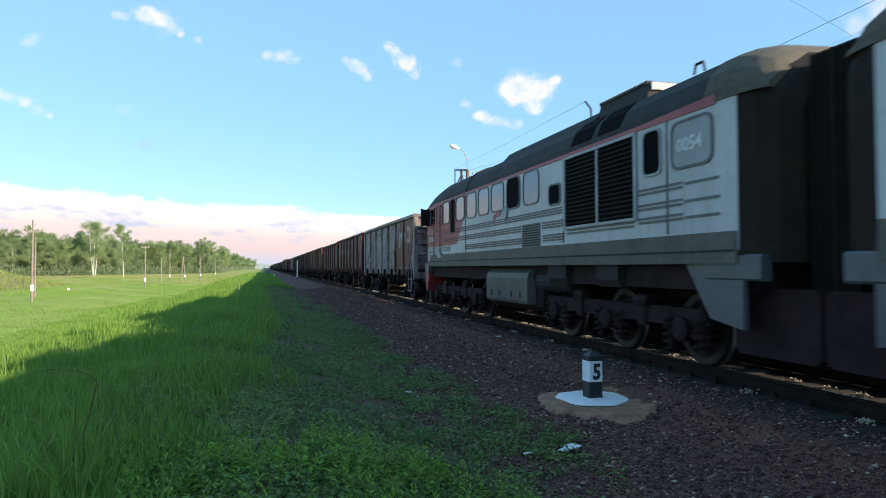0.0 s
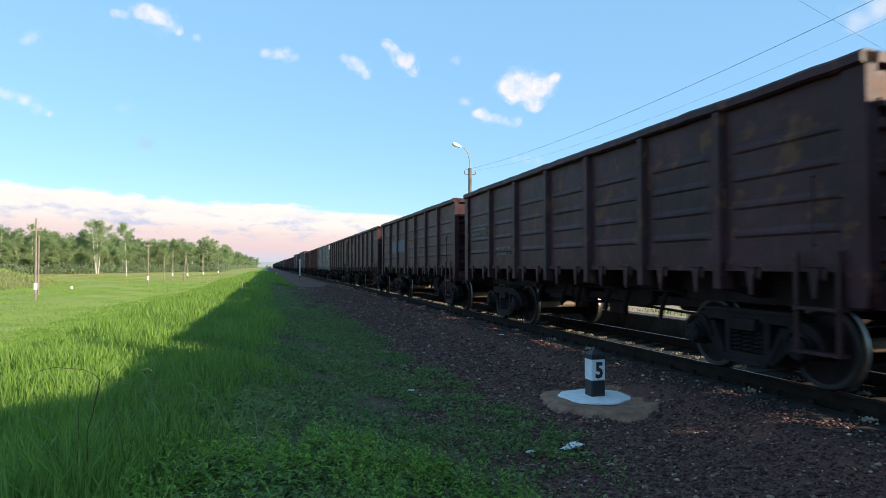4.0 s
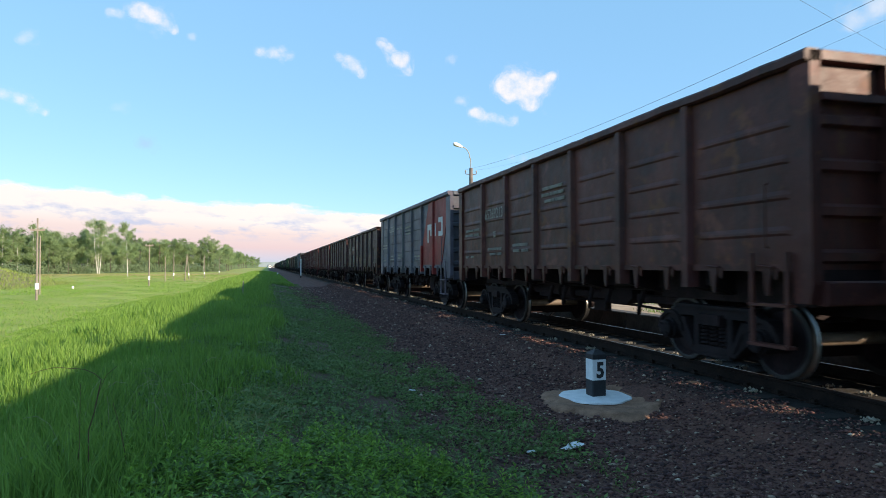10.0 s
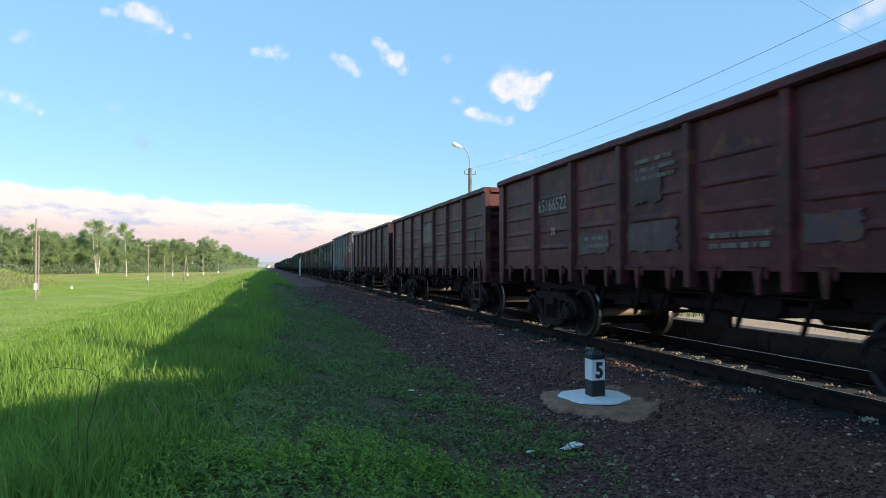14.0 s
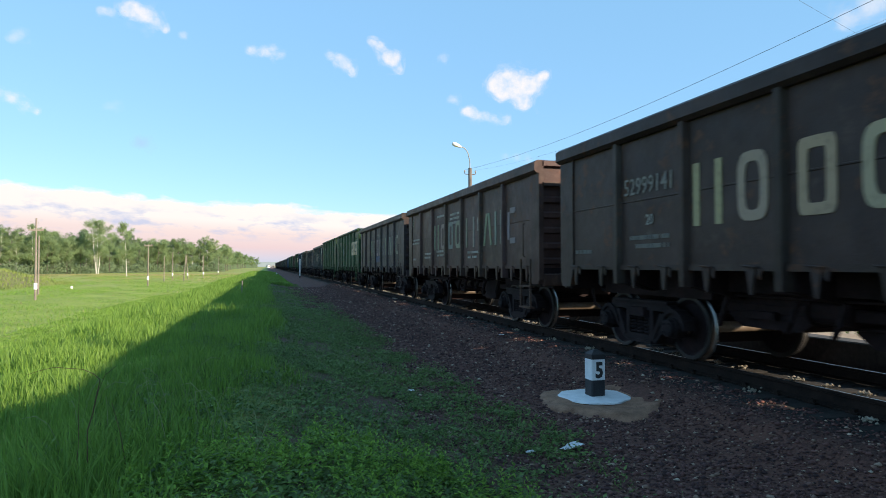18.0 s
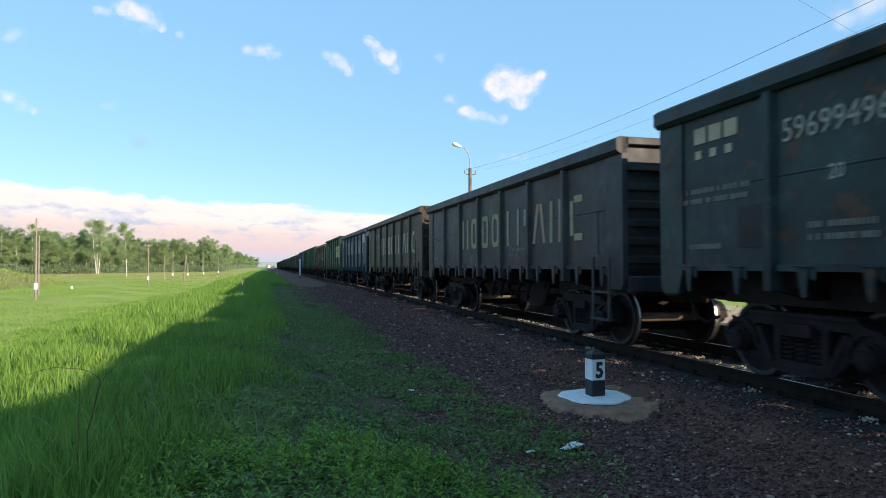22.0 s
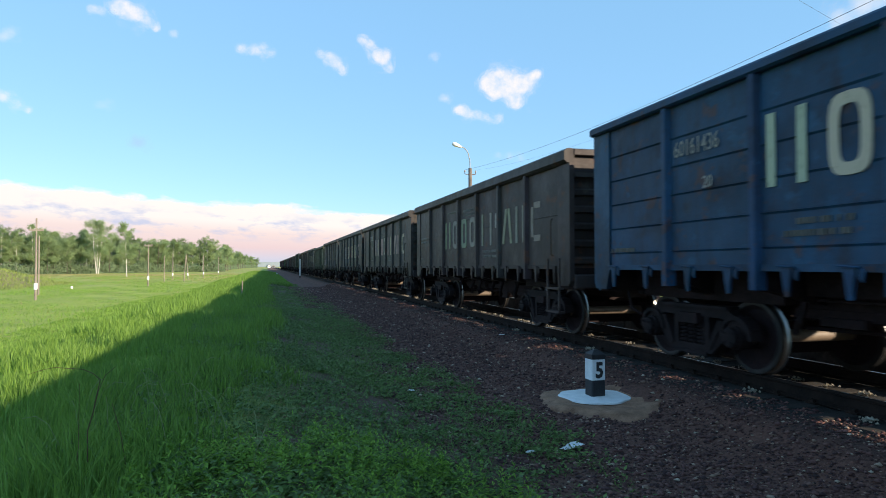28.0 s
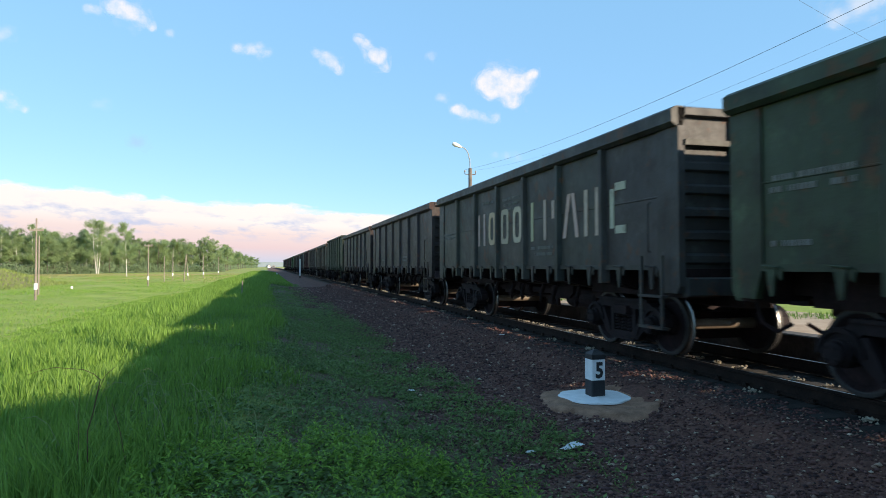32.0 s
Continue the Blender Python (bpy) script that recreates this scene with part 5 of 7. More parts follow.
    part("number", text_mesh("16351082", 0.21, STENCIL, 0.83, 0.004), lo, "white stencilled running number", (0.5, 0.5, 0.5), loc=(-1.482, 7.22, 2.29))
    # windows of the engine room
    for y0, y1, fm in ((5.36, 4.60, LOCO_DARKRED), (3.85, 3.05, LOCO_DARKRED), (2.79, 1.98, LOCO_STRIPE), (1.75, 0.95, LOCO_STRIPE), (0.72, -0.11, LOCO_STRIPE)):
        window(lo, y0, y1, 2.80, 3.45, PANE, fm, label="blue-grey glass, tinted for mirrored sky")
    # a black sheet paints the dark interior of the open window
    window(lo, -0.37, -1.14, 2.78, 3.46, GLASS_AND_GLOOM, LOCO_STRIPE, label="open window, flat black for the shade inside")
    window(lo, -1.39, -2.18, 2.78, 3.46, PANE, LOCO_STRIPE, label="blue-grey glass, tinted for mirrored sky")
    vent = window(lo, 4.44, 4.02, 2.47, 3.46, GLASS_AND_GLOOM, LOCO_DARKRED, "vent")
    for k in range(18):
        part("slat", cached("vent_slat", lambda: Shape().box(-1.492, -1.48, 4.06, 4.40, -0.012, 0.012).mesh("slat", RUBBER)), vent, loc=(0, 0, 2.54 + 0.05 * k))
    for a, b, z in ((0.62, 0.50, 2.58), (0.45, 0.36, 2.62), (0.30, 0.12, 2.63)):
        part("sign_block", Shape().prism([(a, z), (b, z), (b - 0.04, z + 0.14), (a - 0.04, z + 0.14)], 0, -1.483, -1.47).mesh("sign_block", LOCO_RED), lo, "small red slanting block")
    window(lo, -2.72, -3.2, 2.66, 3.02, GLASS_AND_GLOOM, LOCO_STRIPE, "vent")
    window(lo, -6.08, -6.5, 2.78, 3.4, GLASS_AND_GLOOM, LOCO_WHITE, label="dark window")
    pl = window(lo, -6.8, -7.62, 2.78, 3.38, GREY_PANEL, LOCO_STRIPE, label="grey plate with a stencilled number")
    n = part("number", text_mesh("0054", 0.27, STENCIL, 1.0, 0.006), pl, "white stencilled number", (0.6, 0.6, 0.6), loc=(-1.488, -6.9, 2.98))
    part("battery_hatch", Shape().box(-1.492, -1.46, -2.25, -1.3, 1.84, 2.34).mesh("battery_hatch", LOCO_STRIPE), lo, "dark grey hatch")
    part("porthole", Shape().lathe([(-0.02, 0.13), (-0.03, 0.16), (0.02, 0.16)], (-1.485, -0.24, 2.70), 0, 20).mesh("porthole", LOCO_WHITE), lo, "round grey cover")
    for k in range(9):
        part("slat", cached("hatch_slat", lambda: Shape().box(-1.498, -1.49, -2.22, -1.33, -0.012, 0.012).mesh("slat", LOCO_ROOF)), lo, loc=(0, 0, 1.88 + 0.052 * k))
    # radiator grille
    # flat black backing paints the shade behind the slats
    g = part("radiator_grille", Shape().box(-1.4788, -1.46, -5.84, -3.44, 2.16, 3.44).mesh("radiator_grille", GLASS_AND_GLOOM), lo, "black louvred radiator grille")
    part("grille_frame", Shape().box(-1.51, -1.47, -5.9, -5.83, 2.12, 3.48).box(-1.51, -1.47, -3.46, -3.39, 2.12, 3.48).box(-1.51, -1.47, -5.83, -3.46, 2.12, 2.17)
         .box(-1.51, -1.47, -5.83, -3.46, 3.43, 3.48).box(-1.505, -1.475, -4.70, -4.64, 2.17, 3.43).mesh("grille_frame", LOCO_WHITE), g)
    slat = Shape().prism([(-1.479, 0.0), (-1.50, -0.035), (-1.495, -0.04), (-1.475, -0.005)], 1, -1.14, 0)
    sm = slat.mesh("slat", RUBBER)
    for y in (-3.46, -4.70):
        for k in range(16):
            part("slat", sm, g, loc=(0, y, 2.24 + k * 0.076))
    # ends
    def cap_ring(y, sx, drop):
        pts = [(1.47, 1.46), (1.475, 3.5), (1.40, 3.72), (1.13, 3.98), (0.6, 4.15), (0, 4.19)]
        pts = pts + [(-x, z) for x, z in reversed(pts[:-1])]
        return [(x * sx, y, 1.46 + (z - 1.46) * (1 - drop)) for x, z in pts]
    part("end_cap", loft_rings([cap_ring(-8.04, 0.985, 0.0), cap_ring(-8.3, 0.95, 0.05), cap_ring(-8.52, 0.86, 0.10), cap_ring(-8.66, 0.72, 0.15)], LOCO_END, "end_cap"), lo, "sooty brown rounded end")
    # tan colour stands for the sun catching the top of the end
    part("roof_end", loft_rings([roof_ring(-7.45, 1.006, -0.012), roof_ring(-7.75, 1.006, 0.02), roof_ring(-8.04, 0.996, 0.14), roof_ring(-8.28, 0.97, 0.34), roof_ring(-8.45, 0.92, 0.6)], LOCO_TAN, "roof_end"), lo, "tan roof end, coloured for sunlight")
    part("gangway", Shape().box(-0.85, 0.85, -8.98, -8.6, 1.2, 3.72, 0.08).mesh("gangway", RUBBER), lo, "black rubber gangway bellows")
    for k in range(4):
        y = -8.70 - 0.085 * k
        part("bellows_fold", Shape().box(-0.98, 0.98, y - 0.025, y + 0.025, 1.15, 3.82).mesh("bellows_fold", RUBBER), lo)
    part("underframe", Shape().box(-1.3, 1.3, -8.2, 7.7, 1.1, 1.46).box(-0.3, 0.3, -8.4, 8.3, 0.9, 1.2).mesh("underframe", BOGIE), lo)
    part("buffer_beam", Shape().box(-1.45, 1.45, 7.35, 7.85, 1.22, 1.56, 0.05).mesh("buffer_beam", LOCO_STRIPE), lo, "dirty grey buffer beam")
    part("letter", text_mesh("\u0411", 0.24, STENCIL, 0.9, 0.006), lo, "white stencilled letter", (0.5, 0.5, 0.5), loc=(-1.456, 7.55, 1.30))
    part("snow_plough", Shape().prism([(7.3, 1.22), (7.85, 1.22), (7.75, 0.62), (7.55, 0.60)], 0, -1.44, 1.44).mesh("snow_plough", LOCO_RED), lo, "red snow plough plate")
    part("plough_foot", Shape().prism([(7.5, 0.2), (8.0, 0.15), (7.75, 0.62), (7.55, 0.60)], 0, -1.3, 1.3).mesh("plough_foot", BOGIE), lo)
    nose = loft_rings([[(x * q, y + lean * (z - 1.56), z) for x, z in ((1.478, 1.56), (1.478, 2.75), (1.478, 3.49), (-1.478, 3.49), (-1.478, 2.75), (-1.478, 1.56))]
                       for y, q, lean in ((7.30, 1.0, 0.0), (7.48, 0.985, -0.02), (7.62, 0.94, -0.05), (7.70, 0.86, -0.08))], LOCO_RED, "cab_nose")
    nz = part("cab_nose", nose, lo, "red cab front")
    for x in (-0.60, 0.60):
        part("windscreen", Shape().prism([(7.64, 2.80), (7.67, 2.80), (7.62, 3.40), (7.59, 3.40)], 0, x - 0.52, x + 0.52).mesh("windscreen", GLASS_AND_GLOOM), nz)
    for x in (-1.25, 1.25):
        part("marker_lamp", Shape().lathe([(-0.12, 0.08), (0.10, 0.13), (0.16, 0.13), (0.18, 0.09)], (x * 1.03, 7.52, 2.58), 1, 14).mesh("marker_lamp", LOCO_RED), nz, "red bulging marker lamp")
    part("mirror", Shape().box(-1.74, -1.475, 7.22, 7.30, 2.86, 3.42).box(-1.74, -1.70, 7.14, 7.34, 2.84, 3.44).box(-1.53, -1.47, 7.14, 7.34, 2.84, 3.44).mesh("mirror", LOCO_END), lo, "dark wind deflector beside the cab window")
    for x0, x1 in ((-1.44, -1.36), (1.36, 1.44)):
        part("end_skirt", Shape().prism([(-8.1, 1.46), (-7.0, 1.46), (-7.5, 0.75), (-8.1, 0.65)], 0, x0, x1).mesh("end_skirt", LOCO_STRIPE), lo)
    part("coupler", cached("coupler_loco", lambda: Shape().box(-0.12, 0.12, 7.8, 8.7, 0.95, 1.15, 0.03).box(-0.2, 0.2, 8.4, 8.68, 0.88, 1.2, 0.03).mesh("coupler", BOGIE)), lo)
    part("rear_coupler", Shape().box(-1.15, 1.15, -8.95, -7.6, 0.32, 1.15, 0.08).mesh("rear_coupler", BOGIE), lo)
    tank = part("fuel_tank", Shape().box(-1.25, 1.25, -1.9, 1.6, 0.45, 1.15, 0.1).mesh("fuel_tank", BOGIE), lo)
    for y0, y1 in ((-1.50, -0.16), (-0.15, 1.18)):
        bx = part("battery_box", Shape().prism([(-1.44, 0.60), (-1.46, 0.66), (-1.46, 1.16), (-1.42, 1.28), (-1.32, 1.36), (-1.2, 1.38), (-1.2, 0.60)], 1, y0, y1).mesh("battery_box", LOCO_OLIVE), lo, "pale olive battery box")
        for u in (0.3, 0.7):
            y = y0 + (y1 - y0) * u
            part("box_latch", Shape().box(-1.475, -1.455, y - 0.03, y + 0.03, 0.72, 0.86).mesh("box_latch", LOCO_ROOF), bx)
    # seams of the hull, roof shutters, vents between the bogies
    for y in (2.93, -3.34, -6.66):
        part("seam", Shape().box(-1.4835, -1.47, y - 0.012, y + 0.012, 1.87, 3.49).mesh("seam", LOCO_ROOF), lo)
    # black plates paint the shade inside the roof openings
    for y0, y1 in ((-4.6, -5.35), (-3.6, -4.4)):
        part("roof_shutter", Shape().prism([(-1.455, 3.66), (-1.345, 3.91), (-1.15, 4.10), (-1.1, 4.06), (-1.3, 3.86), (-1.40, 3.66)], 1, y1, y0).mesh("roof_shutter", GLASS_AND_GLOOM), lo, "shuttered opening in the roof slope, black for its shade")
    part("roof_band", Shape().prism([(-1.492, 3.50), (-1.458, 3.67), (-1.35, 3.92), (-1.145, 4.125), (-0.86, 4.255), (-0.5, 4.335), (0, 4.365), (0, 4.3), (-0.5, 4.28), (-1.1, 4.06), (-1.42, 3.6)], 1, 2.86, 2.94).mesh("roof_band", LOCO_ROOF), lo)
    for y0, y1 in ((-3.3, -2.5), (-5.2, -4.5)):
        part("sand_box", Shape().prism([(-1.42, 1.46), (-1.42, 1.20), (-1.36, 1.08), (-1.1, 1.08), (-1.1, 1.46)], 1, y1, y0).mesh("sand_box", LOCO_ROOF), lo, "dirty dark grey sand box")
    for x0, x1 in ((-1.46, -1.30), (1.30, 1.46)):
        part("end_beam", Shape().box(x0, x1, -8.42, -7.45, 1.24, 1.56, 0.03).mesh("end_beam", LOCO_STRIPE), lo, "dirty light grey end beam")
    part("air_reservoir", Shape().lathe([(-0.8, 0.05), (-0.76, 0.2), (-0.7, 0.24), (0.7, 0.24), (0.76, 0.2), (0.8, 0.05)], (-1.1, -2.4, 1.12), 1, 16).mesh("air_reservoir", LOCO_ROOF, smooth=False), lo, "grey cylindrical air reservoir")
    loco_bogie(lo, -4.5)
    loco_bogie(lo, 4.9)
    part("mast", Shape().path([(-0.7, 6.63, 4.1), (-0.7, 6.63, 4.8)], 0.018, 6).mesh("mast", BLACK), lo)
    star = Shape().path([(-0.7, 5.9, 4.25), (-0.7, 5.9, 4.62)], 0.03, 6)
    for k in range(4):
        a = math.pi / 4 + k * math.pi / 2
        star.path([(-0.7 + 0.16 * math.cos(a), 5.9 + 0.16 * math.sin(a), 4.2), (-0.7, 5.9, 4.5)], 0.012, 5)
        pts = [(-0.7 + 0.13 * math.cos(a) + 0.1 * math.cos(q), 5.9 + 0.13 * math.sin(a) + 0.1 * math.sin(q), 4.64) for q in [math.pi * j / 4 for j in range(9)]]
        star.path(pts, 0.011, 5)
    part("roof_antenna", star.mesh("roof_antenna", BLACK), lo, "four-looped roof antenna")
    part("antenna", Shape().path([(-0.4, -2.45, 4.3), (-0.4, -2.45, 4.72), (-0.4, -2.2, 4.94)], 0.02, 6).mesh("antenna", BLACK), lo)
    part("antenna_wire", Shape().path([(-0.4, -2.2, 4.94), (-0.5, 2.2, 4.86), (-0.7, 6.63, 4.79)], 0.003, 4).mesh("antenna_wire", BLACK), lo)
    for y in (-5.4, -6.7):
        part("lifting_eye", Shape().path([(-0.95, y - 0.12, 4.2), (-0.95, y - 0.08, 4.34), (-0.95, y + 0.08, 4.34), (-0.95, y + 0.12, 4.2)], 0.02, 6).mesh("lifting_eye", LOCO_ROOF), lo)
    return lo


LOCO = locomotive()
LEAD = copy_thing(LOCO, pose(TRACK, -2.74, 0, 0, 0, 180))
for o in LEAD.children_recursive:
    if o.name.startswith("wheelset"):
        WHEELS.append((o, o.location.y, 0.525, -0.525))

# ---- lineside things ----


def picket_post():
    z = float(ground_z(4.5, 8.4))
    p = thing("picket_post", "short black and white picket post numbered five", "marker post", loc=(4.5, 8.4, z))
    w = 0.105
    col = Shape().box(-w, w, -w, w, -0.05, 0.30, 0.012)
    part("base_block", col.mesh("base_block", BLACK), p, "black painted foot")
    part("number_block", Shape().box(-w - 0.002, w + 0.002, -w - 0.002, w + 0.002, 0.30, 0.59, 0.012).mesh("number_block", WHITE), p, "white number field")
    cap = Shape().add([(-w, -w, 0.59), (w, -w, 0.59), (w, w, 0.59), (-w, w, 0.59), (-w, -w, 0.66), (w, -w, 0.66), (w, w, 0.66), (-w, w, 0.66), (-0.03, -0.03, 0.72), (0.03, -0.03, 0.72), (0.03, 0.03, 0.72), (-0.03, 0.03, 0.72)],
                      [(0, 3, 2, 1), (0, 1, 5, 4), (1, 2, 6, 5), (2, 3, 7, 6), (3, 0, 4, 7), (4, 5, 9, 8), (5, 6, 10, 9), (6, 7, 11, 10), (7, 4, 8, 11), (8, 9, 10, 11)])
    part("cap", cap.mesh("cap", BLACK), p, "black pyramid cap")
    me = text_mesh("5", 0.30, BLACK, 0.82)
    me.transform(Matrix.Rotation(radians(90), 4, "Z"))
    part("number", me, p, "black figure five", loc=(-0.05, -w - 0.004, 0.34))
    # whitewashed collar and the sand heap under it
    s = Shape().lathe([(-0.02, 0.5), (0.0, 0.495), (0.008, 0.47), (0.014, 0.12)], (0.0, 0.0, 0.0), 2, 48)
    c = solid("whitewashed_ring", settle(wobble(s.mesh("whitewashed_ring", WHITE), 0.06, 4), 0.15), "whitewashed round patch of ground about the post", "painted ring", loc=(4.5, 8.4, z + 0.062))
    s = Shape().lathe([(-0.10, 1.12), (-0.04, 1.0), (-0.005, 0.93), (0.02, 0.84), (0.035, 0.74), (0.03, 0.62), (0.01, 0.5), (0.0, 0.3), (0.0, 0.05)], (0.08, -0.22, 0.0), 2, 96)
    solid("sand_mound", settle(wobble(s.mesh("sand_mound", SAND, smooth=True), 0.13, 4), 0.55), "low mound of brown sand round the post", "sand mound", loc=(4.5, 8.4, z + 0.03))


def settle(me, share):
    """Lets a low round patch about the post follow the ground."""
    z0 = float(ground_z(4.5, 8.4))
    for v in me.vertices:
        v.co.z += share * (float(ground_z(4.5 + v.co.x, 8.4 + v.co.y)) - z0)
    return me


def wobble(me, amount, scale):
    for v in me.vertices:
        r = math.hypot(v.co.x, v.co.y)
        if r > 0.2:
            k = 1 + amount * noise.noise(Vector((v.co.x * scale, v.co.y * scale, 1.7))) * 2
            v.co.x *= k
            v.co.y *= k
            if r > 0.58:
                v.co.z += 0.022 * noise.noise(Vector((v.co.x * 9, v.co.y * 9, 4.0))) + 0.03 * noise.noise(Vector((v.co.x * 3, v.co.y * 3, 8.0)))
    return me


picket_post()


def platform():
    """A low sandy platform beyond the line, edged with concrete blocks."""
    p = thing("platform", "low sand-covered station platform with a concrete edge", "platform", loc=(8.9, 0, 0))
    p["kind"] = "structure"
    part("surface", Shape().box(0.42, 4.6, -40, 60, -0.5, 0.19).mesh("surface", SAND_LIT), p, "trodden pale sand")
    me = Shape().box(0.0, 0.42, -1.235, 1.235, -0.55, 0.20, 0.02).mesh("edge_block", EDGE_SHADE)
    for k in range(40):
        part("edge_block", me, p, loc=(0, -38.75 + 2.5 * k, 0))


# edge concrete coloured dark for the shade on its track side
EDGE_SHADE = simple("shade_dark_concrete", (0.03, 0.027, 0.024), (0.09, 0.08, 0.07), 1.5, 0.9)
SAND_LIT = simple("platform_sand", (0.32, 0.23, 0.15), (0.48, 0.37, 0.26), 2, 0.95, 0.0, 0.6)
platform()


def station_building():
    """An unseen building assumed behind the viewer, added to shade the near grass."""
    p = thing("station_building", "plain two-storey plastered building beside the platform, added to cast shade", "building", loc=(14.2, -13.1, -0.65))
    part("wall", Shape().box(0, 9, -18, 0, -0.3, 7.6).mesh("wall", SAND_LIT), p, "pale plastered walls")
    part("roof", Shape().prism([(-0.4, 7.6), (9.4, 7.6), (9.0, 8.2), (6.5, 10.0), (2.5, 10.0), (0.0, 8.2)], 1, -18.4, 0.4).mesh("roof", CONCRETE), p, "grey sheet roof")
    for k in range(6):
        for z in (1.3, 4.7):
            w = part("window", Shape().box(-0.03, 0.02, -0.6, 0.6, z, z + 1.7).mesh("window", GLASS_AND_GLOOM), p, loc=(0, -2 - 2.8 * k, 0))
            part("sill", Shape().box(-0.12, 0, -0.7, 0.7, z - 0.08, z).mesh("sill", CONCRETE), w)


station_building()


def lamp_pole():
    x, y = 10.4, 33.0
    z = 0.19
    p = thing("street_lamp", "concrete lamp pole with a curved bracket and a lit-grey lamp head", "street lamp", loc=(x, y, z))
    hp = 6.62 - z
    part("pole", Shape().tube((0, 0, -0.3), (0, 0, hp), 0.12, 0.095, 12).mesh("pole", simple("old_concrete", (0.10, 0.085, 0.078), (0.21, 0.18, 0.165), 3, 0.9)), p)
    pts = [(0, 0, hp - 0.5)] + [(-0.06 - 0.55 * (1 - math.cos(a)), 0, hp + 0.55 + 0.6 * math.sin(a)) for a in (0, 0.35, 0.7, 1.05, 1.4)]
    part("bracket", Shape().path([(0, 0, hp - 0.4), (-0.02, 0, hp + 0.5)] + pts[1:], 0.026, 8).mesh("bracket", CONCRETE), p)
    e = pts[-1]
    head = Shape().lathe([(-0.32, 0.03), (-0.28, 0.09), (-0.13, 0.12), (0.08, 0.09), (0.24, 0.045)], (0, 0, 0), 0, 14).mesh("lamp_head", LAMPGLASS, smooth=True)
    o = part("lamp_head", head, p, "pale streamlined lamp head", loc=(e[0] - 0.18, 0, e[2] + 0.05))
    o.rotation_euler = (0, radians(18), 0)
    part("crossarm", Shape().path([(-0.3, 0, hp - 0.2), (-0.3, 0, hp - 0.3), (-0.24, 0, hp - 0.33), (0.24, 0, hp - 0.33), (0.3, 0, hp - 0.3), (0.3, 0, hp - 0.2)], 0.02, 6).mesh("crossarm", BARK), p, "thin iron hooks")
    for dx in (-0.3, 0.3):
        part("insulator", Shape().lathe([(0, 0.025), (0.04, 0.045), (0.09, 0.04), (0.11, 0.015)], (dx, 0, hp - 0.22), 2, 10).mesh("insulator", CONCRETE), p)
    # overhead wires from the pole to one behind the viewer
    for dx, end, zz, sag, r in ((-0.3, (10.0, -1.0, 6.55), hp - 0.1, 0.70, 0.0048), (0.3, (10.7, -1.0, 6.55), hp - 0.1, 0.86, 0.0022)):
        a, b = Vector((x + dx, y, z + zz)), Vector(end)
        pts = [a.lerp(b, i / 28) - Vector((0, 0, sag * 4 * (i / 28) * (1 - i / 28))) for i in range(29)]
        solid("overhead_wire", Shape().pipe(pts, r, 5).mesh("overhead_wire", WIRE), "thin dark overhead wire on a lamp pole", "wire", "overhead wires")
    a, b = Vector((-14.0, 0.9, 7.5)), Vector((30.0, 20.1, 7.5))
    solid("overhead_wire", Shape().pipe([a.lerp(b, k / 8) for k in range(9)], 0.0032, 5).mesh("overhead_wire", WIRE), "thin dark wire crossing over the line", "wire", "overhead wires")
    for end in (a, b):
        gz = float(ground_z(end.x, end.y))
        w = thing("wire_pole", "plain wooden pole carrying a crossing wire", "pole", "wire poles", loc=(end.x, end.y, gz))
        part("shaft", Shape().tube((0, 0, -0.3), (0, 0, end.z - gz + 0.1), 0.12, 0.08, 10).mesh("shaft", POLEWOOD), w)
    q = thing("concrete_pole", "plain concrete line pole carrying overhead wires", "pole", loc=(10.35, -1.0, 0.19))
    part("pole", Shape().tube((0, 0, -0.3), (0, 0, 6.6), 0.15, 0.11, 12).mesh("pole", CONCRETE), q)
    part("crossarm", Shape().box(-0.36, 0.36, -0.04, 0.04, 6.28, 6.36).mesh("crossarm", BARK), q)


lamp_pole()


def white_post():
    x, y = 4.9, 105.0
    p = thing("signal_post", "slim white lineside post with a black foot", "post", loc=(x, y, float(ground_z(x, y))))
    part("shaft", Shape().box(-0.1, 0.1, -0.1, 0.1, 0.35, 3.0, 0.02).mesh("shaft", WHITE), p)
    part("foot", Shape().box(-0.102, 0.102, -0.102, 0.102, -0.2, 0.35, 0.02).mesh("foot", BLACK), p, "black foot")


white_post()


def telegraph_pole(x, y, h, arms, mark=True, lean=0.0, words="weathered wooden telegraph pole with a white mark", drop=1.05):
    z = float(ground_z(x, y))
    p = thing("telegraph_pole", words + " in the field", "telegraph pole", "telegraph poles", loc=(x, y, z))
    p.rotation_euler = (0, radians(lean), radians(8))
    part("shaft", Shape().tube((0, 0, -0.3), (0, 0, h), 0.10, 0.065, 10).mesh("shaft", POLEWOOD), p)
    for k in range(arms):
        za = h - drop - 0.55 * k
        a = part("crossarm", Shape().box(-0.56, 0.56, -0.06, 0.06, za - 0.05, za + 0.1).mesh("crossarm", POLEWOOD), p)
        for dx in (-0.46, 0.46):
            part("insulator", Shape().lathe([(0, 0.04), (0.07, 0.06), (0.17, 0.055), (0.21, 0.02)], (dx, 0, za + 0.1), 2, 8).mesh("insulator", CONCRETE), a)
    if mark:
        part("white_mark", Shape().tube((0, 0, 0.95), (0, 0, 1.5), 0.15, 0.147, 12).mesh("white_mark", WHITE), p, "white painted band")


telegraph_pole(-19.5, 63.85, 7.15, 1)
telegraph_pole(-22.95, 76.0, 6.1, 0, False, words="bare wooden prop pole")
telegraph_pole(-16.9, 103.0, 6.2, 1, drop=0.28)
telegraph_pole(-19.4, 135.8, 5.0, 0, False, words="bare weathered pole")
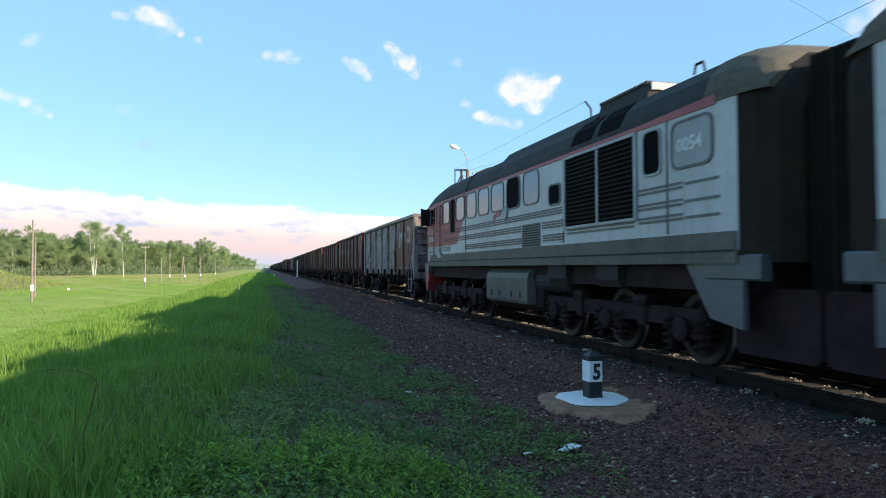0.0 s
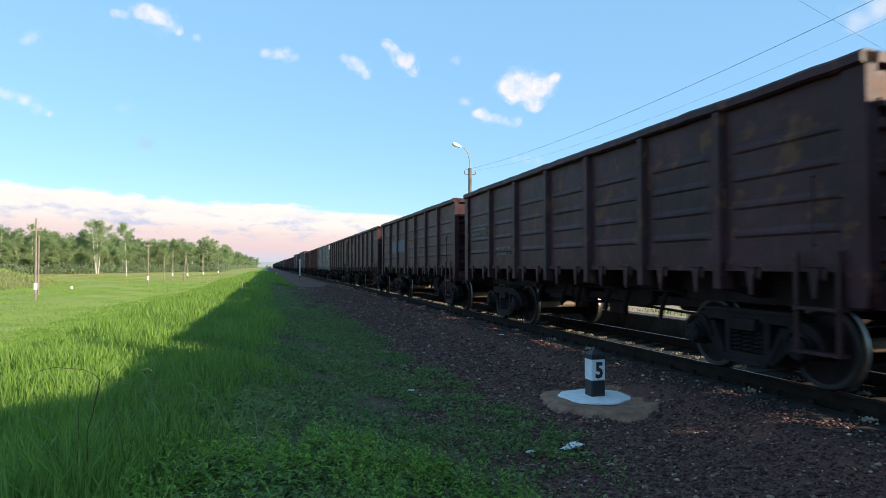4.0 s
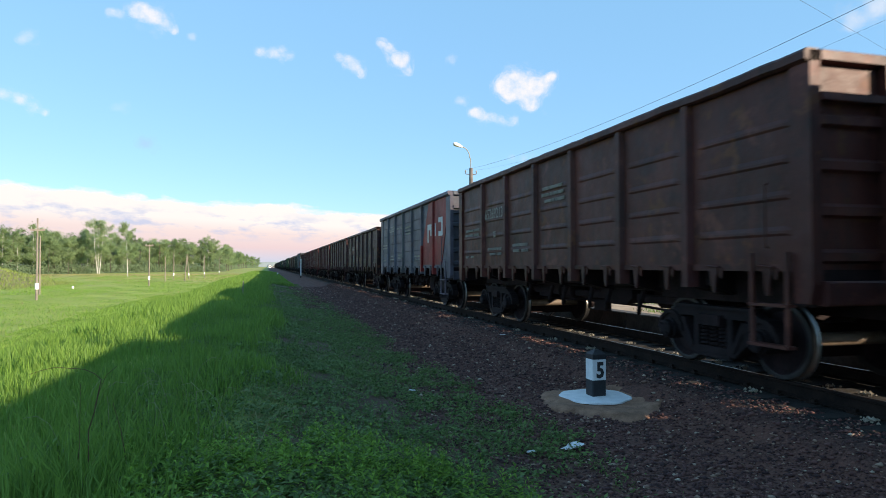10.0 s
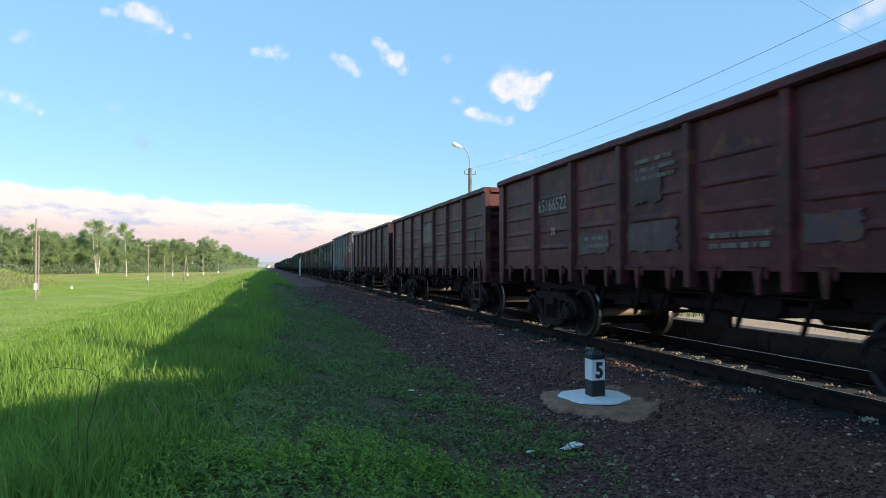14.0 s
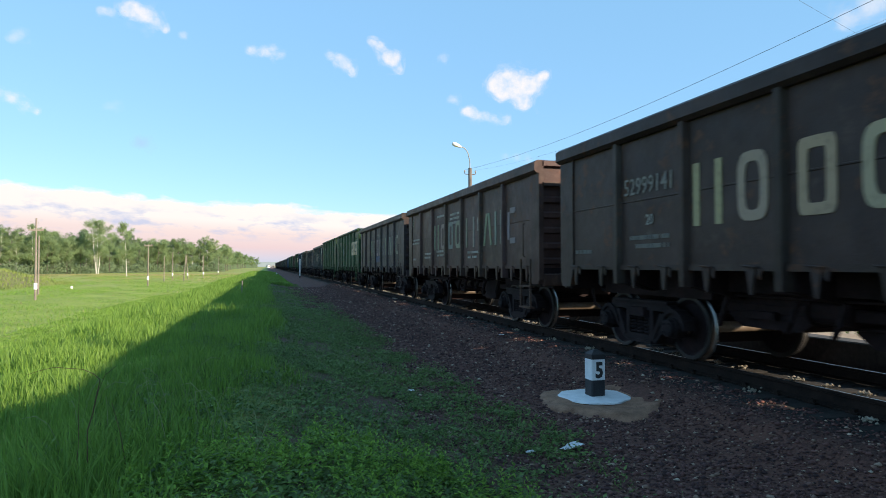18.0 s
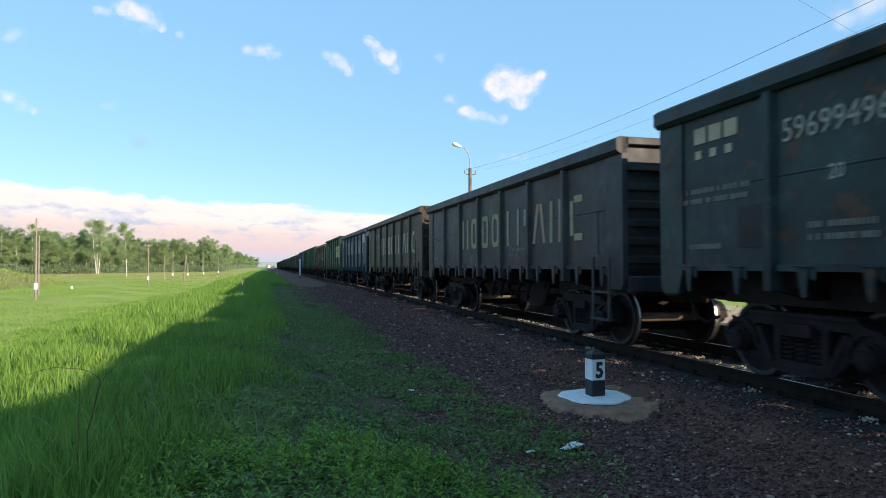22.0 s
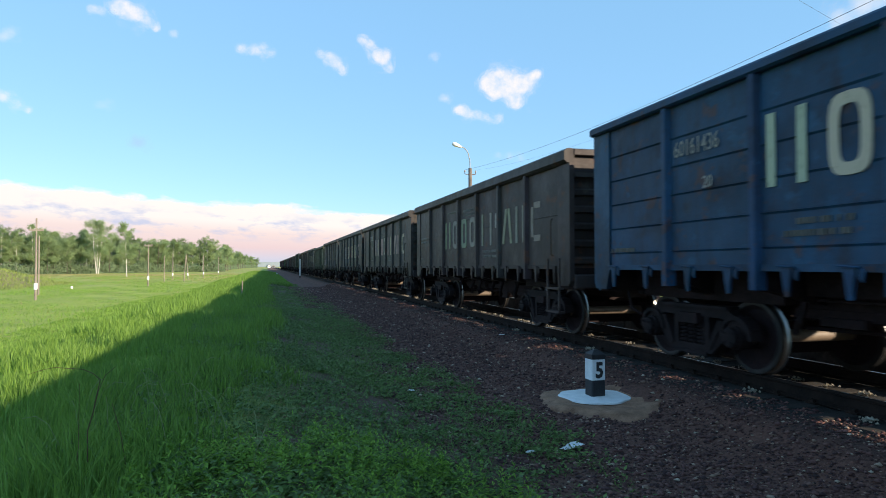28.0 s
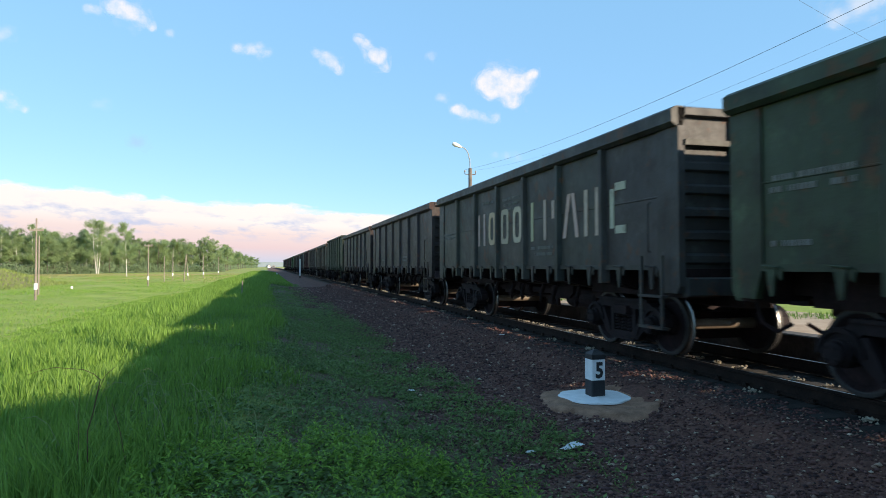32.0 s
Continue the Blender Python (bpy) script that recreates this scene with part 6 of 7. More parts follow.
telegraph_pole(-20.0, 152.0, 6.0, 0)
telegraph_pole(-15.7, 134.6, 5.2, 0, False, 4, words="slanting weathered pole")
telegraph_pole(-16.6, 150.0, 5.6, 0, True, -5)
telegraph_pole(-15.5, 172.0, 5.6, 0)
telegraph_pole(-15.0, 215.0, 6.0, 0)


def wooden_stake(x, y, h):
    """A short grey stake left standing in the verge."""
    p = thing("wooden_stake", "short grey weathered stake standing in the verge grass", "stake", loc=(x, y, float(ground_z(x, y))))
    part("shaft", Shape().tube((0, 0, -0.2), (0.03, 0, h), 0.028, 0.024, 7).mesh("shaft", POLEWOOD), p)
    part("head", Shape().tube((0.03, 0, h), (0.035, 0, h + 0.06), 0.03, 0.018, 7).mesh("head", POLEWOOD), p, "split weathered head")


def low_marker(x, y, r=0.22, h=0.5):
    z = float(ground_z(x, y))
    p = thing("field_marker", "low whitewashed concrete marker in the grass", "marker", "field markers", loc=(x, y, z))
    part("stub", Shape().lathe([(-0.1, r), (h * 0.8, r * 0.9), (h, r * 0.5)], (0, 0, 0), 2, 10).mesh("stub", WHITE), p)


wooden_stake(-1.15, 31.0, 0.7)
low_marker(-25.2, 96.5, 0.15, 0.36)
low_marker(-35.9, 130.0, 0.15, 0.36)
low_marker(1.8, 140.0, 0.14, 0.45)

# ---- far bank, houses ----
s = Shape()
n = 24
v, f = [], []
for j in range(13):
    for i in range(n + 1):
        u, w = i / n, j / 12
        x, y = -97.5 + 66 * u, 92 + 36 * w
        hgt = 4.7 * math.sin(math.pi * w) ** 0.7 * min(1, 5.0 * (1 - u)) ** 1.1
        v.append((x, y, -1.75 + max(0, hgt) + 0.15 * noise.noise(Vector((x * 0.2, y * 0.2, 0)))))
f = [(j * (n + 1) + i, j * (n + 1) + i + 1, (j + 1) * (n + 1) + i + 1, (j + 1) * (n + 1) + i) for j in range(12) for i in range(n)]
solid("earth_bank", Shape().add(v, f).mesh("earth_bank", simple("scrubby_earth", (0.10, 0.115, 0.035), (0.23, 0.205, 0.085), 0.5, 0.95), smooth=True), "overgrown green earth bank in the field", "bank", kind="structure")


def bank_scrub():
    g = np.random.default_rng(41)
    n = 16000
    u, w = g.uniform(0, 1, n), g.uniform(0, 1, n)
    hgt = 4.7 * np.sin(np.pi * w) ** 0.7 * np.minimum(1, 5.0 * (1 - u)) ** 1.1
    xs, ys = -97.5 + 66 * u, 92 + 36 * w
    me = blades(xs, ys, g.uniform(0.2, 0.55, n), g.uniform(0.03, 0.08, n), g.uniform(0.3, 0.9, n), 42)
    co = np.empty(len(me.vertices) * 3)
    me.vertices.foreach_get("co", co)
    co = co.reshape(n, 5, 3)
    co[:, :, 2] += (-1.75 + hgt - ground_z(xs, ys))[:, None]
    me.vertices.foreach_set("co", co.ravel())
    me.materials.append(SCRUB)
    solid("bank_scrub", me, "rough grass and scrub covering an earth bank", "scrub", kind="stuff")


def house(x, y, w, d, h, rz, wall, roof):
    z = float(ground_z(x, y))
    p = thing("house", "small distant white house with a grey gable roof", "house", "far houses", loc=(x, y, z), rz=rz)
    part("wall", Shape().prism([(-w / 2, 0), (w / 2, 0), (w / 2, h), (0, h + w * 0.4), (-w / 2, h)], 1, -d / 2, d / 2).mesh("wall", wall), p)
    for k in (-1, 1):
        part("roof", Shape().prism([(k * (w / 2 + 0.4), h - 0.3), (0, h + w * 0.4 + 0.02), (0, h + w * 0.4 + 0.25), (k * (w / 2 + 0.4), h - 0.05)], 1, -d / 2 - 0.4, d / 2 + 0.4).mesh("roof", roof), p)
    for k in (-1, 1):
        part("window", Shape().box(k * w * 0.22 - 0.5, k * w * 0.22 + 0.5, -d / 2 - 0.05, -d / 2 + 0.05, h * 0.4, h * 0.8).mesh("window", GLASS_AND_GLOOM), p)


house(0.5, 720.0, 3.0, 5, 1.7, 0.3, WHITE, CONCRETE)
house(6.5, 780.0, 3, 5, 1.6, -0.2, CONCRETE, CONCRETE)

# ---- trees ----


def tree_meshes(seed, height, spread, kind):
    r = random.Random(seed)
    t = Shape()
    trunks = {"birch": 1, "twin": 3, "round": 1, "spruce": 1}[kind]
    tips = []
    girth = {"birch": 0.0078, "twin": 0.0085, "round": 0.013, "spruce": 0.013}[kind]
    for q in range(trunks):
        lean = Vector(((q - 1) * 0.13 + r.uniform(-0.03, 0.03), (q - 1) * 0.10 + r.uniform(-0.05, 0.05), 1)) if trunks > 1 else Vector((r.uniform(-0.03, 0.03), r.uniform(-0.03, 0.03), 1))
        base = Vector((r.uniform(-0.4, 0.4), r.uniform(-0.4, 0.4), -0.3)) if trunks > 1 else Vector((0, 0, -0.3))
        pts = [base]
        for k in range(6):
            pts.append(pts[-1] + lean * height * 0.96 / 6 + Vector((r.uniform(-0.15, 0.15), r.uniform(-0.15, 0.15), 0)))
        for k in range(6):
            t.tube(pts[k], pts[k + 1], girth * height * (1 - k / 6.3), girth * height * (1 - (k + 1) / 6.3), 6, False)
        for k in range(10 if kind != "spruce" else 14):
            u = r.uniform(0.28, 0.97) if kind != "spruce" else 0.12 + 0.86 * k / 14
            j = min(5, int(u * 6))
            p = pts[j].lerp(pts[j + 1], u * 6 - j)
            a = r.uniform(0, 2 * math.pi)
            if kind == "spruce":
                ln = spread * (1.02 - u)
                d = Vector((math.cos(a), math.sin(a), -0.15))
            else:
                ln = spread * (0.55 + 0.6 * math.sin(math.pi * min(1, u * 1.05))) * r.uniform(0.7, 1.1)
                d = Vector((math.cos(a), math.sin(a), r.uniform(0.25, 0.9)))
            e = p + d.normalized() * ln
            t.tube(p, e, 0.004 * height, 0.001 * height, 4, False)
            tips += [p.lerp(e, q2) + Vector((r.gauss(0, 0.25), r.gauss(0, 0.25), r.gauss(0, 0.3))) for q2 in (0.3, 0.5, 0.65, 0.8, 0.93, 1.05)]
        tips.append(pts[-1])
    c_v, c_f = [], []
    per = 88 if kind != "spruce" else 32
    for tip in tips:
        rad = r.uniform(0.4, 1.0) * spread * 0.30
        for k in range(per):
            d = Vector((r.gauss(0, 1), r.gauss(0, 1), r.gauss(0, 0.75)))
            p = tip + d * rad * 0.58
            n1 = Vector((r.gauss(0, 1), r.gauss(0, 1), r.gauss(0, 1))).normalized()
            n2 = n1.orthogonal().normalized()
            s1 = r.uniform(0.08, 0.19)
            o = len(c_v)
            c_v += [p - n1 * s1, p + n2 * s1 * 0.7, p + n1 * s1, p - n2 * s1 * 0.7]
            c_f.append((o, o + 1, o + 2, o + 3))
    return t, (c_v, c_f)


def make_tree(seed, height, spread, kind, words):
    t, (cv, cf) = tree_meshes(seed, height, spread, kind)
    p = thing("tree", words, "tree", "trees of the wood edge")
    bark = BIRCH if kind in ("birch", "twin") else BARK
    part("trunk", t.mesh("trunk", bark), p)
    me = bpy.data.meshes.new("crown")
    me.from_pydata([tuple(q) for q in cv], [], cf)
    me.materials.append(DARK_FOLIAGE if kind == "spruce" else FOLIAGE)
    part("crown", me, p)
    return p


def plant_wood():
    r = random.Random(11)
    protos = [make_tree(21, 17, 3.6, "birch", "young birch with a pale trunk and light green crown"),
              make_tree(22, 16, 4.4, "round", "leafy green deciduous tree at the edge of the wood"),
              make_tree(23, 18, 3.8, "birch", "tall birch with a thin pale trunk and loose crown"),
              make_tree(24, 15, 4.8, "round", "broad leafy green tree at the edge of the wood"),
              make_tree(25, 18, 3.0, "spruce", "dark green spruce among the birches"),
              make_tree(26, 16, 4.0, "round", "green deciduous tree with an uneven crown")]
    big = make_tree(31, 22, 4.6, "twin", "tall old birch with several white stems")
    big.matrix_basis = pose(-66, 287, float(ground_z(-66, 287)), 0, 0, 40)
    mid = make_tree(32, 16, 3.0, "birch", "slender lone birch before the wood")
    mid.matrix_basis = pose(-39.5, 206, float(ground_z(-39.5, 206)), 0, 0, 10)
    edge = [(-150, 222), (-90, 252), (-70, 302), (-50, 358), (-25, 384)]
    far_edge = [(-27, 392), (-33, 520), (-37, 720), (-38, 1000), (-24, 1500)]
    used = set()

    def put(x, y, k, sc):
        o = protos[k]
        m = pose(x, y, float(ground_z(x, y)) - 0.2, 0, 0, r.uniform(0, 360))
        if k not in used:
            used.add(k)
            o.scale = (sc, sc, sc)
            o.matrix_basis = m @ Matrix.Diagonal((sc, sc, sc, 1))
            return
        c = copy_thing(o, m)
        c.scale = (sc, sc, sc)

    n = 0
    for (x0, y0), (x1, y1) in zip(edge, edge[1:]):
        ln = math.hypot(x1 - x0, y1 - y0)
        steps = max(3, int(ln / 3.4))
        for i in range(steps):
            u = (i + r.uniform(0, 0.9)) / steps
            for row in range(3):
                off = row * 6 + r.uniform(-2.5, 3)
                put(x0 + (x1 - x0) * u - off * 0.8, y0 + (y1 - y0) * u + off * 0.4, r.choice((0, 1, 2, 3, 5, 1, 3, 4, 0)), r.uniform(0.72, 1.15))
    for (x0, y0), (x1, y1) in zip(far_edge, far_edge[1:]):
        for i in range(16):
            u = (i + r.uniform(0, 0.9)) / 16
            put(x0 + (x1 - x0) * u + r.uniform(-5, 5), y0 + (y1 - y0) * u, r.choice((1, 3, 5, 1)), r.uniform(0.85, 1.05) * (1.0 if y0 < 600 else 1.3))
    # the wood behind: one mass of trunks and leaves
    cv, cf, uv, uf = [], [], [], []
    for (x0, y0), (x1, y1) in list(zip(edge, edge[1:])) + list(zip(far_edge, far_edge[1:])):
        for i in range(int(math.hypot(x1 - x0, y1 - y0) * (110 if y0 < 385 else 22))):
            u, off, hz = r.random(), r.uniform(5, 30), r.random() ** 0.8
            x, y = x0 + (x1 - x0) * u - off * 0.85, y0 + (y1 - y0) * u + off * 0.4
            top = 15.0 + 3.0 * noise.noise(Vector((x * 0.12, y * 0.12, 3.0))) + 1.5 * noise.noise(Vector((x * 0.4, y * 0.4, 1.0)))
            p = Vector((x, y, -1.6 + hz * top))
            n1 = Vector((r.gauss(0, 1), r.gauss(0, 1), r.gauss(0, 1))).normalized()
            n2 = n1.orthogonal()
            q = r.uniform(0.2, 0.5)
            o = len(cv)
            cv += [p - n1 * q, p + n2 * q * 0.7, p + n1 * q, p - n2 * q * 0.7]
            cf.append((o, o + 1, o + 2, o + 3))
        for i in range(int(math.hypot(x1 - x0, y1 - y0) * (85 if y0 < 385 else 24))):
            u, off = r.random(), r.uniform(-3.5, 6)
            x, y = x0 + (x1 - x0) * u - off * 0.85, y0 + (y1 - y0) * u + off * 0.4
            p = Vector((x, y, -1.6 + r.random() ** 1.3 * (4.4 + 4.5 * noise.noise(Vector((x * 0.15, y * 0.15, 7.0))))))
            n1 = Vector((r.gauss(0, 1), r.gauss(0, 1), r.gauss(0, 1))).normalized()
            n2 = n1.orthogonal()
            q = r.uniform(0.2, 0.45)
            o = len(uv)
            uv += [p - n1 * q, p + n2 * q * 0.7, p + n1 * q, p - n2 * q * 0.7]
            uf.append((o, o + 1, o + 2, o + 3))
    me = bpy.data.meshes.new("wood")
    me.from_pydata([tuple(p) for p in cv], [], cf)
    me.materials.append(DARK_FOLIAGE)
    me2 = bpy.data.meshes.new("undergrowth")
    me2.from_pydata([tuple(p) for p in uv], [], uf)
    me2.materials.append(DARK_FOLIAGE)
    solid("undergrowth", me2, "light green bushes along the wood edge", "bushes", kind="stuff")
    solid("wood", me, "deep green deciduous wood behind the field", "wood", kind="stuff")


plant_wood()

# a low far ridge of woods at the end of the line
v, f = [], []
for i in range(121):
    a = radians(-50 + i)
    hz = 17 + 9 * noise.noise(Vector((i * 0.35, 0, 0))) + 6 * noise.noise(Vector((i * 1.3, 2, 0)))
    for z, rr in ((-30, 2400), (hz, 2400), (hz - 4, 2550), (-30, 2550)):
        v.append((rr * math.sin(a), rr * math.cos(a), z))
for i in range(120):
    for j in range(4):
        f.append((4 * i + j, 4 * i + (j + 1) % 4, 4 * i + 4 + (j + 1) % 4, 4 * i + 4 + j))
# distance haze is mixed into the ridge's blue-grey colour
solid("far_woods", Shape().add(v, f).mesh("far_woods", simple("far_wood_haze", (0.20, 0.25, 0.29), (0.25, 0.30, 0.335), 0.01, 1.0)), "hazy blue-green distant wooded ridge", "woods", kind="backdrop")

# ---- grass and stones ----


def blades(xs, ys, hs, ws, lean, seed):
    """Bent two-piece grass blades at the places given."""
    g = np.random.default_rng(seed)
    n = len(xs)
    zs = ground_z(xs, ys) - 0.02
    a = g.uniform(0, 2 * np.pi, n)
    dx, dy = np.cos(a), np.sin(a)
    b = g.uniform(0, 2 * np.pi, n)
    lx, ly = np.cos(b) * lean * hs, np.sin(b) * lean * hs
    base = np.stack([xs, ys, zs], 1)
    side = np.stack([dx * ws, dy * ws, np.zeros(n)], 1)
    midp = base + np.stack([lx * 0.3, ly * 0.3, hs * 0.6], 1)
    tip = base + np.stack([lx, ly, hs], 1)
    v = np.stack([base - side, base + side, midp + side * 0.75, midp - side * 0.75, tip], 1).reshape(-1, 3)
    k = np.arange(n) * 5
    quads = np.stack([k, k + 1, k + 2, k + 3], 1)
    tris = np.stack([k + 3, k + 2, k + 4], 1)
    loops = np.concatenate([quads.ravel(), tris.ravel()])
    me = bpy.data.meshes.new("grass")
    me.vertices.add(len(v))
    me.vertices.foreach_set("co", v.ravel())
    me.loops.add(len(loops))
    me.loops.foreach_set("vertex_index", loops.astype(np.int32))
    me.polygons.add(2 * n)
    me.polygons.foreach_set("loop_start", np.concatenate([np.arange(n) * 4, 4 * n + np.arange(n) * 3]).astype(np.int32))
    me.update(calc_edges=True)
    return me


def scatter(n, seed, x0, x1, y0, y1, power):
    """Places whose density falls off with the distance."""
    g = np.random.default_rng(seed)
    u = g.uniform(0, 1, n)
    ys = y0 + (y1 - y0) * u ** power
    if y0 < 4:
        # no hard line: half of the first metre spreads back past the viewer
        h = np.random.default_rng(seed + 500)
        ys = np.where((ys < y0 + 1.0) & (h.random(n) < 0.6), y0 + 1.0 - h.exponential(3.5, n), ys)
    return g.uniform(x0, x1, n), ys, g


def patches(x, y, scale, seed):
    """Smooth random patches between 0 and 1."""
    tab = np.random.default_rng(seed).random((64, 64))
    u, w = np.asarray(x) * scale, np.asarray(y) * scale
    i, j = np.floor(u).astype(int), np.floor(w).astype(int)
    a, b = u - i, w - j
    a, b = a * a * (3 - 2 * a), b * b * (3 - 2 * b)
    q = lambda k, l: tab[(i + k) % 64, (j + l) % 64]
    return (q(0, 0) * (1 - a) + q(1, 0) * a) * (1 - b) + (q(0, 1) * (1 - a) + q(1, 1) * a) * b


def weed_cover(x, y):
    """How closely the weeds cover the ground: lush by the meadow, scattered by the gravel."""
    n = 0.45 * patches(x, y, 0.9, 51) + 0.3 * patches(x, y, 2.6, 52) + 0.25 * patches(x, y, 6.0, 53)
    base = np.interp(x, (0.0, 1.2, 2.2, 2.9, 3.5), (0.68, 0.68, 0.68, 0.58, 0.14))
    base = base - 0.04 * np.clip((np.asarray(y) - 7.0) / 5.0, 0, 1) * np.clip(x, 0, 1)
    cover = np.clip((n - 1 + base) * 4.0 + 0.30, 0, 1)
    # trodden bare spots
    for bx, by, r in ((1.45, 8.3, 0.34), (1.62, 5.95, 0.24), (2.3, 9.4, 0.3), (0.75, 9.6, 0.25), (2.55, 5.0, 0.35)):
        cover = cover * np.clip((np.hypot(x - bx, 0.8 * (np.asarray(y) - by)) / r - 0.55) * 2, 0.04, 1)
    return cover


def leaflets(xs, ys, hs, size, seed):
    """Small diamond leaves held at slants above the ground."""
    g = np.random.default_rng(seed)
    n = len(xs)
    p = np.stack([xs, ys, ground_z(xs, ys) + 0.006 + hs], 1)
    a, el = g.uniform(0, 2 * np.pi, n), g.uniform(-0.35, 0.9, n)
    d = np.stack([np.cos(a) * np.cos(el), np.sin(a) * np.cos(el), np.sin(el)], 1)
    s = np.stack([-np.sin(a), np.cos(a), g.uniform(-0.5, 0.5, n)], 1)
    size = size[:, None]
    v = np.stack([p - d * size, p + s * size * 0.6 - d * size * 0.1, p + d * size * 1.2, p - s * size * 0.6 - d * size * 0.1], 1).reshape(-1, 3)
    me = bpy.data.meshes.new("leaves")
    me.vertices.add(4 * n)
    me.vertices.foreach_set("co", v.ravel())
    me.loops.add(4 * n)
    me.loops.foreach_set("vertex_index", np.arange(4 * n, dtype=np.int32))
    me.polygons.add(n)
    me.polygons.foreach_set("loop_start", (np.arange(n) * 4).astype(np.int32))
    me.update(calc_edges=True)
    return me


def sprigs(cx, cy, hs, leaf, seed, reps=13):
    """Upright leafy stems: narrow leaves in a spiral, shorter towards the tip."""
    g = np.random.default_rng(seed)
    m = len(cx)
    u = np.tile(np.linspace(0.12, 1.0, reps), m)
    k = np.repeat(np.arange(m), reps)
    lean = g.uniform(-0.35, 0.35, (m, 2))
    h = hs[k] * u
    a = u * 23.0 + g.uniform(0, 6.28, m)[k] + g.normal(0, 0.3, m * reps)
    el = 0.15 + 0.75 * u + g.normal(0, 0.2, m * reps)
    ln = leaf[k] * (1.15 - 0.6 * u) * g.uniform(0.75, 1.2, m * reps)
    x, y = cx[k] + lean[k, 0] * h, cy[k] + lean[k, 1] * h
    p = np.stack([x, y, ground_z(cx, cy)[k] + h], 1)
    d = np.stack([np.cos(a) * np.cos(el), np.sin(a) * np.cos(el), np.sin(el)], 1) * ln[:, None]
    w = np.stack([-np.sin(a), np.cos(a), np.zeros(len(a))], 1) * (ln * 0.17)[:, None]
    droop = np.stack([np.zeros(len(a)), np.zeros(len(a)), -0.25 * ln], 1)
    v = np.stack([p, p + d * 0.5 + w, p + d + droop, p + d * 0.5 - w], 1).reshape(-1, 3)
    me = bpy.data.meshes.new("sprigs")
    n = m * reps
    me.vertices.add(4 * n)
    me.vertices.foreach_set("co", v.ravel())
    me.loops.add(4 * n)
    me.loops.foreach_set("vertex_index", np.arange(4 * n, dtype=np.int32))
    me.polygons.add(n)
    me.polygons.foreach_set("loop_start", (np.arange(n) * 4).astype(np.int32))
    me.update(calc_edges=True)
    return me


def build_grass():
    xs, ys, g = scatter(270000, 5, -11.0, 0.6, 2.2, 75.0, 2.2)
    side = np.interp(ys, (2.0, 4.0, 5.5, 8.0, 14.0, 30.0, 75.0), (-1.05, -0.75, -0.12, 0.14, 0.12, -0.05, -0.1))
    keep = (xs > -0.9 * np.maximum(ys, 9.0) - 1) & (xs + 0.9 * (patches(xs, ys, 0.9, 61) - 0.5) + 0.5 * (patches(xs, ys, 2.7, 62) - 0.5) + g.normal(0, 0.1, len(xs)) < side)
    xs, ys = xs[keep], ys[keep]
    n = len(xs)
    tuft = 0.75 + 0.35 * np.sin(xs * 2.3 + 1.1 * np.sin(ys * 1.7)) * np.sin(ys * 1.3 + xs)
    hs = g.uniform(0.14, 0.40, n) * tuft * (0.7 + 0.6 * patches(xs, ys, 1.7, 63)) * np.interp(xs, (-11.0, -6.0, -2.5), (0.3, 0.5, 1.0))
    me = blades(xs, ys, hs, g.uniform(0.0032, 0.0075, n) * (1 + np.maximum(ys, 0) / 26), g.uniform(0.06, 0.55, n), 6)
    me.materials.append(GRASS)
    solid("tall_grass", me, "tall lush green meadow grass along the line", "grass", kind="stuff")
    xs, ys, g = scatter(90000, 7, -1.5, 3.6, 2.6, 70.0, 2.3)
    xs, ys = np.concatenate([xs, g.uniform(-1.0, 3.0, 42000)]), np.concatenate([ys, 10 + 60 * g.random(42000) ** 1.6])
    cover = weed_cover(xs, ys)
    keep = g.random(len(xs)) < cover
    xs, ys = xs[keep], ys[keep]
    n = len(xs)
    me = blades(xs, ys, g.uniform(0.02, 0.075, n), g.uniform(0.004, 0.008, n) * (1 + np.maximum(ys, 0) / 22), g.uniform(0.5, 2.2, n), 8)
    me.materials.append(WEED)
    solid("short_grass", me, "short weedy grass beside the gravel", "grass", kind="stuff")
    xs, ys, g = scatter(50000, 18, -7.0, 2.2, 60.0, 190.0, 1.4)
    n = len(xs)
    me = blades(xs, ys, g.uniform(0.1, 0.3, n), g.uniform(0.03, 0.07, n), g.uniform(0.2, 0.8, n), 19)
    me.materials.append(GRASS)
    solid("verge_grass", me, "rough green verge grass farther along the line", "grass", kind="stuff")
    # leafy weeds in clumps, thinning out towards the gravel
    cx, cy, g = scatter(6500, 15, -1.6, 3.7, 2.6, 34.0, 2.0)
    keep = g.random(len(cx)) < weed_cover(cx, cy) * 0.9
    cx, cy = cx[keep], cy[keep]
    reps, m = 20, len(cx)
    size = g.uniform(0.5, 1.2, m)
    spread = np.repeat(size, reps) * 0.075
    xs, ys = np.repeat(cx, reps) + g.normal(0, 1, m * reps) * spread, np.repeat(cy, reps) + g.normal(0, 1, m * reps) * spread
    me = leaflets(xs, ys, g.uniform(0.0, 0.10, m * reps) * np.repeat(size ** 2 * (0.4 + 1.3 * patches(cx, cy, 3.3, 71)), reps), g.uniform(0.012, 0.030, m * reps), 16)
    me.materials.append(WEED)
    solid("leafy_weeds", me, "clumps of leafy green weeds beside the gravel", "weeds", kind="stuff")
    # taller fresh clover close by
    cx, cy, g = scatter(1500, 25, -1.0, 1.9, 3.3, 6.4, 1.0)
    rim = 5.45 + 0.55 * patches(cx, cy, 1.3, 74) - 0.5 * np.abs(cx - 0.5)
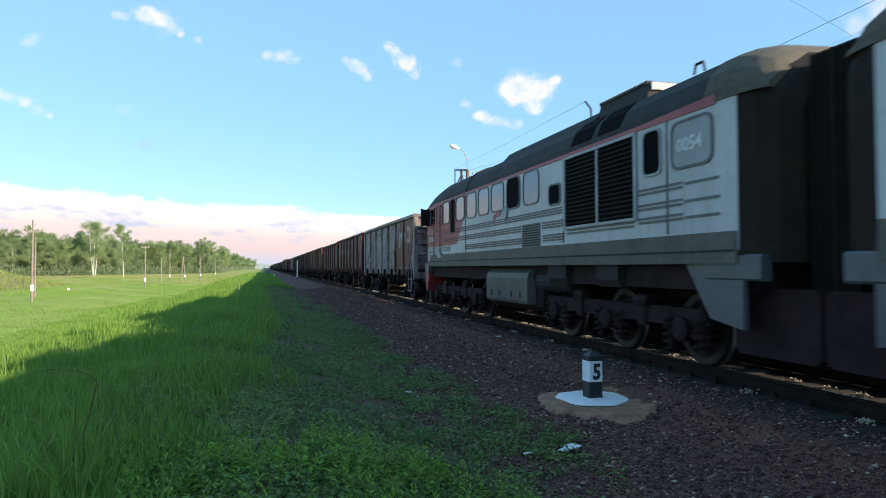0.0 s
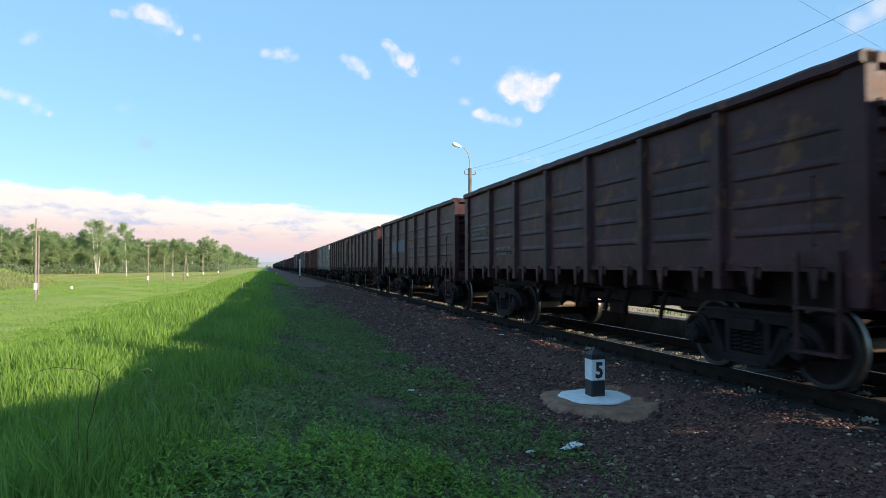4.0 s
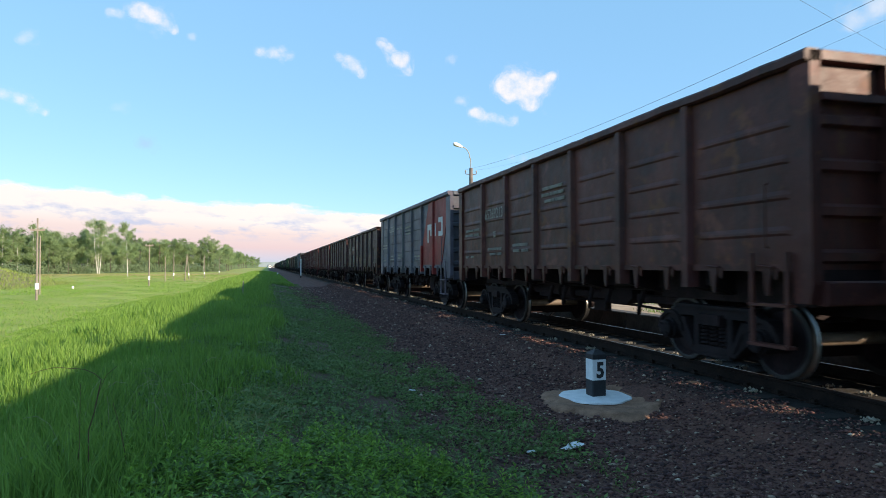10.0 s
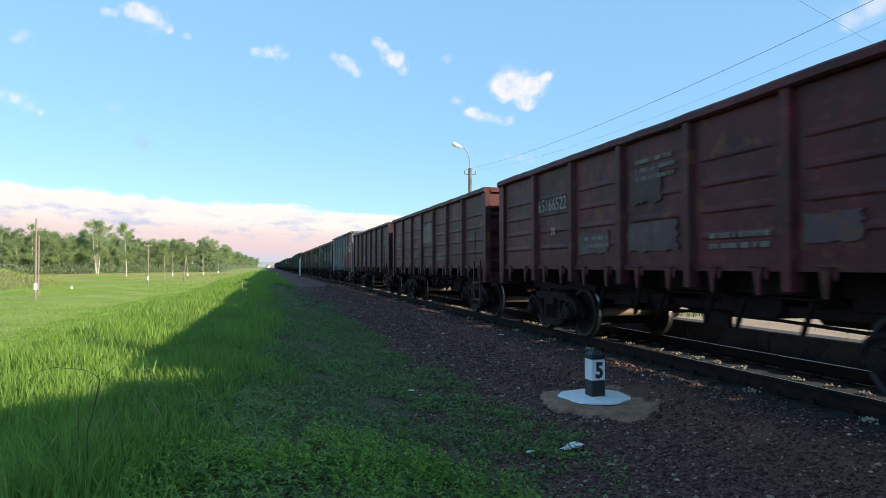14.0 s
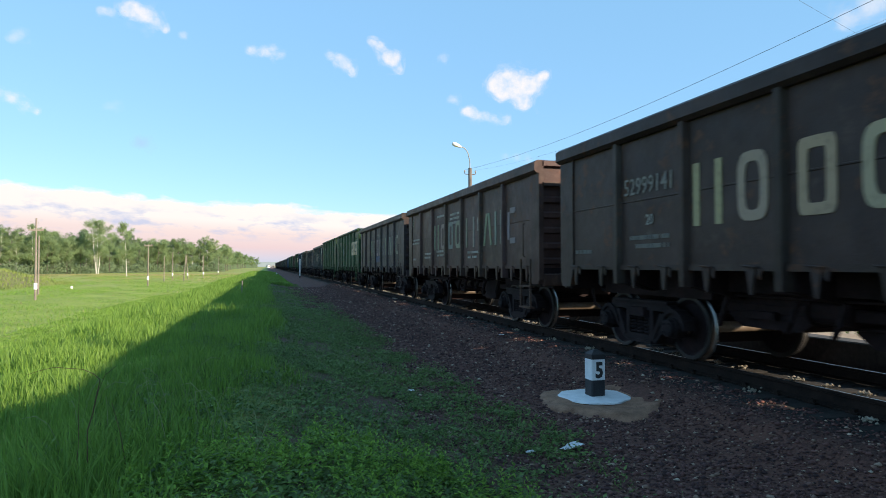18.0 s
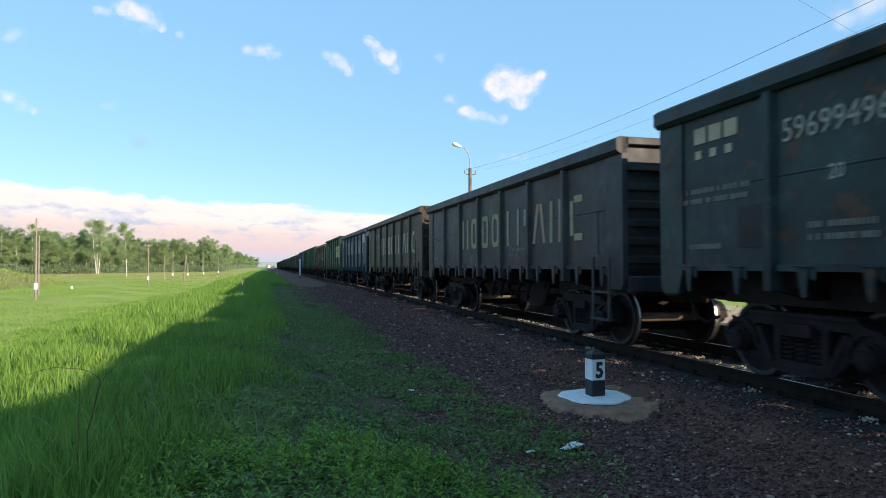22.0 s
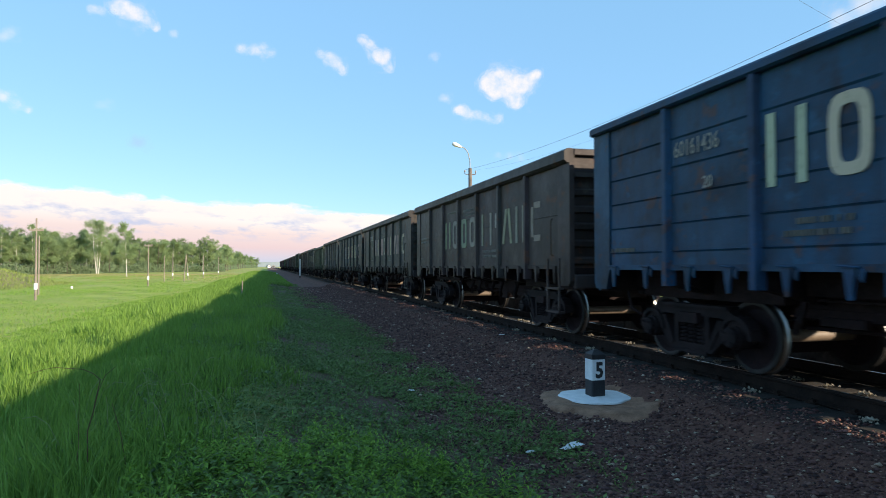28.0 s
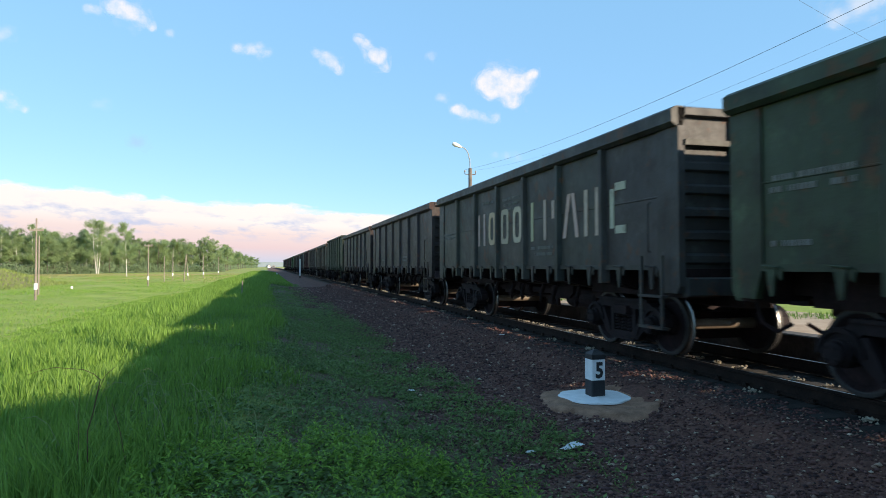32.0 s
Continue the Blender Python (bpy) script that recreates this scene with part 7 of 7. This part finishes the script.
    keep = (cy < rim) & (g.random(len(cx)) < 0.25 + 0.75 * patches(cx, cy, 2.6, 73))
    cx, cy = cx[keep], cy[keep]
    m = len(cx)
    me = sprigs(cx, cy, g.uniform(0.12, 0.30, m) * (0.75 + 0.5 * patches(cx, cy, 1.9, 75)), g.uniform(0.05, 0.085, m), 26, 17)
    me.materials.append(CLOVER)
    solid("clover", me, "fresh green leafy clover at the grass edge", "weeds", kind="stuff")
    # pale bent seed stalks where the tall grass ends
    s = Shape()
    for k in range(26):
        x, y = g.uniform(-1.6, 0.0), g.uniform(4.6, 7.2)
        h, b, c = g.uniform(0.28, 0.5), g.uniform(-0.2, 0.2), g.uniform(-0.12, 0.12)
        z = float(ground_z(x, y))
        s.pipe([(x, y, z - 0.02), (x + b * 0.25, y, z + h * 0.45), (x + b * 0.7, y + c * 0.5, z + h * 0.85), (x + b * 1.2, y + c, z + h), (x + b * 1.7, y + c, z + h * 0.97)], [0.0022, 0.002, 0.0018, 0.003, 0.0012], 4)
    solid("seed_stalks", s.mesh("seed_stalks", simple("pale_stalk", (0.16, 0.19, 0.07), (0.34, 0.34, 0.17), 6, 0.8)), "pale bent grass stalks gone to seed", "grass", kind="stuff")
    # the same stems, lower and thinner, all over the weedy verge
    cx, cy, g = scatter(16000, 27, -1.5, 3.4, 2.4, 26.0, 1.9)
    keep = g.random(len(cx)) < weed_cover(cx, cy) * (0.35 + 0.65 * patches(cx, cy, 1.6, 72))
    cx, cy = cx[keep], cy[keep]
    m = len(cx)
    me = sprigs(cx, cy, g.uniform(0.05, 0.17, m), g.uniform(0.024, 0.045, m) * (1 + np.maximum(cy, 0) / 30), 28, 9)
    me.materials.append(WEED)
    solid("verge_sprigs", me, "upright leafy weed stems beside the gravel", "weeds", kind="stuff")
    xs, ys, g = scatter(250000, 9, -75.0, -6.0, 12.0, 240.0, 1.7)
    keep = (xs > -0.8 * ys - 3) & (g.random(len(xs)) < 1.05 - np.clip((ys - 85) / 60, 0, 0.85) * patches(xs, ys, 0.07, 83))
    xs, ys = xs[keep], ys[keep]
    n = len(xs)
    me = blades(xs, ys, g.uniform(0.04, 0.14, n) * (0.5 + 0.9 * patches(xs, ys, 0.12, 81)), g.uniform(0.007, 0.016, n) * (1 + ys / 45), g.uniform(0.2, 0.8, n), 10)
    me.materials.append(GRASS)
    solid("field_grass", me, "sunlit green grass of the open field", "grass", kind="stuff")
    # last year's grass before the wood and in streaks over the field
    xs, ys = g.uniform(-95.0, -5.0, 90000), 45 + 225 * g.random(90000) ** 0.8
    keep = (xs > -0.8 * ys - 3) & (g.random(len(xs)) < np.interp(ys, (45, 110, 170, 270), (0.04, 0.10, 0.40, 0.75)) * np.clip(2.4 * patches(xs * 0.5, ys, 0.16, 84) - 0.5, 0.05, 1))
    xs, ys = xs[keep], ys[keep]
    n = len(xs)
    me = blades(xs, ys, g.uniform(0.06, 0.22, n), g.uniform(0.015, 0.04, n) * (1 + ys / 120), g.uniform(0.2, 0.9, n), 85)
    me.materials.append(DRY_GRASS)
    solid("dry_grass", me, "tawny dry grass in streaks before the wood", "grass", kind="stuff")

    # tufts on the sandy platform beyond the line
    xs, ys = g.uniform(9.5, 13.4, 36000), g.uniform(4.0, 58.0, 36000)
    keep = g.random(len(xs)) < np.clip(3.0 * patches(xs * 1.5, ys, 0.8, 86) - 1.6, 0, 1)
    xs, ys = xs[keep], ys[keep]
    n = len(xs)
    me = blades(xs, ys, g.uniform(0.04, 0.16, n), g.uniform(0.006, 0.014, n), g.uniform(0.2, 0.9, n), 87)
    co = np.empty(len(me.vertices) * 3)
    me.vertices.foreach_get("co", co)
    co = co.reshape(n, 5, 3)
    co[:, :, 2] += (0.185 - ground_z(xs, ys))[:, None]
    me.vertices.foreach_set("co", co.ravel())
    me.materials.append(GRASS)
    solid("platform_grass", me, "green grass tufts on the sandy platform", "grass", kind="stuff")

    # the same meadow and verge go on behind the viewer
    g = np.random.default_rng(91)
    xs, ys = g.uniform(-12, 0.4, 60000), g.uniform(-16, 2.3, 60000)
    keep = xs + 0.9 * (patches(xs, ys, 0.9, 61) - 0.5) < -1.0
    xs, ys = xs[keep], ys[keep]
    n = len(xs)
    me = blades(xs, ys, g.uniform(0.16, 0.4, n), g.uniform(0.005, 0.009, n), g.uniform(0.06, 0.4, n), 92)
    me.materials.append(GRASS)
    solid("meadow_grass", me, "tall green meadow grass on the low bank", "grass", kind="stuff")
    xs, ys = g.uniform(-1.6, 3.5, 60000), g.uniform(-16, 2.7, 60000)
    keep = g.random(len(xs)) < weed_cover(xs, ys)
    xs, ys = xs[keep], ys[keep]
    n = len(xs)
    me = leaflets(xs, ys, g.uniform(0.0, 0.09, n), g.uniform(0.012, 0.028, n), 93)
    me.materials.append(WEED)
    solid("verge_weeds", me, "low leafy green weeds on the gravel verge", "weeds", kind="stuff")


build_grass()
bank_scrub()


def dry_weed(stems):
    p = thing("dry_weed", "dead brown weed stalks standing in the tall grass", "weed", "dry weeds", loc=stems[0][0])
    for pts in stems:
        pts = [Vector(q) - Vector(stems[0][0]) for q in pts]
        part("stalk", Shape().pipe(pts, [0.004 - 0.0027 * k / (len(pts) - 1) for k in range(len(pts))], 5).mesh("stalk", DRY), p)


def paper_scrap(x, y, size, seed):
    """A crumpled scrap lying on the ground."""
    r = random.Random(seed)
    z = float(ground_z(x, y)) + 0.03
    v, f = [], []
    n = 7
    for j in range(n):
        for i in range(n):
            a, b = i / (n - 1) - 0.5, j / (n - 1) - 0.5
            v.append((a * size * (1 + r.uniform(-0.15, 0.15)), b * size * 0.45 * (1 + r.uniform(-0.2, 0.2)), 0.16 * size * r.random()))
    f = [(j * n + i, j * n + i + 1, (j + 1) * n + i + 1, (j + 1) * n + i) for j in range(n - 1) for i in range(n - 1)]
    me = Shape().add(v, f).mesh("paper_scrap", WHITE)
    ob = solid("paper_scrap", me, "crumpled white paper scrap on the gravel", "litter", "paper scraps", loc=(x, y, z), rz=r.uniform(-0.6, 0.6))
    mod = ob.modifiers.new("thick", "SOLIDIFY")
    mod.thickness = 0.003


DRY = simple("dry_stalk", (0.07, 0.035, 0.018), (0.15, 0.085, 0.045), 5, 0.9)
dry_weed([[(-1.1, 4.62, -0.15), (-1.1, 4.6, 0.36), (-1.07, 4.6, 0.47), (-1.05, 4.6, 0.58), (-1.03, 4.6, 0.68), (-1.07, 4.6, 0.72), (-1.13, 4.6, 0.75), (-1.22, 4.6, 0.76), (-1.29, 4.6, 0.77), (-1.38, 4.6, 0.75), (-1.44, 4.6, 0.73)], [(-1.1, 4.62, -0.15), (-1.1, 4.6, 0.36), (-1.07, 4.6, 0.47), (-1.04, 4.6, 0.61), (-1.0, 4.6, 0.71), (-0.94, 4.6, 0.76)]])
dry_weed([[(-1.17, 4.62, -0.15), (-1.17, 4.6, -0.0), (-1.16, 4.6, 0.16), (-1.15, 4.6, 0.27), (-1.15, 4.6, 0.46), (-1.15, 4.6, 0.66)], [(-0.86, 4.62, -0.15), (-0.86, 4.6, -0.03), (-0.88, 4.6, 0.16), (-0.91, 4.6, 0.34), (-0.94, 4.6, 0.45), (-0.96, 4.6, 0.53)]])
paper_scrap(3.05, 6.18, 0.26, 4)
paper_scrap(2.55, 6.1, 0.10, 6)
paper_scrap(2.0, 9.2, 0.10, 7)
paper_scrap(5.3, 14.4, 0.12, 8)


def build_stones():
    xs, ys, g = scatter(100000, 12, 1.6, 5.9, 2.4, 60.0, 2.0)
    xs, ys = np.concatenate([xs, g.uniform(2.0, 5.6, 25000)]), np.concatenate([ys, g.uniform(-14, 2.6, 25000)])
    edge = 2.2 + 0.5 * np.sin(ys * 0.55)
    keep = xs > edge - g.exponential(0.35, len(xs))
    keep &= (np.hypot(xs - 4.55, (ys - 8.25)) > 0.60)
    xs, ys = xs[keep], ys[keep]
    n = len(xs)
    r = g.uniform(0.007, 0.019, n) * (1 + np.maximum(ys, 0) / 40) * np.where(g.random(n) < 0.12, 1.9, 1.0)
    zs = ground_z(xs, ys) + r * 0.25
    octa = np.array([(1, 0, 0), (0, 1, 0), (-1, 0, 0), (0, -1, 0), (0, 0, 0.5), (0, 0, -0.5)], float)
    v = octa[None] * (r[:, None] * g.uniform(0.6, 1.4, (n, 6)))[:, :, None]
    a = g.uniform(0, 6.28, n)
    c, s = np.cos(a)[:, None], np.sin(a)[:, None]
    x, y = v[:, :, 0] * c - v[:, :, 1] * s, v[:, :, 0] * s + v[:, :, 1] * c
    v = np.stack([x + xs[:, None], y + ys[:, None], v[:, :, 2] + zs[:, None]], -1).reshape(-1, 3)
    tri = np.array([(0, 1, 4), (1, 2, 4), (2, 3, 4), (3, 0, 4), (1, 0, 5), (2, 1, 5), (3, 2, 5), (0, 3, 5)])
    loops = (tri[None] + (np.arange(n) * 6)[:, None, None]).reshape(-1)
    me = bpy.data.meshes.new("ballast_stones")
    me.vertices.add(len(v))
    me.vertices.foreach_set("co", v.ravel())
    me.loops.add(len(loops))
    me.loops.foreach_set("vertex_index", loops.astype(np.int32))
    me.polygons.add(8 * n)
    me.polygons.foreach_set("loop_start", (np.arange(8 * n) * 3).astype(np.int32))
    me.update(calc_edges=True)
    me.materials.append(STONE_MIX)
    solid("ballast_stones", me, "dark crushed stone ballast with pale chips", "gravel", kind="stuff")


def stone_mix():
    m, nt, p = material("crushed_stone")
    geo = nt.nodes.new("ShaderNodeNewGeometry")
    col = ramp(nt, geo.outputs["Random Per Island"], [(0.0, (0.035, 0.0135, 0.0125)), (0.35, (0.073, 0.030, 0.028)), (0.6, (0.116, 0.046, 0.039)), (0.86, (0.178, 0.082, 0.067)), (0.965, (0.29, 0.185, 0.13)), (1.0, (0.46, 0.37, 0.28))])
    nt.links.new(col, p.inputs["Base Color"])
    p.inputs["Roughness"].default_value = 0.9
    return m


STONE_MIX = stone_mix()
build_stones()


def crib_stones():
    """Ballast lumps heaped between the sleepers beside the rails, pale to stand for sun spots."""
    g = np.random.default_rng(77)
    s = Shape()
    for k in range(20, 120):
        yc = -8 + 0.545 * (k + 0.5)
        for xc in (5.97, 7.15):
            if g.random() < (0.2 if xc > 6 else 0.82):
                continue
            for q in range(int(g.integers(14, 26))):
                x, y, r = xc + g.normal(0, 0.05), yc + g.normal(0, 0.045), g.uniform(0.012, 0.028)
                z = -0.20 + g.uniform(0, 0.045)
                p = [(x + r * a * g.uniform(0.7, 1.3), y + r * b * g.uniform(0.7, 1.3), z + r * c * g.uniform(0.6, 1.1)) for a, b, c in ((1, 0, 0), (0, 1, 0), (-1, 0, 0), (0, -1, 0), (0, 0, 1), (0, 0, -1))]
                s.add(p, [(0, 1, 4), (1, 2, 4), (2, 3, 4), (3, 0, 4), (1, 0, 5), (2, 1, 5), (3, 2, 5), (0, 3, 5)])
    solid("crib_stones", s.mesh("crib_stones", simple("sun_spot_stone", (0.22, 0.19, 0.145), (0.46, 0.41, 0.32), 9, 0.9)), "ballast lumps heaped between the sleepers, pale for sun spots", "gravel", kind="stuff")


crib_stones()

# ---- sky: cloud bank and drifting clouds ----


def bank_material():
    m, nt, p = material("cloud_bank")
    nt.nodes.remove(p)
    uv = coords(nt, "UV")
    sep = nt.nodes.new("ShaderNodeSeparateXYZ")
    nt.links.new(uv, sep.inputs[0])
    mp = nt.nodes.new("ShaderNodeMapping")
    mp.inputs["Scale"].default_value = (34.0, 4.2, 1.0)
    nt.links.new(uv, mp.inputs["Vector"])
    big, fine = noise_tex(nt, 1.0, 4, 0.55, mp.outputs["Vector"]), noise_tex(nt, 3.2, 6, 0.6, mp.outputs["Vector"])
    edge = calc(nt, "ADD", sep.outputs["Y"], calc(nt, "ADD", calc(nt, "MULTIPLY", calc(nt, "SUBTRACT", big, 0.5), 0.27), calc(nt, "MULTIPLY", calc(nt, "SUBTRACT", fine, 0.5), 0.13)))
    body = ramp(nt, sep.outputs["Y"], [(0.0, (0.55, 0.68, 0.88)), (0.16, (0.66, 0.70, 0.86)), (0.32, (0.86, 0.70, 0.74)), (0.50, (0.93, 0.80, 0.80)), (0.64, (1.0, 0.97, 0.96)), (1.0, (1.0, 1.0, 1.0))])
    shade = calc(nt, "MULTIPLY", step(nt, calc(nt, "ADD", calc(nt, "MULTIPLY", big, 0.6), calc(nt, "MULTIPLY", fine, 0.4)), 0.50, 0.61), calc(nt, "MULTIPLY", step(nt, sep.outputs["Y"], 0.38, 0.5), calc(nt, "SUBTRACT", 1.0, step(nt, sep.outputs["Y"], 0.66, 0.8))))
    col = mix(nt, calc(nt, "MULTIPLY", shade, 0.75), body, (0.52, 0.63, 0.90))
    em = nt.nodes.new("ShaderNodeEmission")
    nt.links.new(col, em.inputs["Color"])
    em.inputs["Strength"].default_value = 0.49
    tr = nt.nodes.new("ShaderNodeBsdfTransparent")
    ms = nt.nodes.new("ShaderNodeMixShader")
    alpha = calc(nt, "SUBTRACT", 1.0, step(nt, edge, 0.82, 0.88))
    alpha.node.use_clamp = True
    nt.links.new(alpha, ms.inputs[0])
    nt.links.new(tr.outputs[0], ms.inputs[1])
    nt.links.new(em.outputs[0], ms.inputs[2])
    nt.links.new(ms.outputs[0], nt.nodes["Material Output"].inputs["Surface"])
    return m


def build_bank():
    v, f, uv = [], [], []
    n, rows = 150, 6
    for i in range(n + 1):
        a = radians(-75 + 150 * i / n)
        top = math.tan(radians(7.9 - 2.6 * min(1, max(0, (i / n * 150 - 75 + 30) / 42)))) * 4200
        for j in range(rows + 1):
            v.append((4200 * math.sin(a), 4200 * math.cos(a), -40 + (top + 40) * j / rows))
            uv.append((i / n, j / rows))
    for i in range(n):
        for j in range(rows):
            k = i * (rows + 1) + j
            f.append((k, k + rows + 1, k + rows + 2, k + 1))
    me = bpy.data.meshes.new("cloud_bank")
    me.from_pydata(v, [], f)
    lay = me.uv_layers.new(name="sky")
    for lp in me.loops:
        lay.data[lp.index].uv = uv[lp.vertex_index]
    me.materials.append(bank_material())
    solid("cloud_bank", me, "long white cloud bank, pink towards the horizon", "clouds", kind="backdrop")


build_bank()


def cloud_material():
    """White vapour whose thickness is laid down with the mesh and frayed by fine noise."""
    m, nt, p = material("cloud_vapour")
    nt.nodes.remove(p)
    info = nt.nodes.new("ShaderNodeObjectInfo")
    thick = nt.nodes.new("ShaderNodeAttribute")
    thick.attribute_name = "thickness"
    co = coords(nt)
    w = calc(nt, "MULTIPLY", info.outputs["Random"], 90.0)
    fray = noise_tex(nt, 0.016, 6, 0.62, co, "4D", w)
    d = calc(nt, "ADD", thick.outputs["Fac"], calc(nt, "MULTIPLY", calc(nt, "SUBTRACT", fray, 0.5), 2.6))
    full = step(nt, d, 0.15, 1.95)
    full.node.interpolation_type = "SMOOTHSTEP"
    alpha = calc(nt, "MULTIPLY", full, info.outputs["Alpha"])
    em = nt.nodes.new("ShaderNodeEmission")
    nt.links.new(info.outputs["Color"], em.inputs["Color"])
    em.inputs["Strength"].default_value = 0.50
    tr = nt.nodes.new("ShaderNodeBsdfTransparent")
    ms = nt.nodes.new("ShaderNodeMixShader")
    nt.links.new(alpha, ms.inputs[0])
    nt.links.new(tr.outputs[0], ms.inputs[1])
    nt.links.new(em.outputs[0], ms.inputs[2])
    nt.links.new(ms.outputs[0], nt.nodes["Material Output"].inputs["Surface"])
    return m


CLOUD = cloud_material()
CLOUDS = []


def ray_to(px, py, dist):
    """A far place by its angle right of and above the resting view's axis (tangents in thousandths of the focal length)."""
    q = view(0, 0).to_3x3()
    d = q @ Vector((px, py, -FOCAL))
    return Vector(EYE) + d.normalized() * dist


def cloud(px, py, lobes, drift, strength=1.0, color=(0.97, 0.97, 1.0), dist=3200):
    """A drifting cloud made of round lobes (right, up, radius, in thousandths of the view's focal length), slightly domed."""
    x0, x1 = min(a - 1.9 * r for a, b, r in lobes), max(a + 1.9 * r for a, b, r in lobes)
    z0, z1 = min(b - 1.9 * r for a, b, r in lobes), max(b + 1.9 * r for a, b, r in lobes)
    nx, nz = max(8, int((x1 - x0) / 3)), max(8, int((z1 - z0) / 3))
    k = dist / FOCAL
    v, dens = [], []
    for j in range(nz + 1):
        for i in range(nx + 1):
            x, z = x0 + (x1 - x0) * i / nx, z0 + (z1 - z0) * j / nz
            d = sum(math.exp(-((x - a) ** 2 + (z - b) ** 2) / (r * r)) for a, b, r in lobes)
            rim = min(i, nx - i, j, nz - j) / 2.0
            v.append((x * k, -0.3 * (z1 - z0) * k * min(d, 1.0), z * k))
            dens.append(min(d, 1.3) * min(1.0, rim) - (0.6 if rim < 1 else 0.0))
    f = [(j * (nx + 1) + i, j * (nx + 1) + i + 1, (j + 1) * (nx + 1) + i + 1, (j + 1) * (nx + 1) + i) for j in range(nz) for i in range(nx)]
    me = bpy.data.meshes.new("cloud")
    me.from_pydata(v, [], f)
    me.attributes.new("thickness", "FLOAT", "POINT").data.foreach_set("value", dens)
    me.materials.append(CLOUD)
    me.shade_smooth()
    ob = solid("cloud", me, "small white fair-weather cloud drifting in the sky", "cloud", "drifting clouds")
    ob.color = (*color, strength)
    CLOUDS.append((ob, px, py, drift, dist))


cloud(-516, 407, ((-24, 8, 11), (-8, 8, 14), (8, 2, 13), (22, -4, 11), (32, -13, 7), (-16, 12, 10)), 1.75)
cloud(-576, 418, ((-9, 0, 8), (6, 0, 9)), 1.7, 0.7)
cloud(-296, 344, ((-25, 3, 9), (-8, 2, 11), (10, -1, 11), (26, 0, 7)), 1.75, 0.9)
cloud(-162, 326, ((-22, 12, 8), (-5, 6, 12), (10, -4, 12), (17, -13, 8)), 1.75, 0.9)
cloud(-81, 337, ((-28, 24, 8), (-16, 18, 10), (-4, 2, 13), (8, -8, 12), (14, 0, 11), (20, -20, 8)), 1.78, 0.95)
cloud(145, 285, ((-40, 2, 16), (-25, 12, 19), (-5, 10, 22), (5, -8, 22), (10, -30, 14), (25, 0, 14), (38, 12, 11), (47, 18, 8), (-25, -12, 13)), 1.4)
cloud(92, 234, ((-40, 6, 8), (-25, 4, 11), (-5, 0, 10), (12, -5, 10), (30, -8, 9), (-32, 10, 8)), 1.4, 0.9)
cloud(-749, 262, ((-32, 12, 10), (-18, 7, 10), (0, 2, 10), (16, -6, 9), (30, -13, 7)), 1.6, 0.9)
cloud(31, 263, ((-5, 0, 9), (6, -3, 8)), 1.5, 0.5)
cloud(17, 336, ((0, 0, 10),), 1.6, 0.45)
cloud(-443, 376, ((0, 0, 8),), 1.7, 0.6)
cloud(-740, 373, ((-6, -4, 9), (5, 4, 10)), 1.7, 0.4)
cloud(-520, 388, ((-14, 4, 9), (8, -3, 9)), 1.7, 0.2)
cloud(143, 160, ((-20, 2, 9), (0, 0, 9), (18, -2, 8)), 1.3, 0.4)
cloud(-575, 250, ((-6, 0, 9), (8, 0, 9)), 1.5, 0.2)
cloud(766, 424, ((-30, -8, 18), (0, 5, 24), (24, 14, 26)), 1.3, 0.55)
cloud(-528, 186, ((-8, 2, 12), (8, -2, 12)), 0.6, 0.45, (0.45, 0.58, 0.82))

# ---- movement ----
FRONT = [(0.0, 23.36), (1.0, 4.40), (2.0, -14.14), (4.0, -51.38), (6.0, -88.42), (8.0, -125.29), (10.0, -162.02), (12.0, -198.64), (14.0, -235.19), (16.0, -271.69), (18.0, -308.15),
         (20.0, -344.6), (22.0, -381.04), (24.0, -417.49), (26.0, -453.96), (28.0, -490.44), (30.0, -526.95), (32.0, -563.47)]
# close rows at both ends keep the train rolling at an even speed there
TIMES = [0.0, 1 / FPS] + [0.5 * k for k in range(1, 64)] + [32.0 - 1 / FPS, 32.0]
RUN = [(t, float(np.interp(t, [q[0] for q in FRONT], [q[1] for q in FRONT]))) for t in TIMES]


def motions():
    for i, wg in enumerate(TRAIN):
        walk(wg, [(t, pose(TRACK, y + 13.92 * i + 6.96 + SHIFT.get(i, 0.0), 0)) for t, y in RUN])
    walk(LOCO, [(t, pose(TRACK, y - 8.7, 0)) for t, y in RUN])
    walk(LEAD, [(t, pose(TRACK, y - 26.65, 0, 0, 0, 180)) for t, y in RUN])
    # wheels roll without slip; alike wheelsets share one set of keys
    done = {}
    for w, y, z, r in WHEELS:
        key = (round(y, 3), r)
        if key in done:
            src = done[key]
            w.rotation_mode = "QUATERNION"
            w.animation_data_create()
            w.animation_data.action = src.animation_data.action
            w.animation_data.action_slot = src.animation_data.action_slot
            continue
        done[key] = w
        ts = [k / FPS for k in range(0, 32 * FPS + 1)]
        run = np.interp(ts, [t for t, _ in FRONT], [q for _, q in FRONT])
        walk(w, [(t, pose(0, y, z) @ Matrix.Rotation((23.36 - d) / r, 4, "X")) for t, d in zip(ts, run)])
    for ob, px, py, drift, dist in CLOUDS:
        rows = []
        for t in (0.0, 1 / FPS, 16.0, 32.0 - 1 / FPS, 32.0):
            p = ray_to(px - drift * (t - 9), py + 0.3 * (t - 9) * drift / 1.75, dist)
            d = (p - Vector(EYE)).normalized()
            turn = d.to_track_quat("Y", "Z").to_matrix().to_4x4()
            rows.append((t, Matrix.Translation(p) @ turn))
        walk(ob, rows)


motions()
